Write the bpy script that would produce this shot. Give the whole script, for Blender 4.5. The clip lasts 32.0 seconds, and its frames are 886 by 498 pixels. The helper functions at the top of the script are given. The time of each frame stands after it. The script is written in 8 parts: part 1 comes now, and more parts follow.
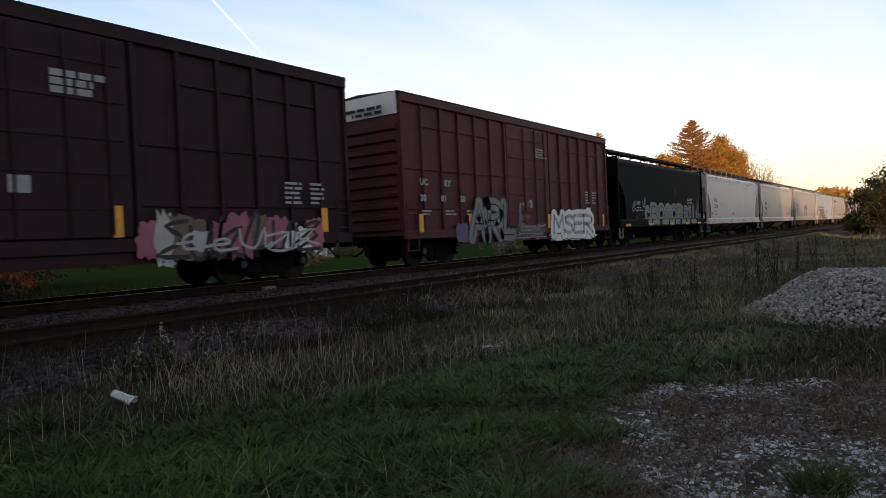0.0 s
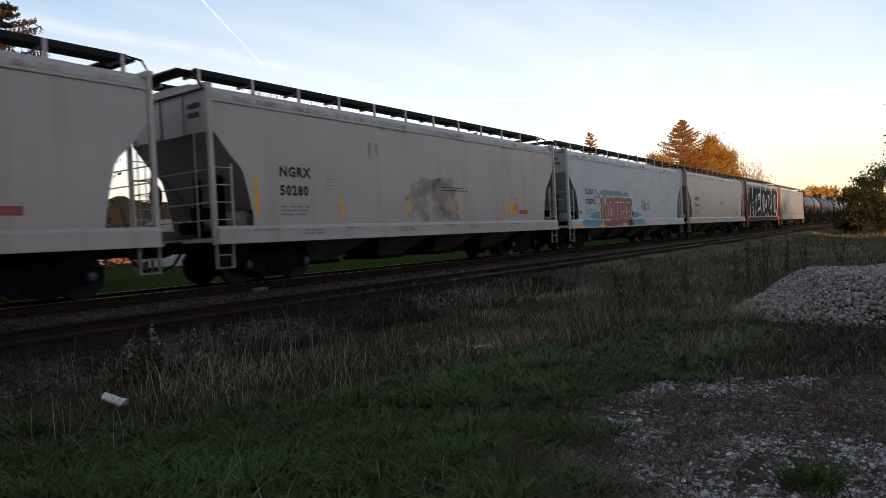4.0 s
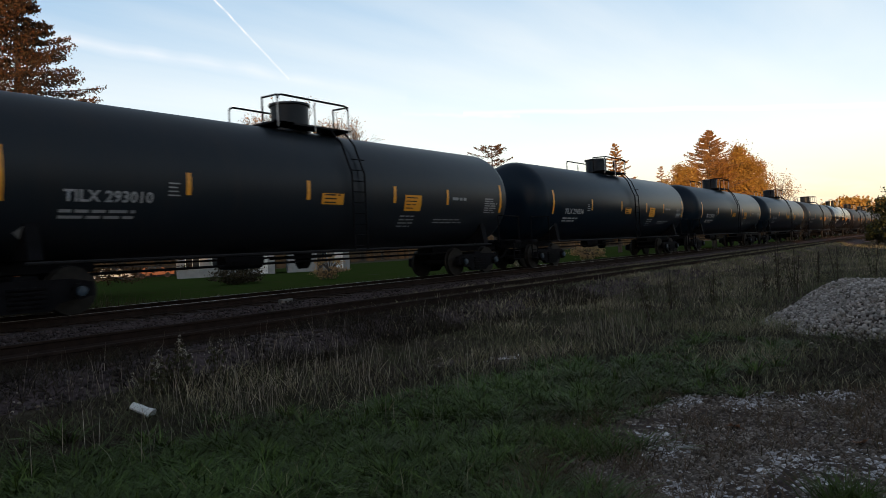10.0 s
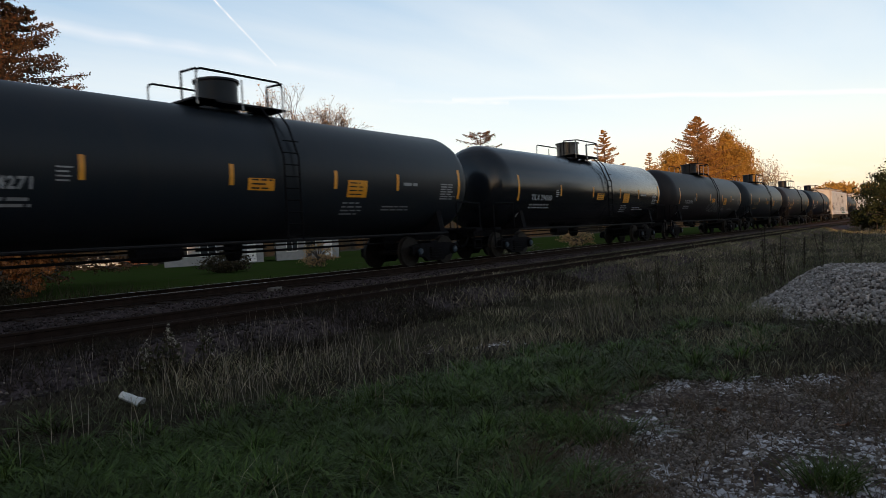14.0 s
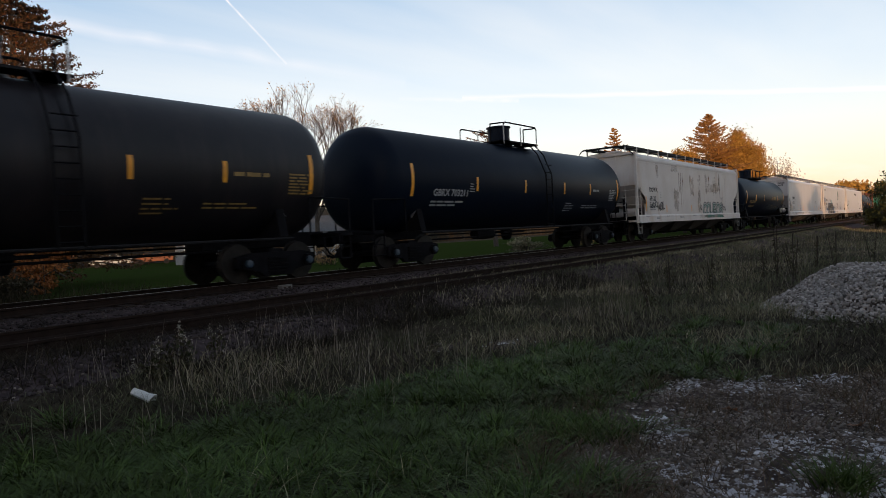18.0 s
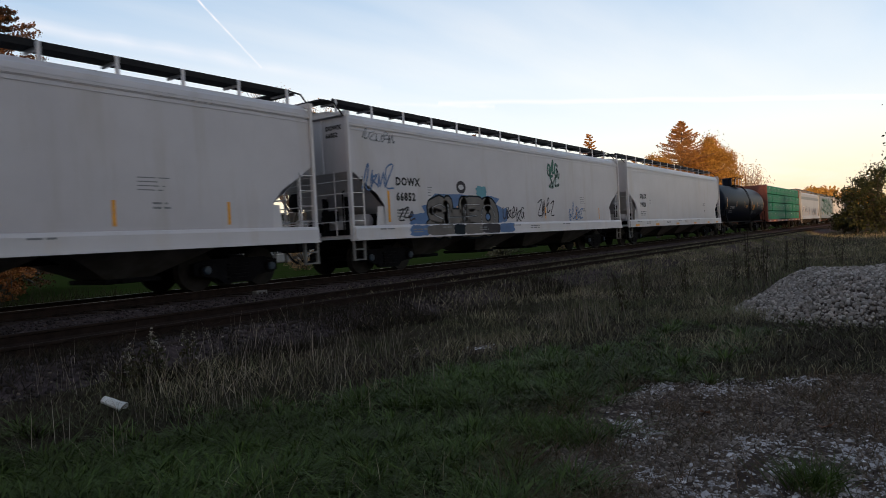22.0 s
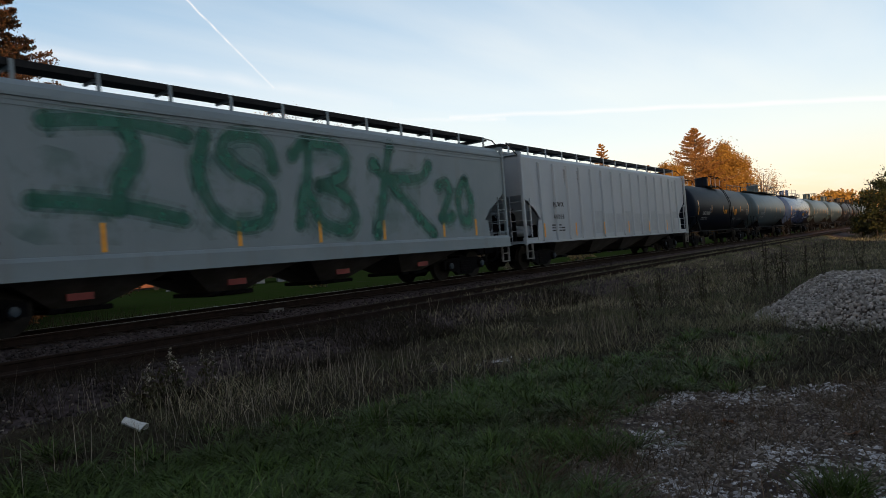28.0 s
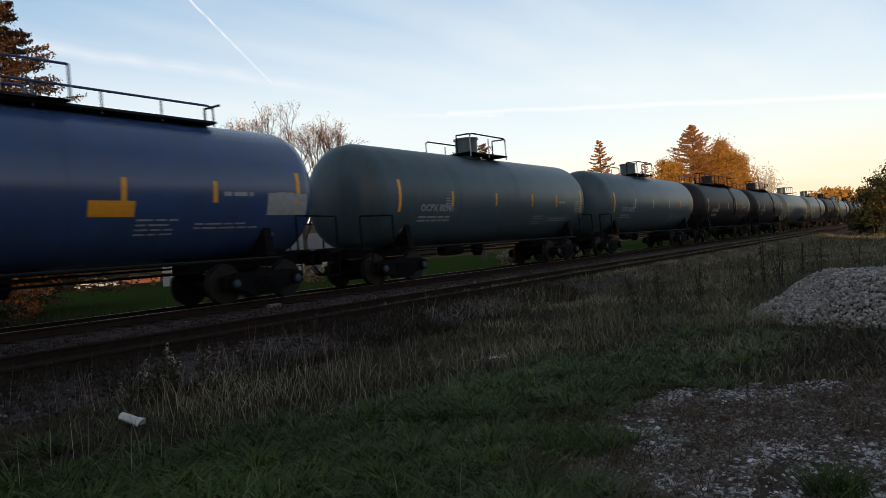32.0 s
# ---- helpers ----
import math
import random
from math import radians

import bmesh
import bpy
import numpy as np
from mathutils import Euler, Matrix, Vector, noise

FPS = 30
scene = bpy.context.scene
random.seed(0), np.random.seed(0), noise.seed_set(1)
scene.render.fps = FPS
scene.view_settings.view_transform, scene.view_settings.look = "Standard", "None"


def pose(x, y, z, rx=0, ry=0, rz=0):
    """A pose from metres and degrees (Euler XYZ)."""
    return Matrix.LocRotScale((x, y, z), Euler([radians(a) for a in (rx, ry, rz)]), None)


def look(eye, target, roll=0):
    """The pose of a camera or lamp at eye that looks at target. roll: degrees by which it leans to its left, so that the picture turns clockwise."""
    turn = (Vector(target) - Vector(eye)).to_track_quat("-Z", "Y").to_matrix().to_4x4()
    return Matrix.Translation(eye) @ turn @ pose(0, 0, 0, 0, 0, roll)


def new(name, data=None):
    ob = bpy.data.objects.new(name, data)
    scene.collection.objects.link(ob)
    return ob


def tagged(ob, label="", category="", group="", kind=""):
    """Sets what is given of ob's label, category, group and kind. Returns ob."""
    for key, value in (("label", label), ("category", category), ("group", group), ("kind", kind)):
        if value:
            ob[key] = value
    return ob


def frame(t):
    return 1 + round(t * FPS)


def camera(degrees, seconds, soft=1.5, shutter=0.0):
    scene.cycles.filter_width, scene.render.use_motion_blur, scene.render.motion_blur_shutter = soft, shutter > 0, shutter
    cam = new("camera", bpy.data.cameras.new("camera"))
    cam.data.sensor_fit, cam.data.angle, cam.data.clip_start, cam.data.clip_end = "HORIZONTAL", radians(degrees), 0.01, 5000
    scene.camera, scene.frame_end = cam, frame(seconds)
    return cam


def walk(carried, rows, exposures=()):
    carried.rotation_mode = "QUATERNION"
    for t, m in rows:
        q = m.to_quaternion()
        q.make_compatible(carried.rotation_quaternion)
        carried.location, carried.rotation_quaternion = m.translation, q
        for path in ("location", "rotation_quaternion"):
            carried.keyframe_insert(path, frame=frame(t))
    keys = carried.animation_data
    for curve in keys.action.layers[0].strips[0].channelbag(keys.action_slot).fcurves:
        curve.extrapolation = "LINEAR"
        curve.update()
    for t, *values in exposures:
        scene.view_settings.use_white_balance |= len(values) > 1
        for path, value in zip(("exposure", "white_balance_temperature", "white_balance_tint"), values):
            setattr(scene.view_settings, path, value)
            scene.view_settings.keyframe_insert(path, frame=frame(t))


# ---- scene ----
cam = camera(67.0, 32.0, soft=0.6, shutter=0.11)
walk(cam, [
    (0.0, pose(0, 0, 1.6, 88.98, 2.60, -53.82)), (0.5, pose(0, 0, 1.6, 89.05, 2.37, -53.57)),
    (1.0, pose(0, 0, 1.6, 88.75, 2.33, -53.92)), (1.5, pose(0, 0, 1.6, 88.72, 2.15, -53.78)),
    (2.0, pose(0, 0, 1.6, 89.03, 2.06, -53.79)), (2.5, pose(0, 0, 1.6, 88.95, 2.53, -53.93)),
    (3.0, pose(0, 0, 1.6, 88.82, 2.50, -54.26)), (3.5, pose(0, 0, 1.6, 88.86, 2.71, -54.34)),
    (4.0, pose(0, 0, 1.6, 88.97, 2.84, -54.52)), (4.5, pose(0, 0, 1.6, 89.10, 2.54, -54.04)),
    (6.5, pose(0, 0, 1.6, 89.43, 3.55, -50.28)), (7.0, pose(0, 0, 1.6, 89.63, 3.64, -45.85)),
    (7.5, pose(0, 0, 1.6, 89.11, 3.50, -48.44)), (8.0, pose(0, 0, 1.6, 89.15, 3.07, -51.30)),
    (8.5, pose(0, 0, 1.6, 89.40, 3.04, -51.25)), (9.0, pose(0, 0, 1.6, 89.54, 2.94, -51.58)),
    (9.5, pose(0, 0, 1.6, 89.68, 2.91, -52.12)), (10.0, pose(0, 0, 1.6, 90.07, 2.90, -52.46)),
    (10.5, pose(0, 0, 1.6, 90.07, 2.83, -52.77)), (11.0, pose(0, 0, 1.6, 90.13, 2.75, -53.01)),
    (11.5, pose(0, 0, 1.6, 89.99, 2.95, -52.93)), (12.0, pose(0, 0, 1.6, 89.92, 2.89, -52.91)),
    (12.5, pose(0, 0, 1.6, 89.83, 3.14, -53.22)), (13.0, pose(0, 0, 1.6, 89.59, 3.13, -53.28)),
    (13.5, pose(0, 0, 1.6, 89.10, 3.26, -53.28)), (14.0, pose(0, 0, 1.6, 88.93, 3.16, -53.38)),
    (14.5, pose(0, 0, 1.6, 88.40, 2.98, -53.54)), (16.5, pose(0, 0, 1.6, 89.25, 3.27, -52.53)),
    (17.0, pose(0, 0, 1.6, 89.04, 3.27, -52.71)), (17.5, pose(0, 0, 1.6, 89.11, 2.86, -53.54)),
    (18.0, pose(0, 0, 1.6, 88.81, 3.07, -52.55)), (18.5, pose(0, 0, 1.6, 89.14, 3.20, -52.61)),
    (19.0, pose(0, 0, 1.6, 89.37, 3.27, -53.44)), (19.5, pose(0, 0, 1.6, 89.26, 3.35, -54.13)),
    (20.0, pose(0, 0, 1.6, 89.02, 3.22, -54.37)), (20.5, pose(0, 0, 1.6, 89.04, 3.13, -54.84)),
    (21.0, pose(0, 0, 1.6, 88.93, 2.95, -54.82)), (21.5, pose(0, 0, 1.6, 88.88, 2.76, -54.72)),
    (22.0, pose(0, 0, 1.6, 89.14, 3.08, -54.57)), (22.5, pose(0, 0, 1.6, 88.99, 3.00, -54.16)),
    (23.0, pose(0, 0, 1.6, 89.25, 2.91, -53.95)), (23.5, pose(0, 0, 1.6, 89.05, 2.88, -54.29)),
    (24.0, pose(0, 0, 1.6, 89.10, 2.90, -54.29)), (24.5, pose(0, 0, 1.6, 89.39, 2.86, -54.80)),
    (26.5, pose(0, 0, 1.6, 90.50, 3.16, -53.87)), (27.0, pose(0, 0, 1.6, 91.12, 2.80, -54.29)),
    (27.5, pose(0, 0, 1.6, 90.64, 3.28, -54.09)), (28.0, pose(0, 0, 1.6, 90.40, 4.54, -53.32)),
    (28.5, pose(0, 0, 1.6, 89.74, 4.57, -52.42)), (29.0, pose(0, 0, 1.6, 90.46, 4.62, -52.56)),
    (29.5, pose(0, 0, 1.6, 90.72, 3.96, -52.88)), (30.0, pose(0, 0, 1.6, 90.25, 4.08, -52.98)),
    (30.5, pose(0, 0, 1.6, 90.06, 3.98, -53.03)), (31.0, pose(0, 0, 1.6, 89.74, 4.29, -53.55)),
    (31.5, pose(0, 0, 1.6, 89.95, 4.04, -53.45)), (32.0, pose(0, 0, 1.6, 90.04, 4.35, -53.53)),
], exposures=[(0, 0.17, 6500, 15), (1.5, 0.23, 6500, 13), (2.5, 0.14, 6500, 15), (4.5, 0.08, 6500, 16), (7, 0.06, 6500, 19), (8, 0.2, 6500, 14), (9.5, 0.1, 6500, 12), (12, -0.03, 6500, 12), (14, -0.03, 6500, 13), (17, -0.02, 6500, 15), (19, -0.02, 6500, 16), (24.5, 0, 6500, 16), (27, -0.05, 6500, 12), (28, -0.05, 6500, 12), (29, -0.03, 6500, 15), (32, -0.05, 6500, 13)])

# train: metres the train has rolled at each time, and the rear end of each car at the start
ROLLED = [(0, 0.00), (4, 74.49), (8, 151.90), (12, 230.37), (16, 308.71), (20, 386.43), (24, 463.69), (28, 541.33), (32, 620.83)]
ENDS = [12.89, 30.30, 46.32, 64.07, 82.09, 100.06, 118.37, 136.83, 154.66, 173.02, 192.57, 211.65, 230.89, 250.06, 269.19, 288.30, 307.37, 326.29, 343.22, 359.71, 378.33, 398.89, 416.08, 437.03, 458.07, 479.12, 498.05, 521.57, 541.82, 561.90, 583.12, 600.90, 616.86, 632.88, 648.97, 665.57, 681.72, 696.26, 712.32]

# ---- sky and sun ----
SUN_FROM = Vector((-0.86, -0.50, 0.072)).normalized()
world = bpy.data.worlds.new("dusk_sky")
scene.world = world
world.use_nodes = True
wn, wl = world.node_tree.nodes, world.node_tree.links
wn.clear()
sky = wn.new("ShaderNodeTexSky")
sky.sky_type, sky.sun_disc = "NISHITA", False
sky.sun_elevation, sky.sun_rotation = radians(4.1), math.atan2(SUN_FROM.x, SUN_FROM.y)
sky.air_density, sky.dust_density, sky.ozone_density = 1.0, 1.0, 1.0
wt, wsep = wn.new("ShaderNodeTexCoord"), wn.new("ShaderNodeSeparateXYZ")
wl.new(wt.outputs["Generated"], wsep.inputs[0])
# bright veil of thin high cloud, paler towards the horizon
veil = wn.new("ShaderNodeValToRGB")
stops = [(0.0, (0.80, 0.65, 0.48)), (0.06, (0.83, 0.75, 0.64)), (0.13, (0.75, 0.775, 0.80)), (0.22, (0.60, 0.69, 0.79)), (0.34, (0.25, 0.43, 0.64)), (0.55, (0.20, 0.28, 0.38)), (1.0, (0.17, 0.21, 0.27))]
while len(veil.color_ramp.elements) < len(stops):
    veil.color_ramp.elements.new(0.5)
for el, (p, c) in zip(veil.color_ramp.elements, stops):
    el.position, el.color = p, (*c, 1)
wl.new(wsep.outputs["Z"], veil.inputs[0])
# streaky cirrus on a plane overhead
zmax = wn.new("ShaderNodeMath")
zmax.operation, zmax.inputs[1].default_value = "MAXIMUM", 0.04
wl.new(wsep.outputs["Z"], zmax.inputs[0])
flat = wn.new("ShaderNodeVectorMath")
flat.operation = "DIVIDE"
comb = wn.new("ShaderNodeCombineXYZ")
for ax in "XYZ":
    wl.new(zmax.outputs[0], comb.inputs[ax])
wl.new(wt.outputs["Generated"], flat.inputs[0])
wl.new(comb.outputs[0], flat.inputs[1])
wmap = wn.new("ShaderNodeMapping")
wmap.inputs["Rotation"].default_value = (0, 0, radians(32))
wmap.inputs["Scale"].default_value = (0.28, 1.1, 1.0)
wl.new(flat.outputs[0], wmap.inputs["Vector"])
wnoise = wn.new("ShaderNodeTexNoise")
wnoise.inputs["Scale"].default_value, wnoise.inputs["Detail"].default_value, wnoise.inputs["Roughness"].default_value = 0.7, 6, 0.5
wl.new(wmap.outputs[0], wnoise.inputs["Vector"])
wr = wn.new("ShaderNodeMapRange")
wr.inputs["From Min"].default_value, wr.inputs["From Max"].default_value, wr.inputs["To Max"].default_value = 0.46, 0.74, 0.68
wl.new(wnoise.outputs["Fac"], wr.inputs["Value"])
wmix = wn.new("ShaderNodeMix")
wmix.data_type = "RGBA"
wl.new(wr.outputs[0], wmix.inputs["Factor"])
wl.new(veil.outputs[0], wmix.inputs["A"])
wmix.inputs["B"].default_value = (0.80, 0.80, 0.78, 1)
bg, bg2, wadd = wn.new("ShaderNodeBackground"), wn.new("ShaderNodeBackground"), wn.new("ShaderNodeAddShader")
bg.inputs["Strength"].default_value = 0.10
bg2.inputs["Strength"].default_value = 0.92
wout = wn.new("ShaderNodeOutputWorld")
wl.new(sky.outputs[0], bg.inputs["Color"])
wl.new(wmix.outputs["Result"], bg2.inputs["Color"])
wl.new(bg.outputs[0], wadd.inputs[0])
wl.new(bg2.outputs[0], wadd.inputs[1])
wl.new(wadd.outputs[0], wout.inputs["Surface"])

sun = new("sun", bpy.data.lights.new("sun", "SUN"))
sun.data.energy, sun.data.angle, sun.data.color = 4.0, radians(0.6), (1.0, 0.60, 0.30)
sun.matrix_world = look(SUN_FROM * 100, (0, 0, 0))


# ---- materials ----
def mix_rgb(nt, fac, a, b):
    m = nt.nodes.new("ShaderNodeMix")
    m.data_type = "RGBA"
    for sock, val in ((m.inputs["Factor"], fac), (m.inputs["A"], a), (m.inputs["B"], b)):
        if hasattr(val, "is_output"):
            nt.links.new(val, sock)
        elif isinstance(val, tuple):
            sock.default_value = (*val[:3], 1)
        else:
            sock.default_value = val
    return m.outputs["Result"]


def noise_fac(nt, scale, lo, hi, detail=5, stretch=(1, 1, 1), coord="Object", rough=0.6):
    tc, mp = nt.nodes.new("ShaderNodeTexCoord"), nt.nodes.new("ShaderNodeMapping")
    mp.inputs["Scale"].default_value = stretch
    nz, mr = nt.nodes.new("ShaderNodeTexNoise"), nt.nodes.new("ShaderNodeMapRange")
    nz.inputs["Scale"].default_value, nz.inputs["Detail"].default_value, nz.inputs["Roughness"].default_value = scale, detail, rough
    mr.inputs["From Min"].default_value, mr.inputs["From Max"].default_value = lo, hi
    nt.links.new(tc.outputs[coord], mp.inputs["Vector"])
    nt.links.new(mp.outputs[0], nz.inputs["Vector"])
    nt.links.new(nz.outputs["Fac"], mr.inputs["Value"])
    return mr.outputs[0]


def material(name, col, col2=None, rough=0.6, metal=0.0, scale=3.0, bump=0.15, stretch=(1, 1, 1), dirt=None, dlo=0.48, dhi=0.72, lo=0.35, hi=0.65, bscale=None, spec=0.5):
    """A surface of two near colours, with optional streaks of dirt and a fine relief."""
    m = bpy.data.materials.new(name)
    m.use_nodes = True
    nt = m.node_tree
    b = nt.nodes["Principled BSDF"]
    c = mix_rgb(nt, noise_fac(nt, scale, lo, hi, stretch=stretch), col, col2 or tuple(v * 0.75 for v in col))
    if dirt:
        c = mix_rgb(nt, noise_fac(nt, 0.9, dlo, dhi, 8, (1.6, 1.6, 0.22)), c, dirt)
    nt.links.new(c, b.inputs["Base Color"])
    b.inputs["Roughness"].default_value, b.inputs["Metallic"].default_value, b.inputs["Specular IOR Level"].default_value = rough, metal, spec
    if bump:
        bp = nt.nodes.new("ShaderNodeBump")
        bp.inputs["Strength"].default_value, bp.inputs["Distance"].default_value = bump, 0.02
        nt.links.new(noise_fac(nt, bscale or scale * 6, 0.2, 0.8), bp.inputs["Height"])
        nt.links.new(bp.outputs[0], b.inputs["Normal"])
    return m


GREY_CAR = material("grey_car_paint", (0.485, 0.468, 0.485), (0.43, 0.412, 0.43), 0.4, 0, 0.5, 0.03, dirt=(0.38, 0.345, 0.32), dlo=0.52, dhi=0.80)
TAN_CAR = material("warm_grey_car_paint", (0.357, 0.328, 0.32), (0.312, 0.287, 0.278), 0.38, 0, 0.5, 0.03, dirt=(0.272, 0.22, 0.187), dlo=0.5, dhi=0.80)
WHITE_CAR = material("white_car_paint", (0.55, 0.53, 0.545), (0.49, 0.475, 0.485), 0.42, 0, 0.5, 0.03, dirt=(0.47, 0.415, 0.37), dlo=0.54, dhi=0.82)
RUSTY_WHITE = material("rust_stained_white_paint", (0.529, 0.505, 0.491), (0.473, 0.436, 0.41), 0.55, 0, 0.8, 0.04, dirt=(0.378, 0.255, 0.164), dlo=0.56, dhi=0.84)
BLUE_GREY_CAR = material("pale_blue_grey_car_paint", (0.42, 0.456, 0.49), (0.36, 0.398, 0.43), 0.5, 0, 1.2, 0.05, dirt=(0.33, 0.339, 0.35), dlo=0.52, dhi=0.80)
# chutes darker than their car: underbody shade is put into this paint
CHUTE = material("shade_toned_grey_chute_paint", (0.10, 0.10, 0.098), (0.055, 0.052, 0.048), 0.7, 0, 1.6, 0.1, spec=0.2)
BLUISH_CAR = material("cool_grey_car_paint", (0.33, 0.37, 0.41), (0.29, 0.33, 0.37), 0.5, 0, 0.5, 0.03, dirt=(0.30, 0.31, 0.31), dlo=0.55, dhi=0.82)
SLATE_CAR = material("dull_slate_grey_car_paint", (0.192, 0.232, 0.256), (0.16, 0.2, 0.224), 0.55, 0, 0.6, 0.03, dirt=(0.16, 0.176, 0.184), dlo=0.54, dhi=0.8, spec=0.3)
# galvanised railing posts: the light falling on them is put into this pale colour
PALE_STEEL = material("lit_tone_galvanised_post", (0.40, 0.40, 0.40), (0.30, 0.30, 0.30), 0.5, 0.2, 6, 0.05)
STEP_GREY = material("grimy_step_steel", (0.16, 0.155, 0.15), (0.10, 0.097, 0.094), 0.6, 0, 5, 0.05)
BLACK_CAR = material("black_car_paint", (0.003, 0.0035, 0.005), (0.005, 0.005, 0.006), 0.65, 0, 2, 0.05, spec=0.05)
BROWN_CAR = material("oxide_brown_car_paint", (0.094, 0.023, 0.026), (0.068, 0.019, 0.021), 0.6, 0, 1.4, 0.08, dirt=(0.045, 0.022, 0.020), spec=0.2)
BROWN_CAR_DARK = material("dark_oxide_brown_car_paint", (0.030, 0.011, 0.016), (0.023, 0.009, 0.013), 0.6, 0, 1.4, 0.05, dirt=(0.020, 0.010, 0.012), spec=0.15)
RED_CAR = material("red_oxide_steel", (0.16, 0.04, 0.025), (0.11, 0.03, 0.02), 0.6, 0, 2, 0.06)
TANK_BLACK = material("black_tank_paint", (0.0026, 0.006, 0.014), (0.004, 0.0075, 0.016), 0.45, 0, 1.0, 0.03, dirt=(0.005, 0.0085, 0.015), spec=0.07)
TANK_TEAL = material("dark_teal_black_tank_paint", (0.0032, 0.0092, 0.0178), (0.0045, 0.0110, 0.0200), 0.36, 0, 1.0, 0.03, dirt=(0.0075, 0.0105, 0.0155), spec=0.14)
TANK_GLOSS = material("polished_black_tank_paint", (0.006, 0.008, 0.011), (0.008, 0.010, 0.013), 0.21, 0, 1.0, 0.01, spec=0.42)
TANK_DUST = material("dusty_blue_black_tank_paint", (0.0100, 0.0145, 0.0205), (0.0125, 0.0165, 0.022), 0.45, 0, 1.0, 0.03, dirt=(0.016, 0.018, 0.021), spec=0.2)
TANK_SOOT = material("sooty_tank_paint", (0.0065, 0.006, 0.009), (0.011, 0.010, 0.012), 0.5, 0, 1.0, 0.04, dirt=(0.020, 0.016, 0.017), spec=0.25)
TANK_GREY = material("grey_green_tank_paint", (0.0518, 0.0854, 0.107), (0.0432, 0.0708, 0.0891), 0.42, 0, 1.0, 0.03, dirt=(0.0378, 0.0512, 0.0549), spec=0.35)
TANK_BLUE = material("glossy_blue_grey_tank_paint", (0.036, 0.068, 0.172), (0.031, 0.059, 0.150), 0.26, 0, 1.0, 0.01, dirt=(0.037, 0.060, 0.110), spec=0.5)
# near black for trucks, sills, ladders and underbody gear
STEEL_DARK = material("near_black_steel", (0.004, 0.004, 0.005), (0.008, 0.0078, 0.0095), 0.8, 0.0, 6, 0.2, spec=0.06)
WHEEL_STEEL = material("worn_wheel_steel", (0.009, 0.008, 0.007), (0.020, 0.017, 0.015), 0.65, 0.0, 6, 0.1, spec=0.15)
GALV = material("galvanised_walkway", (0.020, 0.020, 0.022), (0.013, 0.013, 0.014), 0.7, 0.0, 8, 0.1, spec=0.1)
ROLLER_BLUE = material("blue_bearing_cap", (0.010, 0.030, 0.055), None, 0.5, 0, 6, 0.05)
REFLECT = material("yellow_reflector_tape", (0.75, 0.33, 0.02), (0.60, 0.24, 0.02), 0.4, 0, 8, 0.02)
PLACARD = material("orange_placard_paint", (0.72, 0.30, 0.01), (0.60, 0.24, 0.01), 0.5, 0, 9, 0.02)
LETTER_WHITE = material("white_stencil_paint", (0.30, 0.31, 0.32), (0.23, 0.24, 0.25), 0.6, 0, 8, 0.02)
LETTER_GREY = material("faint_grey_stencil_paint", (0.15, 0.155, 0.16), (0.22, 0.225, 0.23), 0.6, 0, 8, 0.02, spec=0.2)
LETTER_YELLOW = material("dull_yellow_stencil_paint", (0.26, 0.17, 0.05), (0.18, 0.115, 0.035), 0.6, 0, 8, 0.02)
LETTER_BLACK = material("black_stencil_paint", (0.012, 0.012, 0.013), (0.022, 0.022, 0.022), 0.6, 0, 8, 0.02, spec=0.2)
RAIL_RUST = material("rusty_rail_steel", (0.0246, 0.0161, 0.0132), (0.0151, 0.0104, 0.0085), 0.9, 0.0, 6, 0.2, spec=0.06)
TIE_WOOD = material("weathered_tie_wood", (0.0565, 0.0432, 0.0382), (0.0282, 0.0216, 0.0182), 0.95, 0, 5, 0.5, (0.998, 6.65, 6.65), spec=0.03)
WRAP_GREEN = material("green_lumber_wrap", (0.001, 0.15, 0.078), (0.001, 0.11, 0.055), 0.55, 0, 2.2, 0.25, spec=0.12)


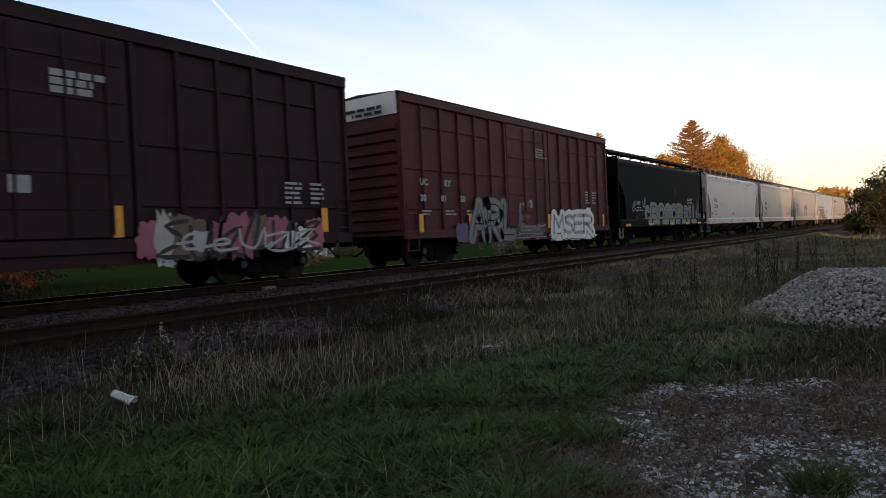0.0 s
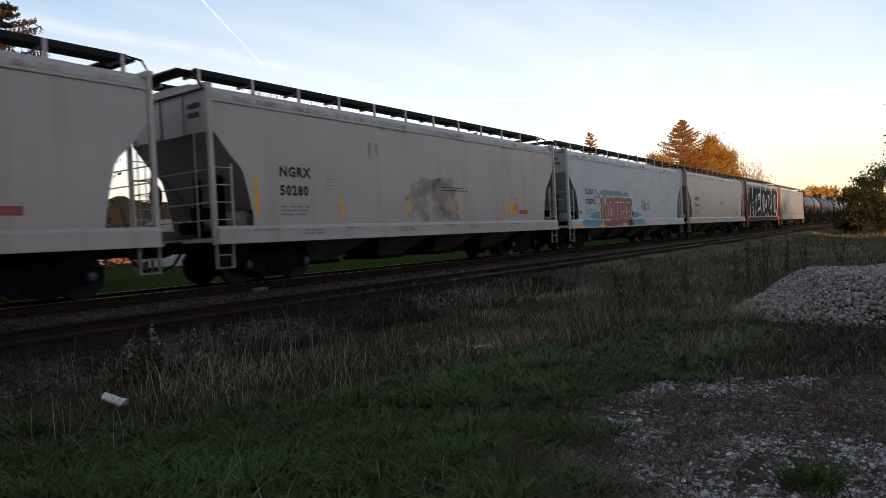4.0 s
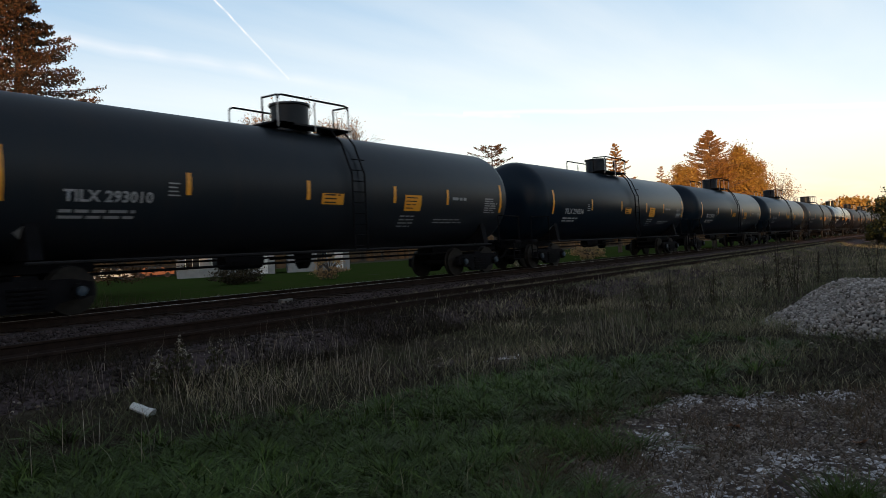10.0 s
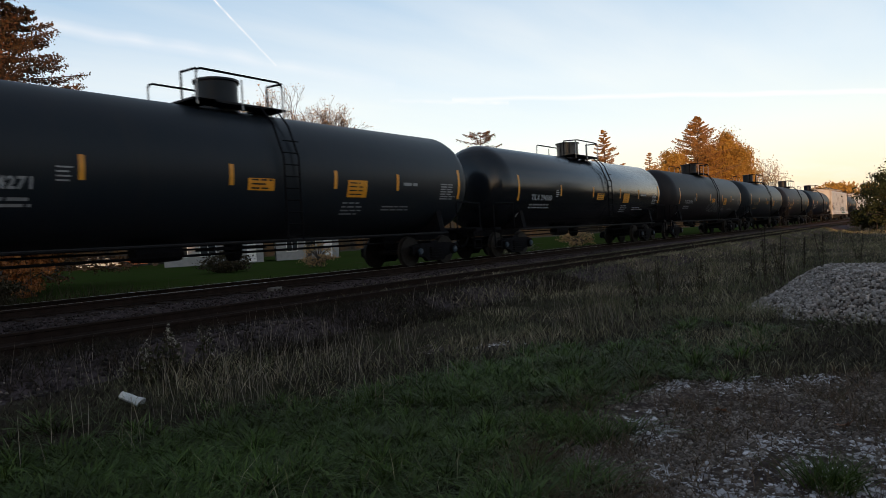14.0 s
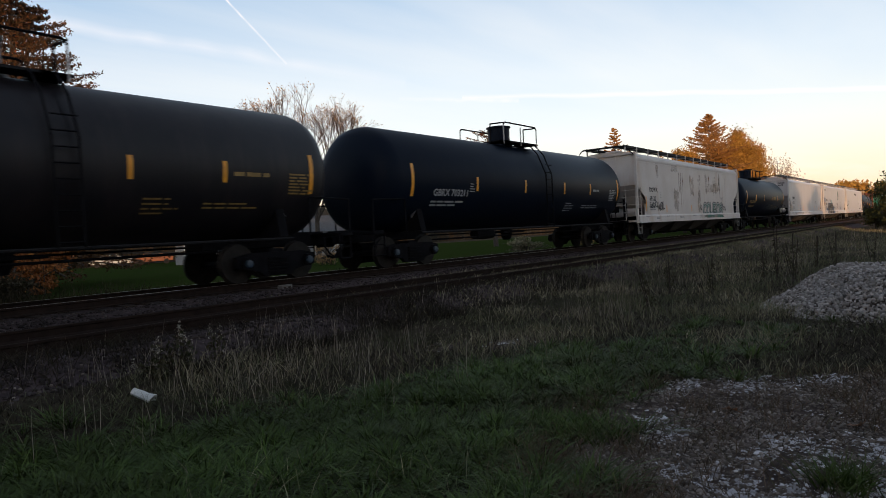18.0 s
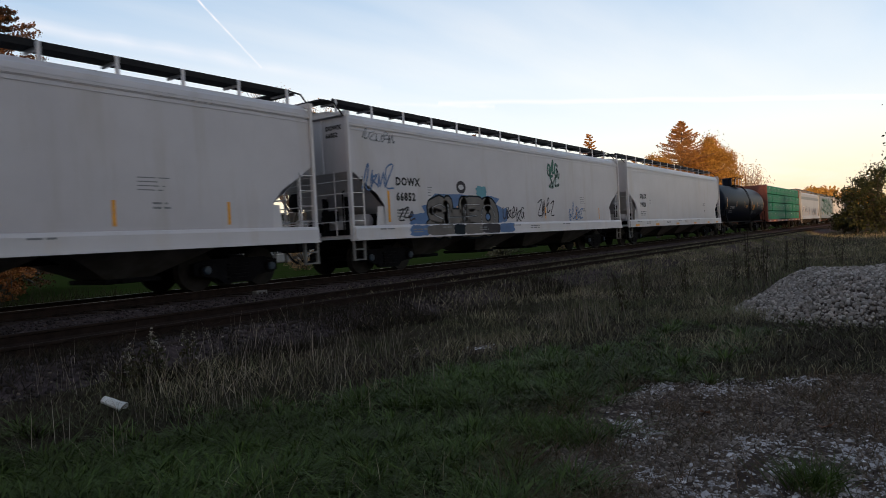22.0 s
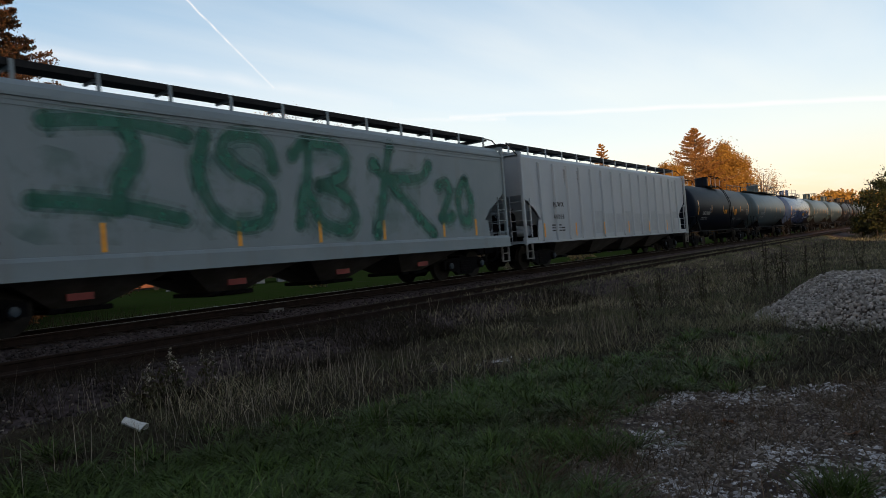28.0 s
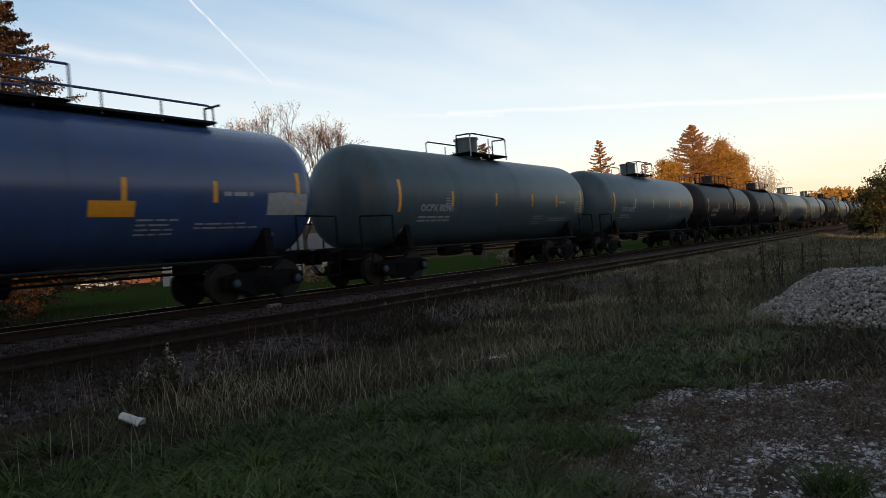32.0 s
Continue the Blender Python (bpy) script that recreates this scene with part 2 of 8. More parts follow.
# ---- mesh tools ----
class Geo:
    """Collects points and faces of one mesh."""

    def __init__(self):
        self.v, self.f, self.smooth = [], [], False

    def add(self, pts, faces):
        n = len(self.v)
        self.v += [tuple(p) for p in pts]
        self.f += [tuple(i + n for i in fc) for fc in faces]
        return self

    def box(self, x0, x1, y0, y1, z0, z1, c=0.0):
        if c <= 0:
            p = [(x, y, z) for x in (x0, x1) for y in (y0, y1) for z in (z0, z1)]
            return self.add(p, [(0, 1, 3, 2), (4, 6, 7, 5), (0, 4, 5, 1), (2, 3, 7, 6), (0, 2, 6, 4), (1, 5, 7, 3)])
        ctr, h = ((x0 + x1) / 2, (y0 + y1) / 2, (z0 + z1) / 2), ((x1 - x0) / 2, (y1 - y0) / 2, (z1 - z0) / 2)
        pts, idx = [], {}
        for sx in (-1, 1):
            for sy in (-1, 1):
                for sz in (-1, 1):
                    for ax in range(3):
                        q = [h[0] - c, h[1] - c, h[2] - c]
                        q[ax] += c
                        idx[sx, sy, sz, ax] = len(pts)
                        pts.append((ctr[0] + sx * q[0], ctr[1] + sy * q[1], ctr[2] + sz * q[2]))
        fs = []
        for ax in range(3):
            o = [i for i in range(3) if i != ax]
            for s in (-1, 1):
                ring = []
                for a, b in ((-1, -1), (1, -1), (1, 1), (-1, 1)):
                    k = [0, 0, 0]
                    k[ax], k[o[0]], k[o[1]] = s, a, b
                    ring.append(idx[k[0], k[1], k[2], ax])
                fs.append(ring if (s > 0) == (ax != 1) else ring[::-1])
            for a in (-1, 1):
                for b in (-1, 1):
                    k0, k1 = [0, 0, 0], [0, 0, 0]
                    k0[ax], k1[ax] = -1, 1
                    k0[o[0]] = k1[o[0]] = a
                    k0[o[1]] = k1[o[1]] = b
                    ring = [idx[(*k0, o[0])], idx[(*k1, o[0])], idx[(*k1, o[1])], idx[(*k0, o[1])]]
                    fs.append(ring)
        for sx in (-1, 1):
            for sy in (-1, 1):
                for sz in (-1, 1):
                    fs.append([idx[sx, sy, sz, a] for a in range(3)])
        return self.add(pts, fs)

    def rod(self, p, q, r, n=6):
        p, q = Vector(p), Vector(q)
        d = (q - p).normalized()
        u = d.orthogonal().normalized()
        w = d.cross(u)
        ring = [u * math.cos(2 * math.pi * i / n) * r + w * math.sin(2 * math.pi * i / n) * r for i in range(n)]
        return self.add([p + k for k in ring] + [q + k for k in ring],
                        [(i, (i + 1) % n, n + (i + 1) % n, n + i) for i in range(n)] + [tuple(range(n))[::-1], tuple(range(n, 2 * n))])

    def path(self, pts, r, n=6):
        for a, b in zip(pts, pts[1:]):
            self.rod(a, b, r, n)
        return self

    def loft(self, rings, close=True, caps=True):
        """Skin through rings of equally many points."""
        n = len(rings[0])
        pts = [p for r in rings for p in r]
        fs = []
        for k in range(len(rings) - 1):
            for i in range(n if close else n - 1):
                j = (i + 1) % n
                fs.append((k * n + i, k * n + j, (k + 1) * n + j, (k + 1) * n + i))
        if caps:
            fs += [tuple(range(n))[::-1], tuple(range((len(rings) - 1) * n, len(rings) * n))]
        return self.add(pts, fs)

    def lathe_x(self, prof, cy, cz, n=32):
        return self.loft([[(x, cy + r * math.cos(2 * math.pi * i / n), cz + r * math.sin(2 * math.pi * i / n)) for i in range(n)] for x, r in prof])

    def lathe_z(self, prof, cx, cy, n=20):
        return self.loft([[(cx + r * math.cos(2 * math.pi * i / n), cy + r * math.sin(2 * math.pi * i / n), z) for i in range(n)] for z, r in prof])

    def lathe_y(self, prof, cx, cz, n=20):
        return self.loft([[(cx + r * math.cos(2 * math.pi * i / n), y, cz + r * math.sin(2 * math.pi * i / n)) for i in range(n)] for y, r in prof])

    def mesh(self, name, mat, smooth=None):
        me = bpy.data.meshes.new(name)
        me.from_pydata(self.v, [], self.f)
        bm = bmesh.new()
        bm.from_mesh(me)
        bmesh.ops.recalc_face_normals(bm, faces=bm.faces)
        bm.to_mesh(me)
        bm.free()
        me.materials.append(mat)
        if smooth is not None:
            me.shade_smooth()
            me.set_sharp_from_angle(angle=radians(smooth))
        return me


CACHE = {}


def part(name, geo, mat, parent, label="", smooth=None, key=None, at=None):
    """One mesh under a thing or part; alike pieces share their mesh by key."""
    if key is not None and (key, mat.name) in CACHE:
        me = CACHE[key, mat.name]
    else:
        g = geo() if callable(geo) else geo
        me = g.mesh(name, mat, smooth)
        if key is not None:
            CACHE[key, mat.name] = me
    ob = new(name, me)
    ob.parent = parent
    if at is not None:
        ob.matrix_basis = at
    if label:
        ob["label"] = label
    return ob


def thing(name, label, category, group="", m=None):
    ob = new(name)
    ob.empty_display_size = 0.3
    if m is not None:
        ob.matrix_basis = m
    return tagged(ob, label, category, group)


TRACK_Y, RAIL_Z = 14.0, 0.72
CARS = []


# ---- rolling stock ----
def sideframe_geo(sy):
    g = Geo()
    y = sy * 1.02
    prof = [(-1.15, 0.36), (-1.15, 0.62), (-0.75, 0.70), (0.75, 0.70), (1.15, 0.62), (1.15, 0.36), (0.95, 0.34), (0.55, 0.26), (0.40, 0.14), (-0.40, 0.14), (-0.55, 0.26), (-0.95, 0.34)]
    g.loft([[(x, y - 0.07, z) for x, z in prof], [(x, y + 0.07, z) for x, z in prof]])
    for k in range(5):
        g.box(-0.30, 0.30, y + sy * 0.07, y + sy * 0.13, 0.22 + k * 0.08, 0.26 + k * 0.08)
    for bx in (-0.9, 0.9):
        g.lathe_y([(y + sy * 0.05, 0.16), (y + sy * 0.16, 0.15)], bx, 0.46, 12)
    return g


def wheel_geo(sy):
    g = Geo()
    y = sy * 0.72
    g.lathe_y([(y + sy * 0.08, 0.30), (y + sy * 0.07, 0.40), (y + sy * 0.07, 0.455), (y - sy * 0.03, 0.46), (y - sy * 0.045, 0.485), (y - sy * 0.07, 0.485), (y - sy * 0.07, 0.30)], 0, 0.46, 24)
    g.lathe_y([(y + sy * 0.02, 0.34), (y + sy * 0.05, 0.14), (y + sy * 0.10, 0.12)], 0, 0.46, 16)
    return g


def bolster_geo():
    g = Geo()
    g.box(-0.22, 0.22, -1.05, 1.05, 0.42, 0.78, 0.03)
    for bx in (-0.9, 0.9):
        g.rod((bx, -0.95, 0.46), (bx, 0.95, 0.46), 0.08, 8)
    g.lathe_z([(0.76, 0.22), (0.92, 0.2)], 0, 0, 12)
    return g


def truck(car, x):
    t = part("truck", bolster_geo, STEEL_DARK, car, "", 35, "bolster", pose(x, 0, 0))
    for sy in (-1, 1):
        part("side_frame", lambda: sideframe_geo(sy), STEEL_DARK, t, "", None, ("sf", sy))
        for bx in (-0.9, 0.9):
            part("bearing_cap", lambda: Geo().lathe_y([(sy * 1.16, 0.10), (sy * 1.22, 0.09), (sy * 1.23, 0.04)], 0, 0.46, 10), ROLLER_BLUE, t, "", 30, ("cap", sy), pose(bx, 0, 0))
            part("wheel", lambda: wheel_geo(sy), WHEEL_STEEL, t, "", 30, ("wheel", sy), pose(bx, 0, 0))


def coupler(car, half):
    for s in (-1, 1):
        part("coupler", lambda: Geo().box(s * (half - 0.5), s * (half + 0.55), -0.11, 0.11, 0.78, 1.0, 0.02).box(s * (half + 0.3), s * (half + 0.62), -0.16, 0.16, 0.72, 1.02, 0.04), STEEL_DARK, car, "", None, ("coupler", s, round(half, 2)))
        part("air_hose", lambda: Geo().path([(s * (half + 0.05), -0.35, 0.8), (s * (half + 0.25), -0.36, 0.55), (s * (half + 0.5), -0.3, 0.42), (s * (half + 0.62), -0.2, 0.5)], 0.03, 6), STEEL_DARK, car, "", 40, ("hose", s, round(half, 2)))


def text_mesh(body, size, wrap=None, spacing=1.0, bold=0.0):
    cu = bpy.data.curves.new("lettering", "FONT")
    cu.body, cu.size, cu.space_character, cu.offset = body, size, spacing, bold
    cu.resolution_u = 2
    tmp = new("lettering_tmp", cu)
    me = bpy.data.meshes.new_from_object(tmp.evaluated_get(bpy.context.evaluated_depsgraph_get()))
    bpy.data.objects.remove(tmp)
    bpy.data.curves.remove(cu)
    return me


def lettering(car, body, x, z, size, mat, surf, label="", spacing=1.08, bold=0.045):
    """Stencilled words on the side that faces the camera, laid on flat or round sides by surf(x, z)."""
    me = text_mesh(body, size, None, spacing, size * bold)
    for v in me.vertices:
        v.co = surf(x + v.co.x, z + v.co.y, 0.006)
    me.materials.clear()
    me.materials.append(mat)
    ob = new("lettering", me)
    ob.parent = car
    if label:
        ob["label"] = label
    return ob


def flat_side(y):
    return lambda x, z, d=0.006: Vector((x, y - d, z))


def round_side(r, cz):
    def f(x, z, d=0.006):
        a = (z - cz) / r
        return Vector((x, -(r + d) * math.cos(a), cz + (r + d) * math.sin(a)))
    return f


def patch_geo(surf, x0, x1, z0, z1, d=0.006, nz=4):
    g = Geo()
    zs = [z0 + (z1 - z0) * i / nz for i in range(nz + 1)]
    g.add([surf(x, z, d) for z in zs for x in (x0, x1)], [(2 * i, 2 * i + 1, 2 * i + 3, 2 * i + 2) for i in range(nz)])
    return g


def bars(car, name, surf, x, z, w, rows, mat, h=0.05, gap=0.05, seed=1):
    """Small writing that cannot be read, as rows of plain bars."""
    rnd = random.Random(seed)
    g = Geo()
    for k in range(rows):
        ww, zz = w * rnd.uniform(0.6, 1.0), z - k * (h + gap)
        xx = x
        while xx < x + ww - 0.05:
            e = min(x + ww, xx + rnd.uniform(0.15, 0.5))
            g.add([surf(a, b, 0.006) for a, b in ((xx, zz - h), (e, zz - h), (e, zz), (xx, zz))], [(0, 1, 2, 3)])
            xx = e + 0.06
    ob = part(name, g, mat, car)
    ob["kind"] = "stuff"
    return ob


def ribbon(g, pts, w, surf, d):
    """A painted stroke along pts laid on a side."""
    n = len(pts)
    out = []
    for i, (x, z) in enumerate(pts):
        a, b = pts[max(0, i - 1)], pts[min(n - 1, i + 1)]
        dx, dz = b[0] - a[0], b[1] - a[1]
        q = math.hypot(dx, dz) or 1
        nx, nz = -dz / q * w / 2, dx / q * w / 2
        out += [surf(x + nx, z + nz, d), surf(x - nx, z - nz, d)]
    g.add(out, [(2 * i, 2 * i + 1, 2 * i + 3, 2 * i + 2) for i in range(n - 1)])
    if w < 0.03:
        return
    for i, (x, z) in enumerate(pts):
        if 0 < i < n - 1:
            a, b = pts[i - 1], pts[i + 1]
            u, v = (x - a[0], z - a[1]), (b[0] - x, b[1] - z)
            if u[0] * v[0] + u[1] * v[1] > 0.8 * math.hypot(*u) * math.hypot(*v):
                continue
        g.add([surf(x + 0.5 * w * math.cos(q * math.pi / 5), z + 0.5 * w * math.sin(q * math.pi / 5), d + 0.0006) for q in range(10)], [tuple(range(10))])


def hopper_body_geo(L, ribbed=False, H=4.47, tall=False):
    h, g = L / 2, Geo()
    rows = [(0.99, 1.56, h - 2.5), (1.30, 1.59, h - 1.36), (1.60, 1.60, h - 1.36), (1.95, 1.60, h - 1.34), (2.25, 1.60, h - 1.05), (2.55, 1.60, h - 0.55), (2.85, 1.60, h - 0.08), (3.3, 1.60, h - 0.06),
            (3.95, 1.60, h - 0.06), (H - 0.34, 1.60, h - 0.06), (H - 0.18, 1.54, h - 0.06), (H - 0.04, 1.36, h - 0.06), (H + 0.09, 0.85, h - 0.06), (H + 0.13, 0.0, h - 0.06)]
    top = 2.85
    if tall:
        top = 3.45
        rows = [(0.99, 1.56, h - 2.3), (1.30, 1.59, h - 1.06), (1.62, 1.60, h - 1.02), (2.1, 1.60, h - 0.92), (2.58, 1.60, h - 0.80), (2.72, 1.60, h - 0.70), (2.95, 1.60, h - 0.46), (3.45, 1.60, h - 0.07), (3.95, 1.60, h - 0.06)] + rows[-5:]
    if ribbed:
        rows = [(z, min(w, 1.52), x) for z, w, x in rows]
    for sy in (-1, 1):
        g.loft([[(-x, sy * w, z), (x, sy * w, z)] for z, w, x in rows], False, False)
    for sx in (-1, 1):
        g.loft([[(sx * x, -w, z), (sx * x, w, z)] for z, w, x in rows if z >= top], False, False)
        ws = 1.55 if not ribbed else 1.48
        g.add([(sx * (h - 0.08), -ws, top + 0.01), (sx * (h - 0.08), ws, top + 0.01), (sx * (h - 2.45), ws, 1.05), (sx * (h - 2.45), -ws, 1.05)], [(0, 1, 2, 3)])
    return g


def hopper(i, L, paint, label, ribbed=False, H=4.47, bays=4, trim=None, post=None, tall=False, seams=3):
    car = thing("covered_hopper", label, "hopper car", "cars of the freight train")
    h, y = L / 2, -1.60 if not ribbed else -1.52
    k = (round(L, 2), ribbed, H, tall)
    top = 3.45 if tall else 2.85
    trim = trim or paint
    post = post or trim
    part("hopper_body", lambda: hopper_body_geo(L, ribbed, H, tall), paint, car, "", 30, ("hb", *k))
    if ribbed:
        n = 15
        for q in range(n):
            x = -h + 1.5 + (L - 3.0) * q / (n - 1)
            part("side_rib", lambda: Geo().loft([[(-0.10, -1.52, z), (-0.065, -1.60, z + e), (0.065, -1.60, z + e), (0.10, -1.52, z)] for z, e in ((1.06, 0), (H - 0.3, -0.04))]), paint, car, "", None, ("rib", H), pose(x, 0, 0))
    for sy in (-1, 1):
        if ribbed:
            part("side_sill", lambda: Geo().loft([[(x, sy * 1.46, 1.22), (x, sy * 1.528, 1.22), (x, sy * 1.528, 1.07), (x, sy * 1.606, 1.06), (x, sy * 1.606, 1.0), (x, sy * 1.46, 1.0)] for x in (-h, h)]), paint, car, "", None, ("thin_sill", sy, *k))
        else:
            part("side_sill", lambda: Geo().loft([[(x, sy * 1.60, 1.36), (x, sy * 1.66, 1.35), (x, sy * 1.708, 1.28), (x, sy * 1.708, 1.0), (x, sy * 1.60, 0.97)] for x in (-h, h)]).box(-h, h, sy * 1.66 - 0.11, sy * 1.66 + 0.11, 0.96, 1.0), post, car, "", None, ("sill", sy, *k))
        if not ribbed:
            for zz in (3.98, 4.07, 4.16)[3 - seams:]:
                part("roof_seam", lambda: Geo().box(-h + 0.1, h - 0.1, -0.012, 0.012, -0.012, 0.012), paint, car, "", None, ("seam", *k), pose(0, sy * 1.602, zz))
        if not ribbed:
            part("eave_lip", lambda: Geo().box(-h + 0.02, h - 0.02, -0.02, 0.02, -0.03, 0.03), paint, car, "", None, ("eave", *k), pose(0, sy * 1.612, H - 0.36))
        part("running_board", lambda: Geo().box(-h + 0.1, h - 0.1, sy * 0.74 - 0.25, sy * 0.74 + 0.25, H + 0.32, H + 0.36).box(-h + 0.1, h - 0.1, sy * 0.99 - 0.015, sy * 0.99 + 0.015, H + 0.30, H + 0.43), GALV, car, "dark grating running board", None, ("rb", sy, *k))
        n = int(L / 1.5)
        for q in range(n + 1):
            x = -h + 0.2 + (L - 0.4) * q / n
            part("board_bracket", lambda: Geo().box(-0.04, 0.04, sy * 1.02 - 0.012, sy * 1.02 + 0.02, H - 0.02, H + 0.42).box(-0.03, 0.03, min(sy * 0.45, sy * 1.02), max(sy * 0.45, sy * 1.02), H + 0.27, H + 0.32), trim, car, "", None, ("rbb", sy, H), pose(x, 0, 0))
    part("roof_hatch", lambda: Geo().box(-h + 0.9, h - 0.9, -0.36, 0.36, H + 0.06, H + 0.26, 0.04), paint, car, "", None, ("hatch", *k))
    for sx in (-1, 1):
        xe = sx * h
        for sy in (-1, 1):
            yy = sy * 1.60
            part("corner_post", lambda: Geo().box(xe - 0.07, xe + 0.03, yy - 0.06, yy + 0.06, 0.95, H - 0.1, 0.015), post, car, "", None, ("cp", sx, sy, *k))
            g = Geo()
            xi = xe - sx * 0.48
            g.box(xi - 0.018, xi + 0.018, yy - 0.02, yy + 0.02, 1.25, 2.72)
            for q in range(4):
                g.rod((xe, yy * 1.01, 1.5 + 0.38 * q), (xi, yy * 1.01, 1.5 + 0.38 * q), 0.012, 5)
            part("side_ladder", g, post, car, "", None, ("sl", sx, sy, *k))
            g = Geo()
            x2 = xe - sx * 0.42
            g.box(xe - 0.03, xe + 0.03, yy - 0.03, yy + 0.03, 0.42, 0.98).box(x2 - 0.03, x2 + 0.03, yy - 0.03, yy + 0.03, 0.42, 0.98)
            for zz in (0.44, 0.72):
                g.box(min(xe, x2), max(xe, x2), yy - 0.05, yy + 0.05, zz - 0.015, zz + 0.02)
            part("sill_step", g, STEP_GREY, car, "", None, ("ss", sx, sy, *k))
        for yy in (-0.55, 0.35):
            part("end_stiffener", lambda: Geo().box(xe - 0.03 - sx * 0.05, xe + 0.03 - sx * 0.05, yy - 0.03, yy + 0.03, top + 0.01, H), trim, car, "", None, ("es", sx, yy, *k))
            part("end_post", lambda: Geo().box(xe - sx * 0.95 - 0.07, xe - sx * 0.95 + 0.07, yy - 0.06, yy + 0.06, 1.05, 2.3 if not tall else 2.6), STEEL_DARK, car, "", None, ("epo", sx, yy, *k))
        part("end_cap_beam", lambda: Geo().box(xe - 0.06, xe + 0.08, -1.62, 1.62, H - 0.10, H), trim, car, "", None, ("ecb", sx, *k))
        part("air_reservoir", lambda: Geo().lathe_y([(-1.1, 0.05), (-1.05, 0.2), (-0.2, 0.22), (0.65, 0.2), (0.7, 0.05)], xe - sx * 1.25, 1.52, 16), trim, car, "", 40, ("air", sx, *k))
        part("end_bulkhead", lambda: Geo().box(xe - sx * 1.6 - 0.04, xe - sx * 1.6 + 0.04, -1.2, 1.2, 1.05, 1.75), STEEL_DARK, car, "", None, ("ebk", sx, *k))
        part("brake_cylinder", lambda: Geo().lathe_x([(-0.32, 0.06), (-0.3, 0.17), (0.2, 0.17), (0.22, 0.1), (0.5, 0.04)], 0, 0, 14), STEEL_DARK, car, "", 40, "bcyl", pose(xe - sx * 1.05, 0.75, 1.42))
        part("brake_pipe", lambda: Geo().path([(xe - sx * 0.6, -0.7, 1.12), (xe - sx * 0.6, -0.7, 2.35), (xe - sx * 0.85, -0.7, 2.5)], 0.025, 5).path([(xe - sx * 0.75, 0.1, 1.12), (xe - sx * 0.75, 0.1, 2.2), (xe - sx * 1.0, 0.35, 2.3)], 0.02, 5).box(xe - sx * 0.7 - 0.12, xe - sx * 0.7 + 0.12, -0.3, 0.15, 1.55, 1.85), STEEL_DARK, car, "", None, ("bpipe", sx, *k))
        if sx < 0:
            part("hand_brake_wheel", lambda: Geo().lathe_x([(-0.02, 0.26), (0.0, 0.29), (0.02, 0.26)], 0, 0, 18).box(-0.01, 0.01, -0.26, 0.26, -0.02, 0.02).box(-0.01, 0.01, -0.02, 0.02, -0.26, 0.26), STEEL_DARK, car, "", 40, "hbw", pose(xe - 0.04, 0.55, 2.15))
        part("bolster_web", lambda: Geo().add([(xe - sx * 1.02, -1.56, 1.1), (xe - sx * 2.2, -1.56, 1.1), (xe - sx * 2.2, -1.56, 1.9), (xe - sx * 1.12, -1.56, 1.9), (xe - sx * 1.02, -1.53, 1.1), (xe - sx * 2.2, -1.53, 1.1), (xe - sx * 2.2, -1.53, 1.9), (xe - sx * 1.12, -1.53, 1.9)], [(0, 1, 2, 3), (4, 5, 6, 7), (0, 3, 7, 4), (0, 1, 5, 4), (2, 3, 7, 6)]), trim, car, "", None, ("web", sx, *k))
        for zz in (1.5, 1.88, 2.26, 2.6):
            part("end_rail", lambda: Geo().rod((xe, -1.6, 0), (xe, 1.6, 0), 0.014, 5), trim, car, "", None, ("er", sx, *k), pose(0, 0, zz))
        for yy in (-1.0, 1.0):
            part("end_upright", lambda: Geo().rod((xe, 0, 1.12), (xe, 0, top + 0.01), 0.016, 5), trim, car, "", None, ("eu", sx, *k), pose(0, yy, 0))
        part("end_platform", lambda: Geo().box(xe - 0.03 - sx * 1.2, xe + 0.03, -1.55, 1.55, 1.02, 1.12, 0.02) if sx < 0 else Geo().box(xe - 1.2, xe, -1.55, 1.55, 1.02, 1.12, 0.02), trim, car, "", None, ("ep", sx, *k))
        g = Geo()
        g.path([(xe - sx * 0.1, -0.98, H + 0.40), (xe + sx * 0.1, -1.2, H + 0.30), (xe + sx * 0.1, -1.55, H - 0.15)], 0.022, 6).path([(xe - sx * 0.1, 0.98, H + 0.40), (xe + sx * 0.1, 1.2, H + 0.30), (xe + sx * 0.1, 1.55, H - 0.15)], 0.022, 6)
        g.box(xe - 0.35, xe + 0.08, -1.0, 1.0, H + 0.31, H + 0.36)
        part("end_grab", g, GALV, car, "", None, ("eg", sx, *k))
    n = bays
    for q in range(n):
        x = (q - (n - 1) / 2) * (L - 5.2) / n
        w = (L - 5.4) / n
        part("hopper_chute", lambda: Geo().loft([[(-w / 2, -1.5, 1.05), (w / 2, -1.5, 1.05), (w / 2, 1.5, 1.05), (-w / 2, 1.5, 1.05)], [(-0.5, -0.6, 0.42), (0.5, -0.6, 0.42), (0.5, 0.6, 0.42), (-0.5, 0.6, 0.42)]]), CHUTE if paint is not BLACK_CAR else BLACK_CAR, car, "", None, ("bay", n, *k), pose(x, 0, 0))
        part("chute_gate", lambda: Geo().box(-0.6, 0.6, -0.75, 0.75, 0.32, 0.42, 0.02).rod((-0.3, -0.95, 0.37), (-0.3, 0.95, 0.37), 0.04), STEEL_DARK, car, "", None, "gate", pose(x, 0, 0))
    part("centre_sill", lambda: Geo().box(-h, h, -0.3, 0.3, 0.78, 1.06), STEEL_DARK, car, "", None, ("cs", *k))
    for sx in (-1, 1):
        truck(car, sx * (h - 2.05))
    coupler(car, h)
    CARS.append((car, i))
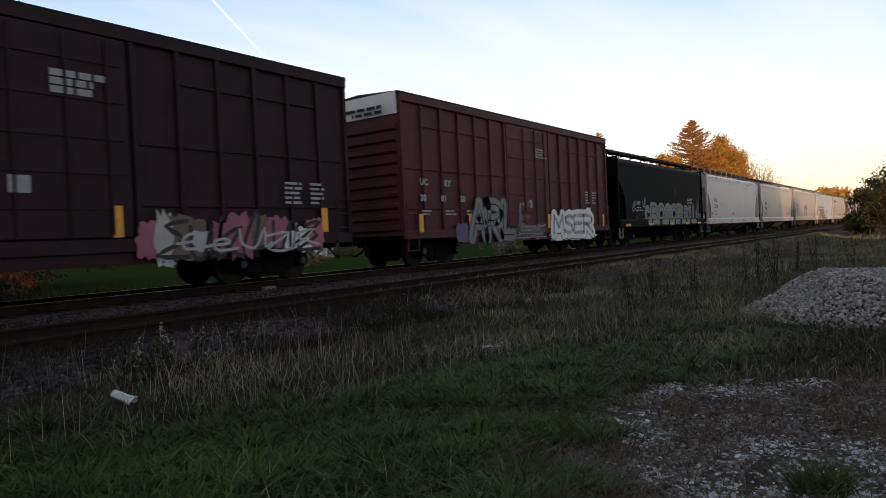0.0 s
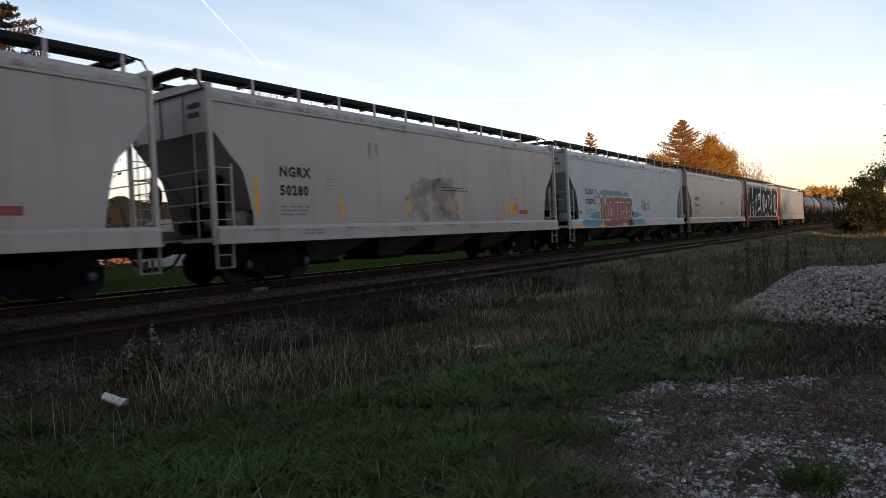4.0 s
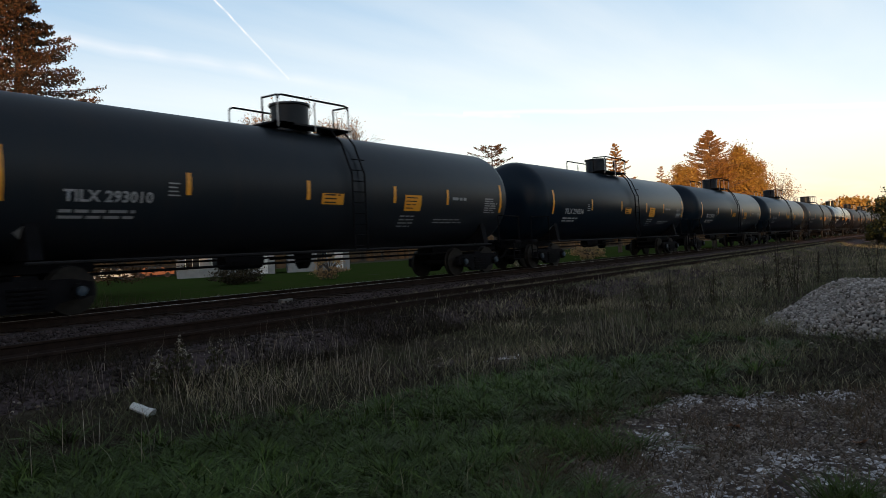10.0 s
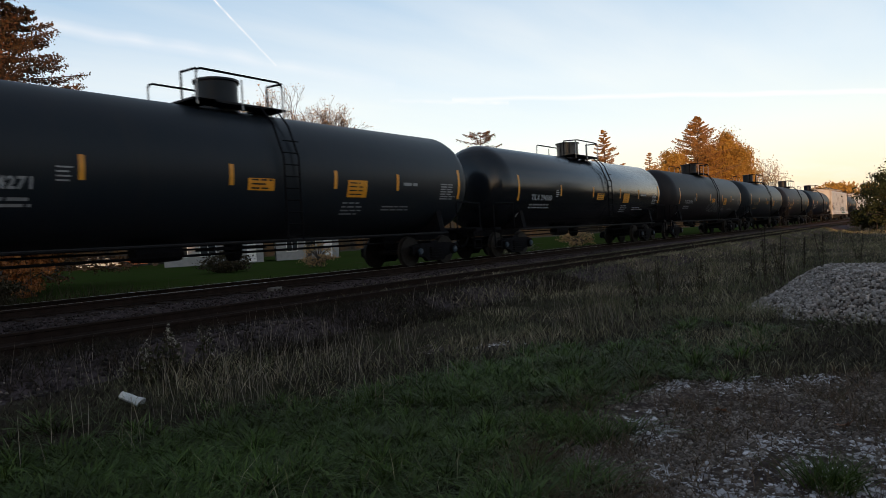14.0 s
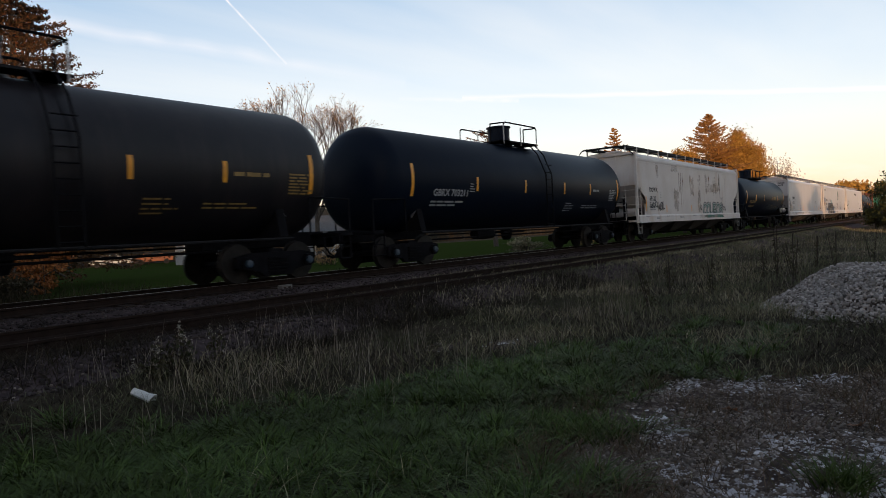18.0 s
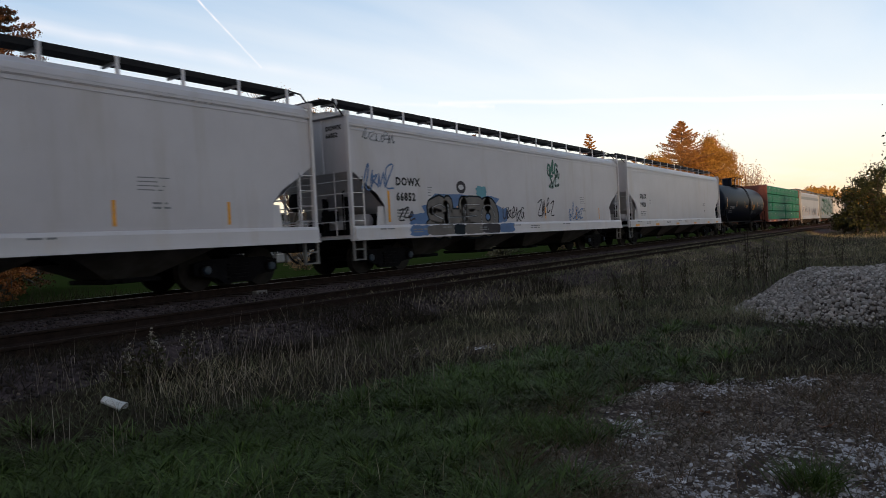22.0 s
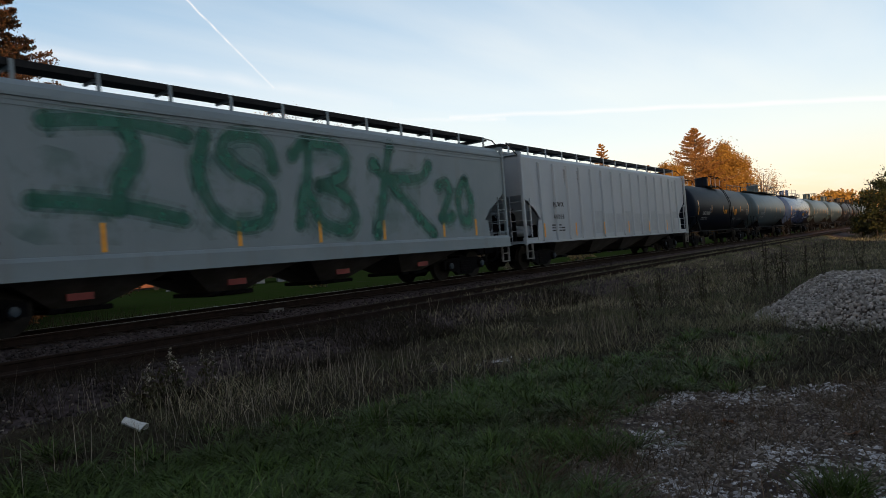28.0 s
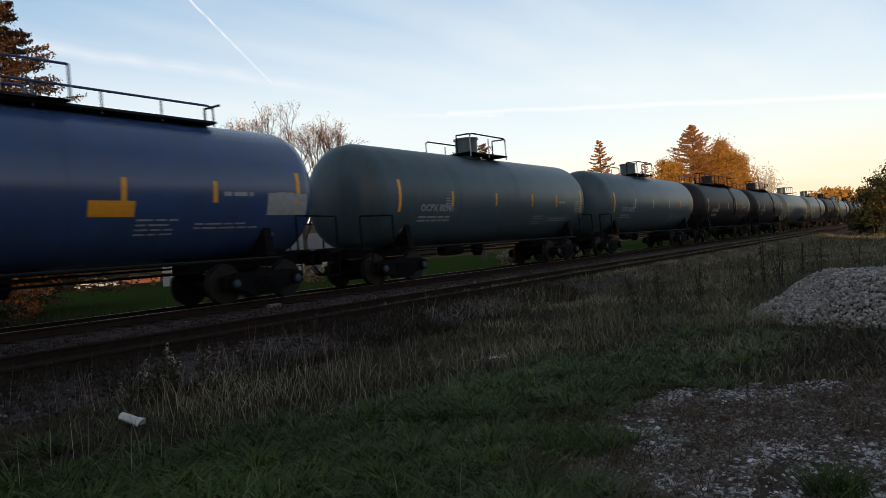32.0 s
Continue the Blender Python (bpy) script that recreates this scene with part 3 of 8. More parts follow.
    return car, flat_side(y - 0.0), h


def tank(i, L, paint, label, r=1.60, cz=2.62, dome=0.5, rail=None, marks=True, ladders=True, saddle=None, rail_h=0.68):
    car = thing("tank_car", label, "tank car", "cars of the freight train")
    h = L / 2
    k = (round(L, 2), r, cz)
    prof = [(-h + 0.02, 0.02), (-h + 0.05, r * 0.35), (-h + 0.14, r * 0.6), (-h + 0.30, r * 0.82), (-h + 0.52, r * 0.95), (-h + 0.8, r)]
    prof = prof + [(-x, q) for x, q in prof[::-1]]
    part("tank_shell", lambda: Geo().lathe_x(prof, 0, cz, 48), paint, car, "", 40, ("shell", *k))
    for x in (0.9,):
        part("shell_band", lambda: Geo().loft([[(xx, (r + 0.012) * math.cos(2 * math.pi * q / 48), cz + (r + 0.012) * math.sin(2 * math.pi * q / 48)) for q in range(48)] for xx in (-0.03, 0.03)], True, False), paint, car, "", 40, ("band", *k), pose(x, 0, 0))
    top = cz + r
    # manway housing with lid, platform and railing
    part("manway_housing", lambda: Geo().lathe_z([(top - 0.12, 0.52), (top + 0.05, 0.52), (top + 0.06, dome), (top + 0.66, dome), (top + 0.67, dome + 0.05), (top + 0.72, dome + 0.05), (top + 0.76, dome * 0.6)], 0, 0, 24), paint, car, "", 30, ("dome", dome, *k))
    part("platform", lambda: Geo().box(-1.3, 1.3, -0.98, -0.48, top - 0.02, top + 0.03).box(-1.3, 1.3, 0.48, 0.98, top - 0.02, top + 0.03).box(-1.3, -0.7, -0.98, 0.98, top - 0.02, top + 0.03).box(0.7, 1.3, -0.98, 0.98, top - 0.02, top + 0.03), GALV, car, "", None, ("plat", *k))
    zt = top + (rail_h if rail else 0.68)
    ra, rb = rail or (-1.2, 1.2)
    if rail and rail_h < 0.6:
        part("platform_rail", lambda: Geo().path([(-1.3, -0.98, top), (-1.3, -0.98, top + 0.66), (1.3, -0.98, top + 0.70), (1.3, -0.98, top)], 0.026).path([(-1.3, 0.98, top), (-1.3, 0.98, top + 0.66), (1.3, 0.98, top + 0.70), (1.3, 0.98, top)], 0.026), paint, car, "", 40)
    for sy in (-1, 1):
        g = Geo()
        yr = sy * (0.98 if not rail else 0.72)
        g.path([(ra, yr, zt - 0.12), (ra + 0.03, yr, zt - 0.04), (ra + 0.12, yr, zt), (rb - 0.12, yr, zt), (rb - 0.03, yr, zt - 0.04), (rb, yr, zt - 0.12)], 0.026)
        n = max(2, int((rb - ra) / 1.25))
        for q in range(n + 1):
            part("railing_post", lambda: Geo().rod((0, yr, top - 0.12), (0, yr, zt - (0.1 if not rail else 0)), 0.022, 6), PALE_STEEL if not rail else paint, car, "pale steel post", 40, ("rpost", yr, bool(rail), *k), pose(ra + (rb - ra) * q / n, 0, 0))
        if rail:
            part("roof_walk", Geo().box(ra, rb, sy * 0.62 - 0.22, sy * 0.62 + 0.22, top - 0.06, top - 0.01), GALV, car)
        part("railing", g, STEEL_DARK if not rail else paint, car, "", 40, ("rail", sy, ra, rb, *k))
    for xr in (ra, rb):
        part("end_railing", lambda: Geo().path([(xr, -0.98, zt - 0.02), (xr, -0.4, zt), (xr, -0.4, top - 0.08)], 0.026), STEEL_DARK, car, "", 40, ("erail", xr, *k))
    # side ladder, walk pipe and sills
    for sy in (-1, 1):
        g = Geo()
        pts = [(sy * (r + 0.10), 1.0), (sy * (r + 0.10), cz + 0.35), (sy * (r * 0.86), cz + r * 0.72), (sy * 0.98, top)]
        if not ladders:
            part("walk_pipe", lambda: Geo().rod((-h + 1.6, sy * 1.52, 1.0), (h - 1.6, sy * 1.52, 1.0), 0.028, 6), GALV, car, "thin pale pipe along the underside", 40, ("wp", sy, *k))
            continue
        ladder = part("side_ladder", lambda: Geo().path([(-0.23, a, b) for a, b in pts], 0.025, 5), STEEL_DARK, car, "", 40, ("tl", sy, *k), pose(0.75, 0, 0))
        part("stile", lambda: Geo().path([(0.23, a, b) for a, b in pts], 0.025, 5), STEEL_DARK, ladder, "", 40, ("tl2", sy, *k))
        for q in range(9):
            part("rung", lambda: Geo().rod((-0.23, sy * (r + 0.10), 0), (0.23, sy * (r + 0.10), 0), 0.016, 5), STEEL_DARK, ladder, "", 40, ("rung", sy, *k), pose(0, 0, 1.1 + 0.28 * q))
        part("walk_pipe", lambda: Geo().rod((-h + 1.6, sy * 1.52, 1.0), (h - 1.6, sy * 1.52, 1.0), 0.028, 6), GALV, car, "thin pale pipe along the underside", 40, ("wp", sy, *k))
    for sx in (-1, 1):
        xe = sx * (h - 0.1)
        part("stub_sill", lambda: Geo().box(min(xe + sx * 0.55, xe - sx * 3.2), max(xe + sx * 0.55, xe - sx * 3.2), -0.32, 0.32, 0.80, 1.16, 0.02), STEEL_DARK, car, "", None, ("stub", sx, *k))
        g = Geo()
        g.loft([[(xe - sx * 1.7 - 0.12, -1.45, 1.05), (xe - sx * 1.7 + 0.12, -1.45, 1.05), (xe - sx * 1.7 + 0.12, 1.45, 1.05), (xe - sx * 1.7 - 0.12, 1.45, 1.05)],
                [(xe - sx * 1.7 - 0.12, -1.3, cz - r * 0.55), (xe - sx * 1.7 + 0.12, -1.3, cz - r * 0.55), (xe - sx * 1.7 + 0.12, 1.3, cz - r * 0.55), (xe - sx * 1.7 - 0.12, 1.3, cz - r * 0.55)]])
        part("saddle", g, saddle or STEEL_DARK, car, "", None, ("saddle", sx, *k))
        part("end_sill", lambda: Geo().box(min(xe + sx * 0.5, xe + sx * 0.1), max(xe + sx * 0.5, xe + sx * 0.1), -1.5, 1.5, 1.0, 1.1, 0.01), STEEL_DARK, car, "", None, ("esill", sx, *k))
        for yy in (-1.45, 1.45):
            g = Geo()
            g.path([(xe + sx * 0.45, yy, 0.4), (xe + sx * 0.45, yy, 1.95), (xe - sx * 0.9, yy, 1.98), (xe - sx * 0.9, yy, 1.05)], 0.025, 5)
            g.rod((xe + sx * 0.45, yy, 0.42), (xe + sx * 0.05, yy, 0.42), 0.025, 5).rod((xe + sx * 0.05, yy, 0.42), (xe + sx * 0.05, yy, 1.05), 0.025, 5)
            g.rod((xe + sx * 0.45, yy, 0.72), (xe + sx * 0.05, yy, 0.72), 0.02, 5)
            part("end_handrail", g, saddle or STEEL_DARK, car, "", 40, ("eh", sx, yy, *k))
        truck(car, sx * (h - 1.75))
    part("bottom_outlet", lambda: Geo().lathe_z([(cz - r - 0.45, 0.14), (cz - r - 0.3, 0.22), (cz - r + 0.1, 0.25)], 0.2, 0, 14).box(-0.6, 0.9, -0.4, 0.4, cz - r - 0.18, cz - r - 0.1), STEEL_DARK, car, "", 30, ("bo", *k))
    part("brake_rigging", lambda: Geo().rod((-h + 3, -0.5, 0.75), (h - 3, -0.5, 0.78), 0.03).rod((-h + 3, 0.4, 0.9), (h - 3, 0.4, 0.9), 0.025).rod((-h + 3, -0.9, 0.98), (h - 3, -0.9, 0.98), 0.025).lathe_x([(-2.6, 0.18), (-2.0, 0.2), (-1.5, 0.18)], -0.4, 0.85, 12), STEEL_DARK, car, "", None, ("br", *k))
    coupler(car, h + 0.35)
    CARS.append((car, i))
    return car, round_side(r, cz), h


TRAILS = [
    ((1669, 2499, 1170), (1938, 2290, 781), 6.5, 1.0, 0.45, 1),
    ((2802, 1978, 696), (3466, -83, 482), 15, 0.55, 1.0, 2),
    ((1302, 3087, 1013), (2616, 2190, 781), 40, 0.5, 0.1, 3),
    ((2607, 2226, 706), (2963, 1741, 661), 14, 0.2, 0.5, 4),
]
# ---- ground, ballast and track ----
GROUND = bpy.data.materials.new("grass_and_earth")
GROUND.use_nodes = True
gt = GROUND.node_tree
gb = gt.nodes["Principled BSDF"]
gc = mix_rgb(gt, noise_fac(gt, 0.55, 0.40, 0.62), (0.0324, 0.0324, 0.0162), (0.0486, 0.0378, 0.0284))
gc = mix_rgb(gt, noise_fac(gt, 7.0, 0.45, 0.75), gc, (0.0702, 0.0554, 0.0432))
gt.links.new(gc, gb.inputs["Base Color"])
gb.inputs["Roughness"].default_value, gb.inputs["Specular IOR Level"].default_value = 1.0, 0.02
gbump = gt.nodes.new("ShaderNodeBump")
gbump.inputs["Strength"].default_value, gbump.inputs["Distance"].default_value = 0.8, 0.06
gt.links.new(noise_fac(gt, 22, 0.2, 0.8, 8), gbump.inputs["Height"])
gt.links.new(gbump.outputs[0], gb.inputs["Normal"])
DIRT = material("stony_dirt", (0.0869, 0.0654, 0.058), (0.0498, 0.0378, 0.0339), 1.0, 0, 9, 0.9, bscale=55, spec=0.02)
BALLAST = material("dark_ballast", (0.0879, 0.0666, 0.0683), (0.0463, 0.0352, 0.0351), 1.0, 0, 11, 1.0, bscale=38, spec=0.02)


def island_material(name, cols, rough=0.8, big=None, scale=0.6):
    """Each loose piece takes its own shade; big: a second colour in broad patches."""
    m = bpy.data.materials.new(name)
    m.use_nodes = True
    nt = m.node_tree
    b = nt.nodes["Principled BSDF"]
    geo, ramp = nt.nodes.new("ShaderNodeNewGeometry"), nt.nodes.new("ShaderNodeValToRGB")
    while len(ramp.color_ramp.elements) < len(cols):
        ramp.color_ramp.elements.new(0.5)
    for i, (el, c) in enumerate(zip(ramp.color_ramp.elements, cols)):
        el.position, el.color = i / max(1, len(cols) - 1), (*c, 1)
    nt.links.new(geo.outputs["Random Per Island"], ramp.inputs[0])
    c = ramp.outputs[0]
    if big:
        c = mix_rgb(nt, noise_fac(nt, scale, 0.42, 0.60), c, big)
    nt.links.new(c, b.inputs["Base Color"])
    b.inputs["Roughness"].default_value, b.inputs["Specular IOR Level"].default_value = rough, 0.1
    return m


STONE = island_material("pale_limestone_gravel", [(0.167, 0.151, 0.151), (0.488, 0.461, 0.467), (0.283, 0.264, 0.265), (0.67, 0.639, 0.649)], 0.85)
PEBBLE = island_material("brown_earthy_pebbles", [(0.071, 0.0558, 0.0457), (0.184, 0.147, 0.125), (0.0482, 0.0379, 0.0312), (0.121, 0.0974, 0.0826), (0.298, 0.255, 0.224)], 0.9)
STONE_DARK = island_material("track_ballast_stone", [(0.0171, 0.0131, 0.0124), (0.0489, 0.0379, 0.0372), (0.0258, 0.0201, 0.0192), (0.0863, 0.0703, 0.0695)], 0.9)
PILE_STONE = island_material("piled_crushed_stone", [(0.0693, 0.0596, 0.0525), (0.297, 0.261, 0.239), (0.154, 0.134, 0.121), (0.455, 0.408, 0.378), (0.228, 0.199, 0.181)], 0.85)
GRASS_GREEN = island_material("green_grass_blades", [(0.0132, 0.0256, 0.00395), (0.0547, 0.0936, 0.0177), (0.0243, 0.0431, 0.0069), (0.0986, 0.144, 0.0364), (0.0375, 0.063, 0.00982)], 0.5, (0.0348, 0.0507, 0.0107), 0.9)
GRASS_DRY = island_material("dry_grass_blades", [(0.0689, 0.0549, 0.0368), (0.287, 0.232, 0.158), (0.085, 0.100, 0.042), (0.431, 0.367, 0.261), (0.110, 0.118, 0.060)], 0.8, (0.092, 0.098, 0.052), 0.5)
# gap shade between blades is put into these dark grass colours
GRASS_MAT = island_material("darkened_matted_grass", [(0.0103, 0.00937, 0.00554), (0.0339, 0.0282, 0.0166), (0.0208, 0.0148, 0.013), (0.0561, 0.043, 0.0332)], 0.8)
WEED_BROWN = island_material("brown_weed_leaves", [(0.0585, 0.039, 0.0272), (0.117, 0.078, 0.0515), (0.0455, 0.039, 0.02), (0.169, 0.111, 0.0787)], 0.85)
SCRUB = island_material("brown_scrub_leaves", [(0.030, 0.024, 0.014), (0.055, 0.040, 0.024), (0.022, 0.022, 0.010), (0.10, 0.075, 0.045)], 0.8)
LAWN_BLADE = island_material("mown_lawn_blades", [(0.0165, 0.0281, 0.0066), (0.0396, 0.0594, 0.0132), (0.0495, 0.0561, 0.0198)], 0.7)
STRAW = island_material("straw_stems", [(0.23, 0.191, 0.156), (0.135, 0.111, 0.0859), (0.35, 0.296, 0.245)], 0.8)


def height(x, y):
    return 0.05 * noise.noise((x * 0.35, y * 0.35, 0.0)) + 0.025 * noise.noise((x * 1.3, y * 1.3, 4.0)) + 0.28 * min(1.0, max(0.0, (y - 5.6) / 2.4)) ** 1.5 * (1 if y < 17 else 0)


def sheet(name, xs, ys, fz, mat):
    me = bpy.data.meshes.new(name)
    nx = len(xs)
    me.from_pydata([(x, y, fz(x, y)) for y in ys for x in xs], [], [(j * nx + i, j * nx + i + 1, (j + 1) * nx + i + 1, (j + 1) * nx + i) for j in range(len(ys) - 1) for i in range(nx - 1)])
    me.materials.append(mat)
    me.shade_smooth()
    return new(name, me)


gx = [-2500, -900, -300, -100, -40, -20, -10, -5] + [i * 0.4 for i in range(-5, 76)] + [32 + 2 * i for i in range(30)] + [100, 130, 180, 260, 400, 800, 1600, 3500]
gy = [-2500, -800, -250, -80, -30, -12, -6, -3] + [i * 0.4 for i in range(-4, 22)] + [9, 12, 17, 20, 26, 34, 45, 60, 90, 140, 250, 500, 1000, 3500]
tagged(sheet("ground", gx, gy, height, GROUND), "dark rough grass and bare earth reaching the horizon", "ground", "", "structure")

BED = [(7.25, 0.12), (7.9, 0.36), (8.05, 0.43), (10.7, 0.44), (11.4, 0.36), (12.0, 0.44), (12.4, 0.53), (15.6, 0.53), (16.1, 0.45), (17.6, -0.1)]


def bed_z(y):
    for (a, za), (b, zb) in zip(BED, BED[1:]):
        if a <= y <= b:
            return za + (zb - za) * (y - a) / (b - a)
    return 0.0


bx_ = [-900, -300, -60, -10, -3] + [i * 0.35 for i in range(-8, 130)] + [46 + i * 1.2 for i in range(50)] + [110, 140, 200, 300, 500, 1100]
by_ = sorted({y for y, z in BED} | {7.25 + 0.35 * k for k in range(30)})
by_ = [y for y in by_ if y <= 17.6]
tagged(sheet("ballast_bed", bx_, by_, lambda x, y: bed_z(y) + 0.035 * noise.noise((x * 2.1, y * 2.1, 1)) + 0.02 * noise.noise((x * 6, y * 6, 2)), BALLAST), "dark crushed stone ballast under both tracks", "ballast", "", "structure")


def rail_geo(x0, x1, y, zr):
    prof = [(-0.07, -0.17), (0.07, -0.17), (0.07, -0.155), (0.012, -0.13), (0.012, -0.045), (0.036, -0.035), (0.036, -0.006), (0.028, 0), (-0.028, 0), (-0.036, -0.006), (-0.036, -0.035), (-0.012, -0.045), (-0.012, -0.13), (-0.07, -0.155)]
    return Geo().loft([[(x, y + a, zr + b) for a, b in prof] for x in (x0, x1)])


RAIL_TOP = material("bright_worn_railhead", (0.22, 0.21, 0.20), (0.15, 0.14, 0.13), 0.4, 0.9, 3, 0.03)
for nm, yc, zr, lab, top in (("track_main", TRACK_Y, RAIL_Z, "railway track with bright worn railheads on dark ballast", RAIL_TOP), ("track_siding", 9.35, 0.62, "disused siding track with rusty brown rails", None)):
    tr = tagged(thing(nm, lab, "railway track"), kind="structure")
    for sg in (-1, 1):
        y = yc + sg * 0.75
        part("rail", rail_geo(-900, 1100, y, zr), RAIL_RUST, tr)
        if top:
            part("railhead", Geo().box(-900, 1100, y - 0.02, y + 0.02, zr - 0.003, zr + 0.003), top, tr, "polished running surface")
    rnd = random.Random(5)
    for q in range(150):
        x = -3 + 0.53 * q
        dz = rnd.uniform(-0.02, 0.015) - (0.02 if top is None else 0)
        part("tie", lambda: Geo().box(-0.115, 0.115, -1.3, 1.3, -0.18, 0, 0.012), TIE_WOOD, tr, "", None, "tie", pose(x + rnd.uniform(-0.03, 0.03), yc + rnd.uniform(-0.08, 0.08), zr - 0.168 + dz, 0, 0, rnd.uniform(-1.5, 1.5)))
        if q < 70:
            for sg in (-1, 1):
                part("tie_plate", lambda: Geo().box(-0.09, 0.09, -0.17, 0.17, 0, 0.012), RAIL_RUST, tr, "", None, "tplate", pose(x, yc + sg * 0.75, zr - 0.168 + dz))

RS = np.random.RandomState(11)


def stuff_mesh(name, verts, faces_n, mat, label, category, kind="stuff"):
    """A great many small pieces in one mesh; verts: (pieces, points, 3), faces_n: faces of one piece."""
    n, p, _ = verts.shape
    idx = np.concatenate([np.array(f) for f in faces_n])
    sizes = np.array([len(f) for f in faces_n])
    loops = (np.arange(n)[:, None] * p + idx[None, :]).ravel()
    tot = np.tile(sizes, n)
    me = bpy.data.meshes.new(name)
    me.vertices.add(n * p)
    me.vertices.foreach_set("co", verts.astype(np.float32).ravel())
    me.loops.add(len(loops))
    me.loops.foreach_set("vertex_index", loops.astype(np.int32))
    me.polygons.add(len(tot))
    me.polygons.foreach_set("loop_start", np.concatenate([[0], np.cumsum(tot)[:-1]]).astype(np.int32))
    me.update(calc_edges=True)
    me.materials.append(mat)
    ob = new(name, me)
    return tagged(ob, label, category, "", kind) if label else ob


HTAB = np.array([[height(-4 + 0.25 * i, -6 + 0.25 * j) for i in range(300)] for j in range(62)])


def zat(x, y):
    i = np.clip(((x + 4) / 0.25).astype(int), 0, 299)
    j = np.clip(((y + 6) / 0.25).astype(int), 0, 61)
    return HTAB[j, i]


def patchy(x, y, s, seed):
    """Smooth blotches between 0 and 1."""
    r = np.random.RandomState(seed)
    v = 0
    for k in range(14):
        a, ph, f = r.uniform(0, 6.28), r.uniform(0, 6.28), s * r.uniform(0.5, 2.6)
        v = v + np.sin((x * np.cos(a) + y * np.sin(a)) * f + ph)
    return 0.5 + 0.5 * np.tanh(v * 0.42)


def blot(x, y, spots, power=1.2):
    """Soft round patches; spots: centre and half width along x and y."""
    g = 0 * x
    for cx, cy, rx, ry in spots:
        g = np.maximum(g, np.exp(-(((x - cx) / rx) ** 2 + ((y - cy) / ry) ** 2) * power))
    return g


def gravel_at(x, y):
    """How bare the ground is: a gravel drive on the near side, ragged at its edge."""
    edge = np.interp(x, [-2.0, 0.5, 2.0, 3.5, 4.1, 5.4, 6.1, 6.6, 7.4, 7.9], [-2.2, -0.6, 1.3, 2.3, 2.75, 2.85, 2.85, 2.35, 1.75, 0.6]) + 0.55 * (patchy(x, y, 2.3, 3) - 0.5)
    near = np.clip((edge - y) / 0.8, 0, 1) * np.clip((7.9 - x + 0.5 * (patchy(x, y, 2.0, 4) - 0.5)) / 0.5, 0, 1) * np.clip((x + 2.5 + 1.5 * (patchy(x, y, 1.2, 6) - 0.5)) / 0.8, 0, 1) * np.clip((y + 7.5 + 1.5 * (patchy(x, y, 1.2, 7) - 0.5)) / 0.8, 0, 1)
    return np.clip(near + blot(x, y, ((8.05, 5.15, 0.30, 0.2), (7.6, 5.9, 0.3, 0.2))), 0, 1)


WEEDY = ((6.4, 2.55, 0.5, 0.25), (5.6, 2.55, 0.5, 0.2), (4.0, 2.35, 0.5, 0.25), (7.5, 1.55, 0.35, 0.3), (7.6, 0.7, 0.4, 0.4), (4.4, 2.0, 0.3, 0.2), (5.85, 1.76, 0.42, 0.22), (5.75, 1.32, 0.40, 0.26), (6.45, 0.85, 0.55, 0.34), (6.2, 0.25, 0.55, 0.42), (7.0, 0.3, 0.5, 0.5), (5.2, 1.45, 0.25, 0.12), (3.6, 1.75, 0.4, 0.3))
PALE_SPOTS = ((6.8, 1.66, 0.52, 0.25), (7.35, 1.02, 0.30, 0.22), (6.45, 2.15, 0.38, 0.17), (5.35, 2.02, 0.30, 0.16), (4.95, 1.80, 0.30, 0.16), (4.28, 1.50, 0.13, 0.10), (4.95, 0.85, 0.50, 0.34), (5.2, 0.32, 0.42, 0.32), (4.25, 0.95, 0.40, 0.36), (4.3, 0.1, 0.9, 0.5), (5.5, 2.72, 0.22, 0.10), (7.1, 1.35, 0.3, 0.2), (3.2, -0.4, 1.2, 0.8), (8.05, 5.15, 0.22, 0.14))


def wedge(n, r0, r1, a0=-6, a1=84, power=1.0):
    """Points in the sector before the camera, denser near it."""
    u = RS.uniform(0, 1, n)
    r = r0 * (r1 / r0) ** (u ** power)
    a = np.radians(RS.uniform(a0, a1, n))
    return r * np.cos(a), r * np.sin(a)


def blades(x, y, z, hgt, wid, lean, bend, way=None, curved=False):
    """Grass blades; curved ones arch over in three pieces."""
    n = len(x)
    t = RS.uniform(0, 2 * np.pi, n) if way is None else way
    a = RS.uniform(0, 2 * np.pi, n) if way is None else t + np.pi / 2 + RS.normal(0, 0.5, n)
    dx, dy = np.cos(a) * wid, np.sin(a) * wid
    lx, ly = np.cos(t) * lean * hgt, np.sin(t) * lean * hgt
    levels = ((0, 1), (0, -1), (0.45, 1), (0.45, -1), (0.8, 0.7), (0.8, -0.7), (1, 0)) if curved else ((0, 1), (0, -1), (0.5, 0.8), (0.5, -0.8), (1, 0))
    v = np.zeros((n, len(levels), 3))
    for k, (f, w) in enumerate(levels):
        g = f + bend * f * f
        v[:, k, 0] = x + dx * w + lx * g
        v[:, k, 1] = y + dy * w + ly * g
        v[:, k, 2] = z + hgt * f * (1 - (0.5 if curved else 0.35) * bend * f)
    return v


CURVED_BLADE = [(0, 1, 3, 2), (2, 3, 5, 4), (4, 5, 6)]
BLADE = [(0, 1, 3, 2), (2, 3, 4)]


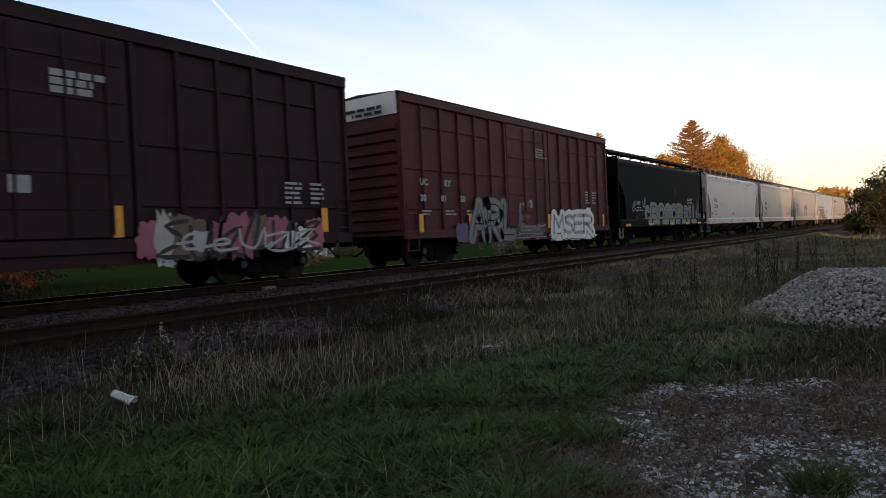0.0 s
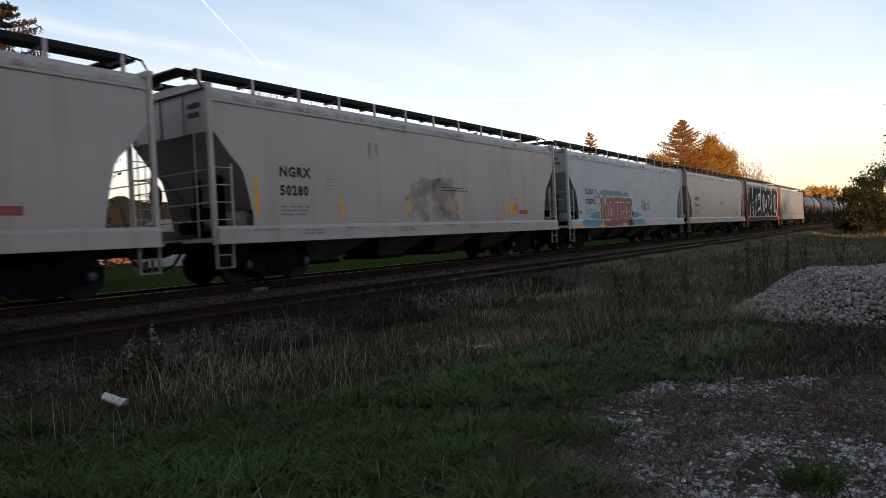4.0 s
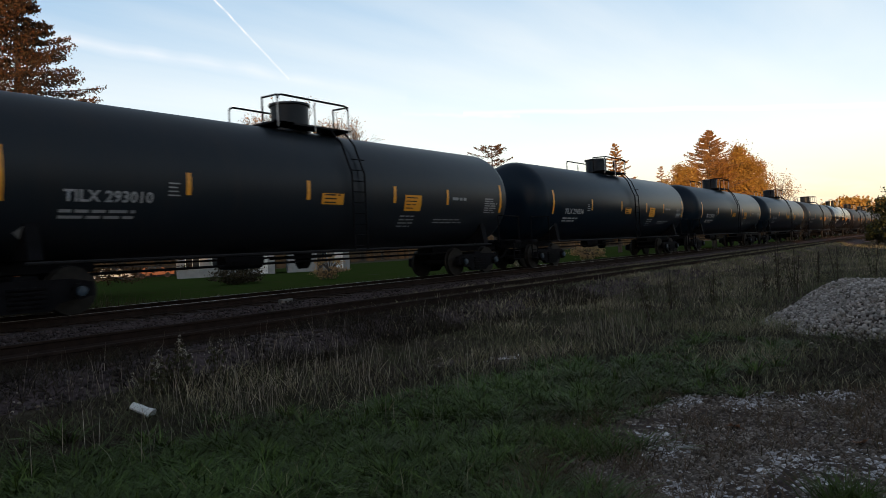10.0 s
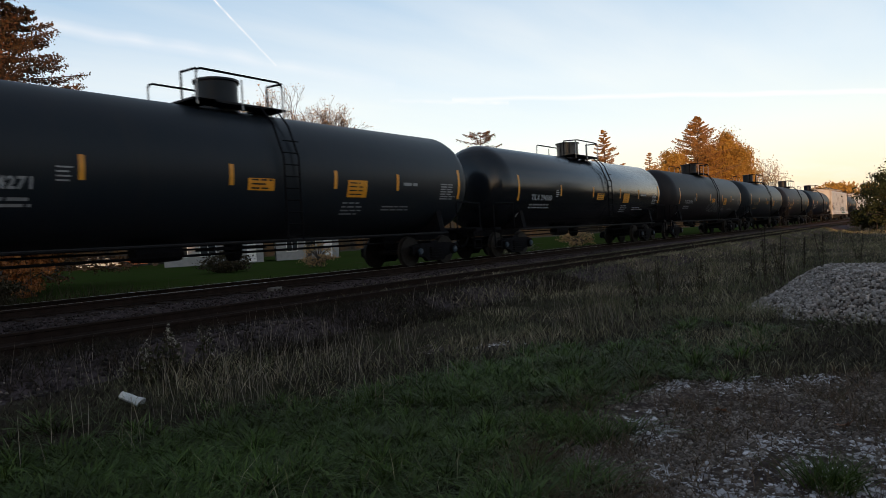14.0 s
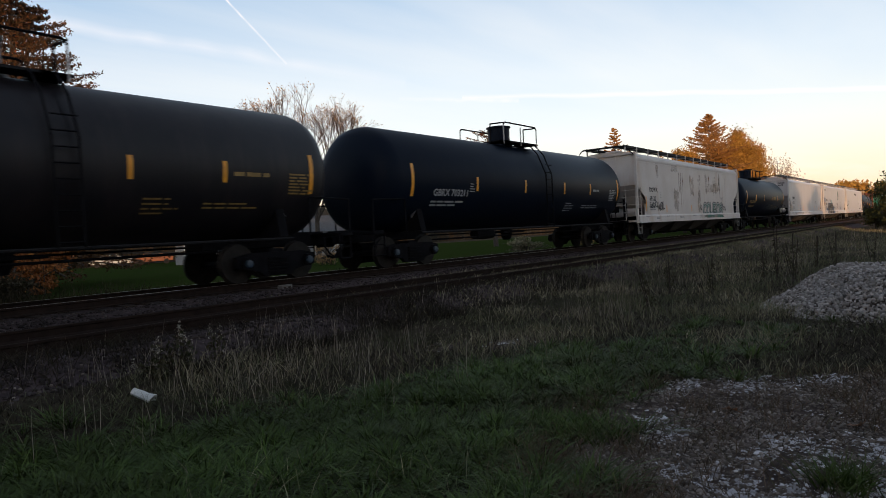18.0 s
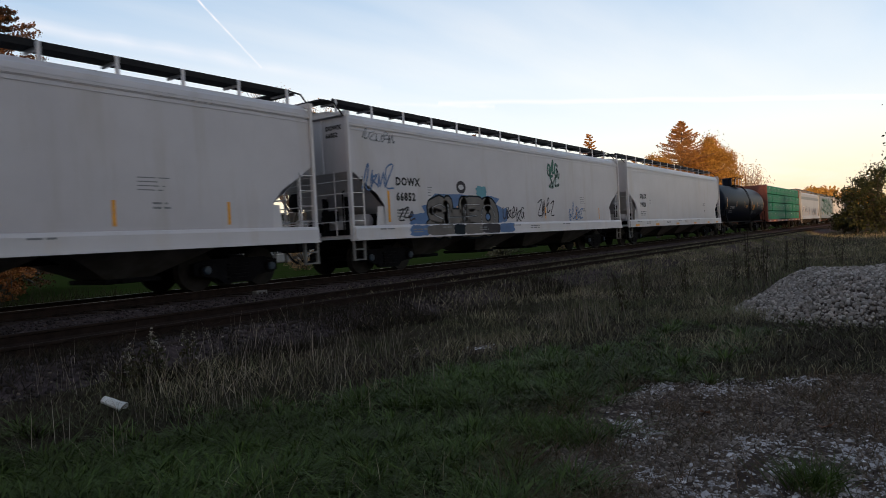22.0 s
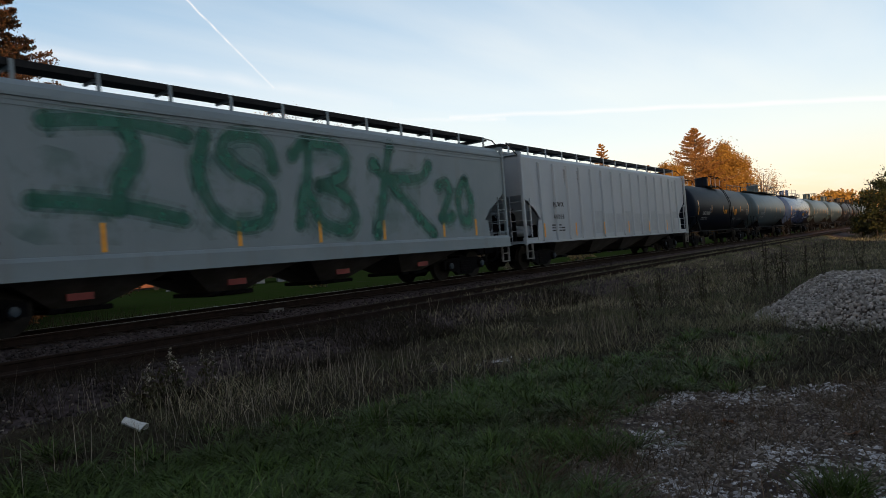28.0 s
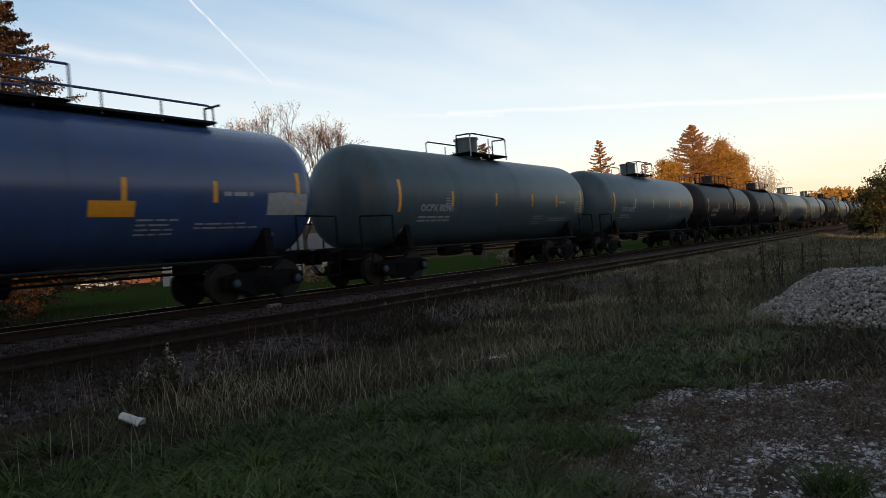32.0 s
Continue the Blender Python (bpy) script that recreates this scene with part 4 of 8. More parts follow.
def stones(x, y, z, s, squash=0.7):
    n = len(x)
    base = np.array([(-1, -1, -0.8), (1, -1, -0.9), (1, 1, -0.8), (-1, 1, -0.9), (-0.7, -0.6, 0.8), (0.7, -0.7, 0.9), (0.6, 0.7, 0.75), (-0.7, 0.6, 0.9)])
    v = base[None] * (1 + RS.uniform(-0.32, 0.32, (n, 8, 3)))
    v = v * (s[:, None] * RS.uniform(0.7, 1.3, (n, 3)))[:, None, :] * np.array([1, 1, squash])
    a = RS.uniform(0, 6.28, n)
    c, q = np.cos(a)[:, None], np.sin(a)[:, None]
    tl = RS.uniform(-0.5, 0.5, n)[:, None]
    X, Y, Z = v[:, :, 0], v[:, :, 1], v[:, :, 2]
    X, Z = X * np.cos(tl) - Z * np.sin(tl), X * np.sin(tl) + Z * np.cos(tl)
    return np.stack([X * c - Y * q + x[:, None], X * q + Y * c + y[:, None], Z + z[:, None]], -1)


STONEF = [(3, 2, 1, 0), (4, 5, 6, 7), (0, 1, 5, 4), (1, 2, 6, 5), (2, 3, 7, 6), (3, 0, 4, 7)]

# bare gravel on the drive: pale stones in patches, brown pebbles between
x, y = wedge(760000, 2.6, 12, -22, 50)
x2, y2 = wedge(40000, 0.5, 10, -140, -22)
x3, y3 = wedge(50000, 0.4, 2.7, -22, 70)
x, y = np.concatenate([x, x2, x3]), np.concatenate([y, y2, y3])
bare = gravel_at(x, y)
pale = np.clip(2.3 * blot(x, y, PALE_SPOTS, 1.1) * (0.72 + 0.35 * patchy(x, y, 5.0, 21)) - 0.35, 0, 1)
weedy = blot(x, y, WEEDY)
u = RS.uniform(0, 1, len(x))
m = u < np.clip(0.015 + 0.48 * pale, 0, 1) * bare * (1 - 0.85 * weedy)
px, py = x[m], y[m]
s = RS.uniform(0.007, 0.0185, len(px)) * (1 + 0.5 * (RS.uniform(0, 1, len(px)) < 0.08))
stuff_mesh("gravel", stones(px, py, zat(px, py) + s * 0.3, s), STONEF, STONE, "loose pale grey limestone gravel on bare earth", "gravel")
m = (u > 0.60) & (u < 0.60 + 0.38 * bare * (1 - 0.5 * pale))
px, py = x[m], y[m]
s = RS.uniform(0.004, 0.013, len(px)) * (1 + 0.7 * (RS.uniform(0, 1, len(px)) < 0.07))
stuff_mesh("pebbles", stones(px, py, zat(px, py) + 0.012 + s * 0.2, s), STONEF, PEBBLE, "small brown pebbles trodden into the dirt", "pebbles")
# darker earth among the gravel
tagged(sheet("gravel_drive", [-4 + 0.16 * i for i in range(98)], [-9 + 0.3 * i for i in range(28)] + [-0.6 + 0.15 * i for i in range(44)], lambda x, y: height(x, y) + 0.012 if gravel_at(np.array(x), np.array(y)) > 0.12 else height(x, y) - 0.05, DIRT), "bare stony dirt of a gravel drive", "dirt", "", "structure")
# ballast stones on the shoulders and between the rails
x = RS.uniform(1.5, 26, 24000) ** 1.0
x = 1.5 + (x - 1.5) ** 1.25 * 0.55
y = RS.uniform(7.2, 12.6, len(x))
zb = np.interp(y, [p[0] for p in BED], [p[1] for p in BED])
s = RS.uniform(0.014, 0.030, len(x))
stuff_mesh("ballast_stones", stones(x, y, zb + s * 0.35, s), STONEF, STONE_DARK, "loose dark crushed stones of the track ballast", "ballast")
k = RS.uniform(0, 1, 330)
x = 2.5 + 16 * k ** 1.3
y = RS.uniform(7.45, 8.15, 330)
stuff_mesh("ballast_pale_stones", stones(x, y, np.interp(y, [p[0] for p in BED], [p[1] for p in BED]) + 0.02, RS.uniform(0.008, 0.018, 330)), STONEF, PEBBLE, "pale stones scattered along the ballast edge", "gravel")

# heap of crushed stone
HEAP = (13.6, 0.15)


def heap_z(x, y):
    d = np.hypot((x - HEAP[0]) / 2.3, (y - HEAP[1]) / 2.75) + 0.10 * (patchy(x, y, 1.8, 9) - 0.5)
    k = np.clip((1 - d) * 2.1, 0, 1)
    return 0.70 * k * (1.4 - 0.4 * k) + 0.05 * (patchy(x, y, 2.6, 10) - 0.5) * k


hp = sheet("mound", [HEAP[0] - 2.9 + 0.2 * i for i in range(30)], [HEAP[1] - 3.2 + 0.2 * i for i in range(33)], lambda x, y: float(heap_z(np.array(x), np.array(y))) + height(x, y) - 0.06, DIRT)
tagged(hp, "low heap of pale crushed stone dumped on the grass", "mound")
x, y = RS.uniform(HEAP[0] - 2.8, HEAP[0] + 2.8, 46000), RS.uniform(HEAP[1] - 3.1, HEAP[1] + 3.1, 46000)
hz = heap_z(x, y)
m = hz > 0.02
x, y, hz = x[m], y[m], hz[m]
s = RS.uniform(0.010, 0.027, len(x))
st = stuff_mesh("crushed_stone", stones(x, y, hz + zat(x, y) - 0.06 + s * RS.uniform(0, 1.5, len(x)), s, 0.85), STONEF, PILE_STONE, "", "")
st.parent = hp
st["kind"] = "stuff"

x, y = 9.5 + RS.normal(0, 0.5, 330), 1.95 + RS.normal(0, 0.2, 330)
x[:150], y[:150] = 11.0 + RS.normal(0, 0.5, 150), 1.5 + RS.normal(0, 0.5, 150)
s = RS.uniform(0.008, 0.022, 330)
stuff_mesh("strewn_stones", stones(x, y, zat(x, y) + s * 0.2, s), STONEF, PEBBLE, "stones strewn in the grass below the heap", "gravel")

# grass
def off_heap(x, y):
    return np.hypot((x - HEAP[0]) / 2.5, (y - HEAP[1]) / 2.8) > 0.82


def greenness(x, y):
    """Lush green near the camera, brown and olive towards the tracks."""
    mid = np.interp(x, [2, 4, 6, 8, 10, 16], [4.0, 3.5, 3.2, 3.0, 2.6, 1.8])
    half = np.interp(x, [2, 4, 6, 8, 10, 20], [1.8, 1.4, 1.05, 0.85, 0.6, 0.6])
    far = np.interp(x, [7.0, 9.0, 12.0], [1.0, 0.55, 0.15])
    return np.clip(1.6 - np.abs(y - mid) / half * 0.95, 0.0, 1) * (0.35 + 0.65 * patchy(x, y, 1.6, 5)) * far


# low matted undergrowth, coloured dark for the shaded gaps between tufts
x, y = wedge(260000, 2.5, 30)
x2, y2 = wedge(40000, 0.3, 16, 84, 346)
x3, y3 = wedge(40000, 0.3, 2.6, -16, 86)
x, y = np.concatenate([x, x2, x3]), np.concatenate([y, y2, y3])
m = (RS.uniform(0, 1, len(x)) < (0.55 + 0.35 * greenness(x, y)) * (1 - 0.98 * gravel_at(x, y))) & (y < 7.4) & off_heap(x, y)
x, y = x[m], y[m]
n = len(x)
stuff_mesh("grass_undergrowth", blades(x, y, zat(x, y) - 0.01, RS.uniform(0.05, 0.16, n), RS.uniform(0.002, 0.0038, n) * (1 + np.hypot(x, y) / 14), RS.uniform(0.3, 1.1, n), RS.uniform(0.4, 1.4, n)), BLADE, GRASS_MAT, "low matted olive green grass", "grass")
# arching tufts, each spreading from its middle
x, y = wedge(6800, 2.4, 14, -4, 84, 0.85)
m = (RS.uniform(0, 1, len(x)) < greenness(x, y) * (1 - gravel_at(x, y))) & off_heap(x, y) & (y < 7)
cx, cy = x[m], y[m]
per = 72
big = RS.uniform(0.55, 1.25, len(cx))
way = RS.uniform(0, 2 * np.pi, (len(cx), per))
out = np.abs(RS.normal(0, 0.055, (len(cx), per))) * big[:, None]
x, y = (cx[:, None] + out * np.cos(way)).ravel(), (cy[:, None] + out * np.sin(way)).ravel()
n = len(x)
lean = np.clip((0.25 + 7.0 * out / big[:, None]), 0.2, 1.2).ravel() * RS.uniform(0.6, 1.2, n)
stuff_mesh("grass_tufts", blades(x, y, zat(x, y) - 0.01, RS.uniform(0.10, 0.24, n) * np.repeat(big, per), RS.uniform(0.0022, 0.0042, n) * (1 + np.hypot(x, y) / 16), lean, RS.uniform(0.5, 1.35, n), way.ravel() + RS.normal(0, 0.35, n), True), CURVED_BLADE, GRASS_GREEN, "lush green grass in arching tufts", "grass")
x, y = wedge(270000, 3.0, 75, -4, 82, 0.68)
x2, y2 = wedge(40000, 0.8, 18, 82, 350)
x, y = np.concatenate([x, x2]), np.concatenate([y, y2])
gr = gravel_at(x, y)
dry = np.clip(1.05 - 1.6 * greenness(x, y), 0.14, 1) * np.clip((y - 2.0 + 0.12 * x) / 1.6, 0.6, 1) * (0.3 + 0.7 * patchy(x, y, 1.0, 15))
m = (RS.uniform(0, 1, len(x)) < dry * np.interp(x, [3.0, 6.0, 10.0], [0.42, 0.6, 1.0]) * (1 - 0.97 * gr)) & (y < 7.7 + 0.45 * patchy(x, y, 0.9, 2)) & off_heap(x, y)
x, y = x[m], y[m]
n = len(x)
stuff_mesh("dry_grass", blades(x, y, zat(x, y) - 0.01, RS.uniform(0.07, 0.30, n) * (0.5 + 0.75 * patchy(x, y, 1.3, 18)), RS.uniform(0.0012, 0.0028, n) * (1 + np.hypot(x, y) / 12), RS.uniform(0.08, 0.75, n), RS.uniform(0.2, 1.2, n)), BLADE, GRASS_DRY, "tall brown autumn grass and weeds", "grass")
x, y = wedge(30000, 3.6, 60, -2, 80, 0.9)
tall = np.clip((y - 4.6 + 0.14 * x) / 2.2, 0.01, 1) * patchy(x, y, 1.5, 31) ** 1.5 * np.interp(x, [3.0, 8.0], [0.35, 1.0])
m = (RS.uniform(0, 1, len(x)) < tall * (1 - gravel_at(x, y))) & (y < 8.0) & off_heap(x, y)
x, y = x[m], y[m]
n = len(x)
stuff_mesh("straw_stems", blades(x, y, zat(x, y), RS.uniform(0.22, 0.66, n), RS.uniform(0.0009, 0.0017, n) * (1 + np.hypot(x, y) / 12), RS.uniform(0.02, 0.35, n), RS.uniform(0.0, 0.6, n)), BLADE, STRAW, "thin pale straw stems standing above the grass", "grass")
# weeds that overgrow the siding farther along
x = 9 + 60 * RS.uniform(0, 1, 60000) ** 1.3
y = RS.uniform(7.4, 11.9, len(x))
m = RS.uniform(0, 1, len(x)) < np.clip((x - 8) / 14, 0.05, 1) * (0.15 + 0.85 * patchy(x, y, 1.7, 71))
x, y = x[m], y[m]
n = len(x)
stuff_mesh("siding_weeds", blades(x, y, np.interp(y, [p[0] for p in BED], [p[1] for p in BED]), RS.uniform(0.05, 0.20, n), RS.uniform(0.003, 0.006, n) * (1 + x / 30), RS.uniform(0.1, 0.9, n), RS.uniform(0.2, 1.0, n)), BLADE, GRASS_DRY, "low brown weeds overgrowing the disused siding", "weeds")
# dark weeds along the near foot of the ballast
x, y = RS.uniform(0.8, 16, 26000), 7.0 + 1.5 * RS.uniform(0, 1, 26000) ** 1.2
m = RS.uniform(0, 1, len(x)) < patchy(x, y, 1.9, 72) ** 1.3
x, y = x[m], y[m]
n = len(x)
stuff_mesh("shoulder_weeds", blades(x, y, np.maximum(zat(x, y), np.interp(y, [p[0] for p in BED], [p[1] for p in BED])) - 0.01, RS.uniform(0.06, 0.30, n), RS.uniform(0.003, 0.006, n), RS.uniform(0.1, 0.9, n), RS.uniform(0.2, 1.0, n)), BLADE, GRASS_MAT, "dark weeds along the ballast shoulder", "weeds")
# brown weeds growing through the gravel, and lawn beyond the railway
x, y = wedge(130000, 2.6, 12, -22, 50)
m = RS.uniform(0, 1, len(x)) < np.clip(1.3 * blot(x, y, WEEDY, 1.0) * patchy(x, y, 5.0, 44) + 0.13, 0, 1) * (gravel_at(x, y) > 0.1)
x, y = x[m], y[m]
n = len(x)
stuff_mesh("drive_weeds", blades(x, y, zat(x, y), RS.uniform(0.03, 0.21, n), RS.uniform(0.0018, 0.0036, n), RS.uniform(0.2, 1.0, n), RS.uniform(0.2, 1.0, n)), BLADE, WEED_BROWN, "sparse brown weeds growing through the gravel", "weeds")
LAWN = material("dark_green_lawn", (0.024, 0.043, 0.009), (0.032, 0.040, 0.013), 1.0, 0, 0.7, 0.8, bscale=14, spec=0.0)
tagged(sheet("lawn", [-60, -20, 0, 10, 20, 30, 40, 60, 80, 110, 160, 240], [18.5, 22, 27, 34, 45, 60, 80], lambda x, y: height(x, y) * 0 + 0.03, LAWN), "dark green lawn beyond the railway", "lawn", "", "structure")
x, y = RS.uniform(-2, 90, 45000), 17.2 + 9 * RS.uniform(0, 1, 45000) ** 1.6
n = len(x)
stuff_mesh("verge_grass", blades(x, y, 0 * x, RS.uniform(0.06, 0.32, n), RS.uniform(0.005, 0.011, n), RS.uniform(0.05, 0.4, n), RS.uniform(0, 0.6, n)), BLADE, LAWN_BLADE, "rough green grass along the far verge", "grass")
x, y = 1 + 69 * RS.uniform(0, 1, 24000) ** 1.6, 17.3 + 2.2 * RS.uniform(0, 1, 24000) ** 1.3
m = RS.uniform(0, 1, len(x)) < np.maximum(patchy(x, y, 0.8, 81) ** 1.4, np.interp(x, [6, 13], [0.9, 0.0]))
x, y = x[m], y[m]
n = len(x)
stuff_mesh("verge_weeds", blades(x, y, 0 * x - 0.05, RS.uniform(0.25, 0.85, n) * (0.5 + 0.6 * patchy(x, y, 0.5, 82)) * np.interp(x, [6, 14], [1.5, 1.0]), RS.uniform(0.005, 0.010, n), RS.uniform(0.05, 0.45, n), RS.uniform(0.1, 0.8, n)), BLADE, SCRUB, "dark dry weeds along the far foot of the ballast", "weeds")


# ---- small things on the near side ----
def tuft(name, cx, cy, n, hgt, spread, mat, label):
    x, y = cx + RS.normal(0, spread, n), cy + RS.normal(0, spread, n)
    return stuff_mesh(name, blades(x, y, zat(x, y), RS.uniform(0.5, 1, n) * hgt, RS.uniform(0.003, 0.005, n), RS.uniform(0.2, 0.9, n), RS.uniform(0.2, 1, n)), BLADE, mat, label, "grass tuft")


tuft("grass_tuft", 4.5, 0.58, 300, 0.27, 0.07, GRASS_GREEN, "small green tuft growing in the gravel")
tuft("grass_tuft", 4.75, 2.45, 900, 0.20, 0.20, GRASS_GREEN, "green grass tuft at the gravel's edge")
PAPER = material("crumpled_white_paper", (0.60, 0.60, 0.58), (0.48, 0.48, 0.47), 0.7, 0, 14, 0.4)
litter = thing("paper_cup", "crushed white paper cup lying in the grass", "litter", "", pose(3.45, 6.58, 0.145, 20, 22, -62) @ Matrix.Diagonal((0.9, 0.9, 0.9, 1)))
part("cup_wall", Geo().loft([[(x, 0.062 * math.cos(a) * w * (1 + 0.12 * math.sin(3 * a)), 0.06 * math.sin(a) * w * 0.75) for a in [2 * math.pi * i / 14 for i in range(14)]] for x, w in ((-0.12, 0.75), (-0.03, 0.9), (0.05, 0.85), (0.13, 1.15))], True, False), PAPER, litter, "", 50)
part("cup_base", Geo().lathe_x([(-0.118, 0.045), (-0.112, 0.045)], 0, 0, 14), PAPER, litter)
part("cup_rim", Geo().loft([[(0.13 + dx, (0.062 * 1.15 + dr) * math.cos(a), (0.052 + dr) * math.sin(a)) for a in [2 * math.pi * i / 14 for i in range(14)]] for dx, dr in ((0, 0), (0.006, 0.006), (0.012, 0))], True, False), PAPER, litter)
LEAF = material("dead_brown_leaf", (0.22, 0.10, 0.05), (0.14, 0.07, 0.04), 0.8, 0, 20, 0.3)
for lx, ly, lr in ((5.75, 1.5, 20), (5.7, 0.62, 80), (5.9, 2.75, 140)):
    lf = thing("dead_leaf", "curled brown dead leaf on the ground", "leaf", "fallen leaves", pose(lx, ly, height(lx, ly) + 0.03, 12, 18, lr))
    pts = [(0, -0.07), (0.03, -0.03), (0.06, -0.02), (0.04, 0.02), (0.05, 0.06), (0.015, 0.05), (0, 0.09), (-0.02, 0.05), (-0.055, 0.05), (-0.035, 0.01), (-0.06, -0.02), (-0.03, -0.03)]
    part("leaf_blade", Geo().loft([[(a, b, 0.4 * a * a * 20 + dz) for a, b in pts] for dz in (0, 0.003)]), LEAF, lf)
    part("leaf_stalk", Geo().rod((0, -0.07, 0), (0.01, -0.13, 0.012), 0.003, 5), LEAF, lf)
CONCRETE = material("weathered_concrete", (0.15, 0.135, 0.125), (0.09, 0.082, 0.078), 0.9, 0, 12, 0.5)
blk = thing("concrete_block", "small pale concrete marker block between the tracks", "concrete block", "", pose(10.22, 12.6, 0.5, 0, 0, 6) @ Matrix.Diagonal((0.8, 0.8, 0.8, 1)))
part("block", Geo().box(-0.22, 0.22, -0.1, 0.1, 0, 0.16, 0.02), CONCRETE, blk)
for bx in (-0.15, 0.03):
    part("block_mark", Geo().box(bx, bx + 0.1, -0.104, -0.1, 0.05, 0.11), TIE_WOOD, blk)
plank = thing("wooden_plank", "weathered pale plank lying by the siding", "plank", "", pose(13.2, 10.65, 0.44, 0, 0, 4))
part("board", Geo().box(-0.9, 0.9, -0.12, 0.12, 0, 0.05, 0.008), material("grey_weathered_wood", (0.20, 0.17, 0.14), (0.13, 0.11, 0.09), 0.9, 0, 3, 0.4, (0.5, 6, 6)), plank)

FLUFF = island_material("pale_seed_fluff", [(0.32, 0.288, 0.24), (0.176, 0.152, 0.12), (0.448, 0.416, 0.352)], 0.9)
WEED = island_material("dark_weed_leaves", [(0.03, 0.035, 0.015), (0.05, 0.045, 0.022), (0.04, 0.03, 0.018)], 0.8)


def leaf_quads(c, size, n):
    """n small leaves of random tilt; c: (n, 3) centres."""
    a = RS.normal(0, 1, (n, 3))
    a /= np.linalg.norm(a, axis=1)[:, None]
    b = np.cross(a, RS.normal(0, 1, (n, 3)))
    b /= np.linalg.norm(b, axis=1)[:, None]
    s = (size * RS.uniform(0.6, 1.3, n))[:, None]
    return np.stack([c - a * s, c + b * s * 0.55, c + a * s, c - b * s * 0.55], 1)


QUAD = [(0, 1, 2, 3)]


def weed(x, y, hgt, heads, seed, fluffy=True):
    r = np.random.RandomState(seed)
    w = thing("goldenrod_weed" if fluffy else "dry_stalk", "dry goldenrod weed with pale fluffy seed heads" if fluffy else "tall dark dead weed stalk in the grass", "weed", "dead weeds", pose(x, y, height(x, y) - 0.02))
    for q in range(heads):
        lx, ly, hh = r.normal(0, 0.13), r.normal(0, 0.13), hgt * r.uniform(0.7, 1.05)
        part("stem", Geo().path([(lx * 0.3, ly * 0.3, 0), (lx * 0.7, ly * 0.7, hh * 0.6), (lx, ly, hh)], 0.006 if fluffy else 0.009, 5), TIE_WOOD, w)
        n = 46 if fluffy else 40
        t = r.uniform(0, 1, n)
        c = np.stack([lx + r.normal(0, 0.035, n) * (1.2 - t), ly + r.normal(0, 0.035, n) * (1.2 - t), hh - 0.16 + t * 0.2], -1)
        h = stuff_mesh("seed_head", leaf_quads(c, 0.012 if fluffy else 0.010, n), QUAD, FLUFF if fluffy else WEED, "", "")
        h.parent = w
        h["kind"] = "stuff"
        n = 60
        t = r.uniform(0.1, 0.85, n)
        c = np.stack([lx * t + r.normal(0, 0.05, n), ly * t + r.normal(0, 0.05, n), hh * t], -1)
        h = stuff_mesh("leaves", leaf_quads(c, 0.03, n), QUAD, WEED, "", "")
        h.parent = w
        h["kind"] = "stuff"


for q, (x, y, hg, nh) in enumerate(((4.15, 7.35, 0.50, 2), (4.42, 7.3, 0.56, 2), (4.75, 7.2, 0.48, 2), (4.0, 7.1, 0.36, 2))):
    weed(x, y, hg, nh, 60 + q)
for q, (x, y, hg) in enumerate(((17.9, 3.5, 1.35), (18.5, 3.25, 1.3), (18.9, 4.0, 1.0), (16.3, 4.6, 0.8), (20.6, 3.6, 1.0), (22.3, 3.3, 1.0), (24, 3.0, 1.1), (15.2, 5.2, 0.8), (26, 2.2, 1.1), (12.4, 4.6, 0.8))):
    weed(x, y, hg, 2, 90 + q, False)


# ---- trees ----
BARK = material("grey_brown_bark", (0.07, 0.055, 0.045), (0.04, 0.032, 0.027), 0.9, 0, 6, 0.8, (3, 3, 0.6))
NEEDLE = island_material("brown_green_needles", [(0.0633, 0.0399, 0.019), (0.115, 0.0551, 0.0266), (0.0414, 0.0323, 0.0171), (0.161, 0.0665, 0.0323)], 0.8)
NEEDLE_RUST = island_material("rusty_conifer_needles", [(0.26, 0.12, 0.040), (0.34, 0.17, 0.05), (0.18, 0.09, 0.035), (0.38, 0.20, 0.07)], 0.8)
GOLD = island_material("golden_autumn_leaves", [(0.36, 0.19, 0.04), (0.28, 0.14, 0.03), (0.44, 0.26, 0.06), (0.20, 0.11, 0.03)], 0.7)
PALE_GOLD = island_material("thin_pale_autumn_leaves", [(0.42, 0.28, 0.14), (0.34, 0.21, 0.10), (0.28, 0.18, 0.10)], 0.7)
# bush greens lowered further, so the shade on the leaves is in their colour
BUSH_GREEN = island_material("shade_toned_green_leaves", [(0.0173, 0.0245, 0.0101), (0.0331, 0.0418, 0.0158), (0.0245, 0.0288, 0.0108), (0.0576, 0.0562, 0.023)], 0.6)
RUST_LEAF = island_material("rust_orange_leaves", [(0.30, 0.10, 0.03), (0.22, 0.08, 0.03), (0.38, 0.15, 0.04)], 0.7)


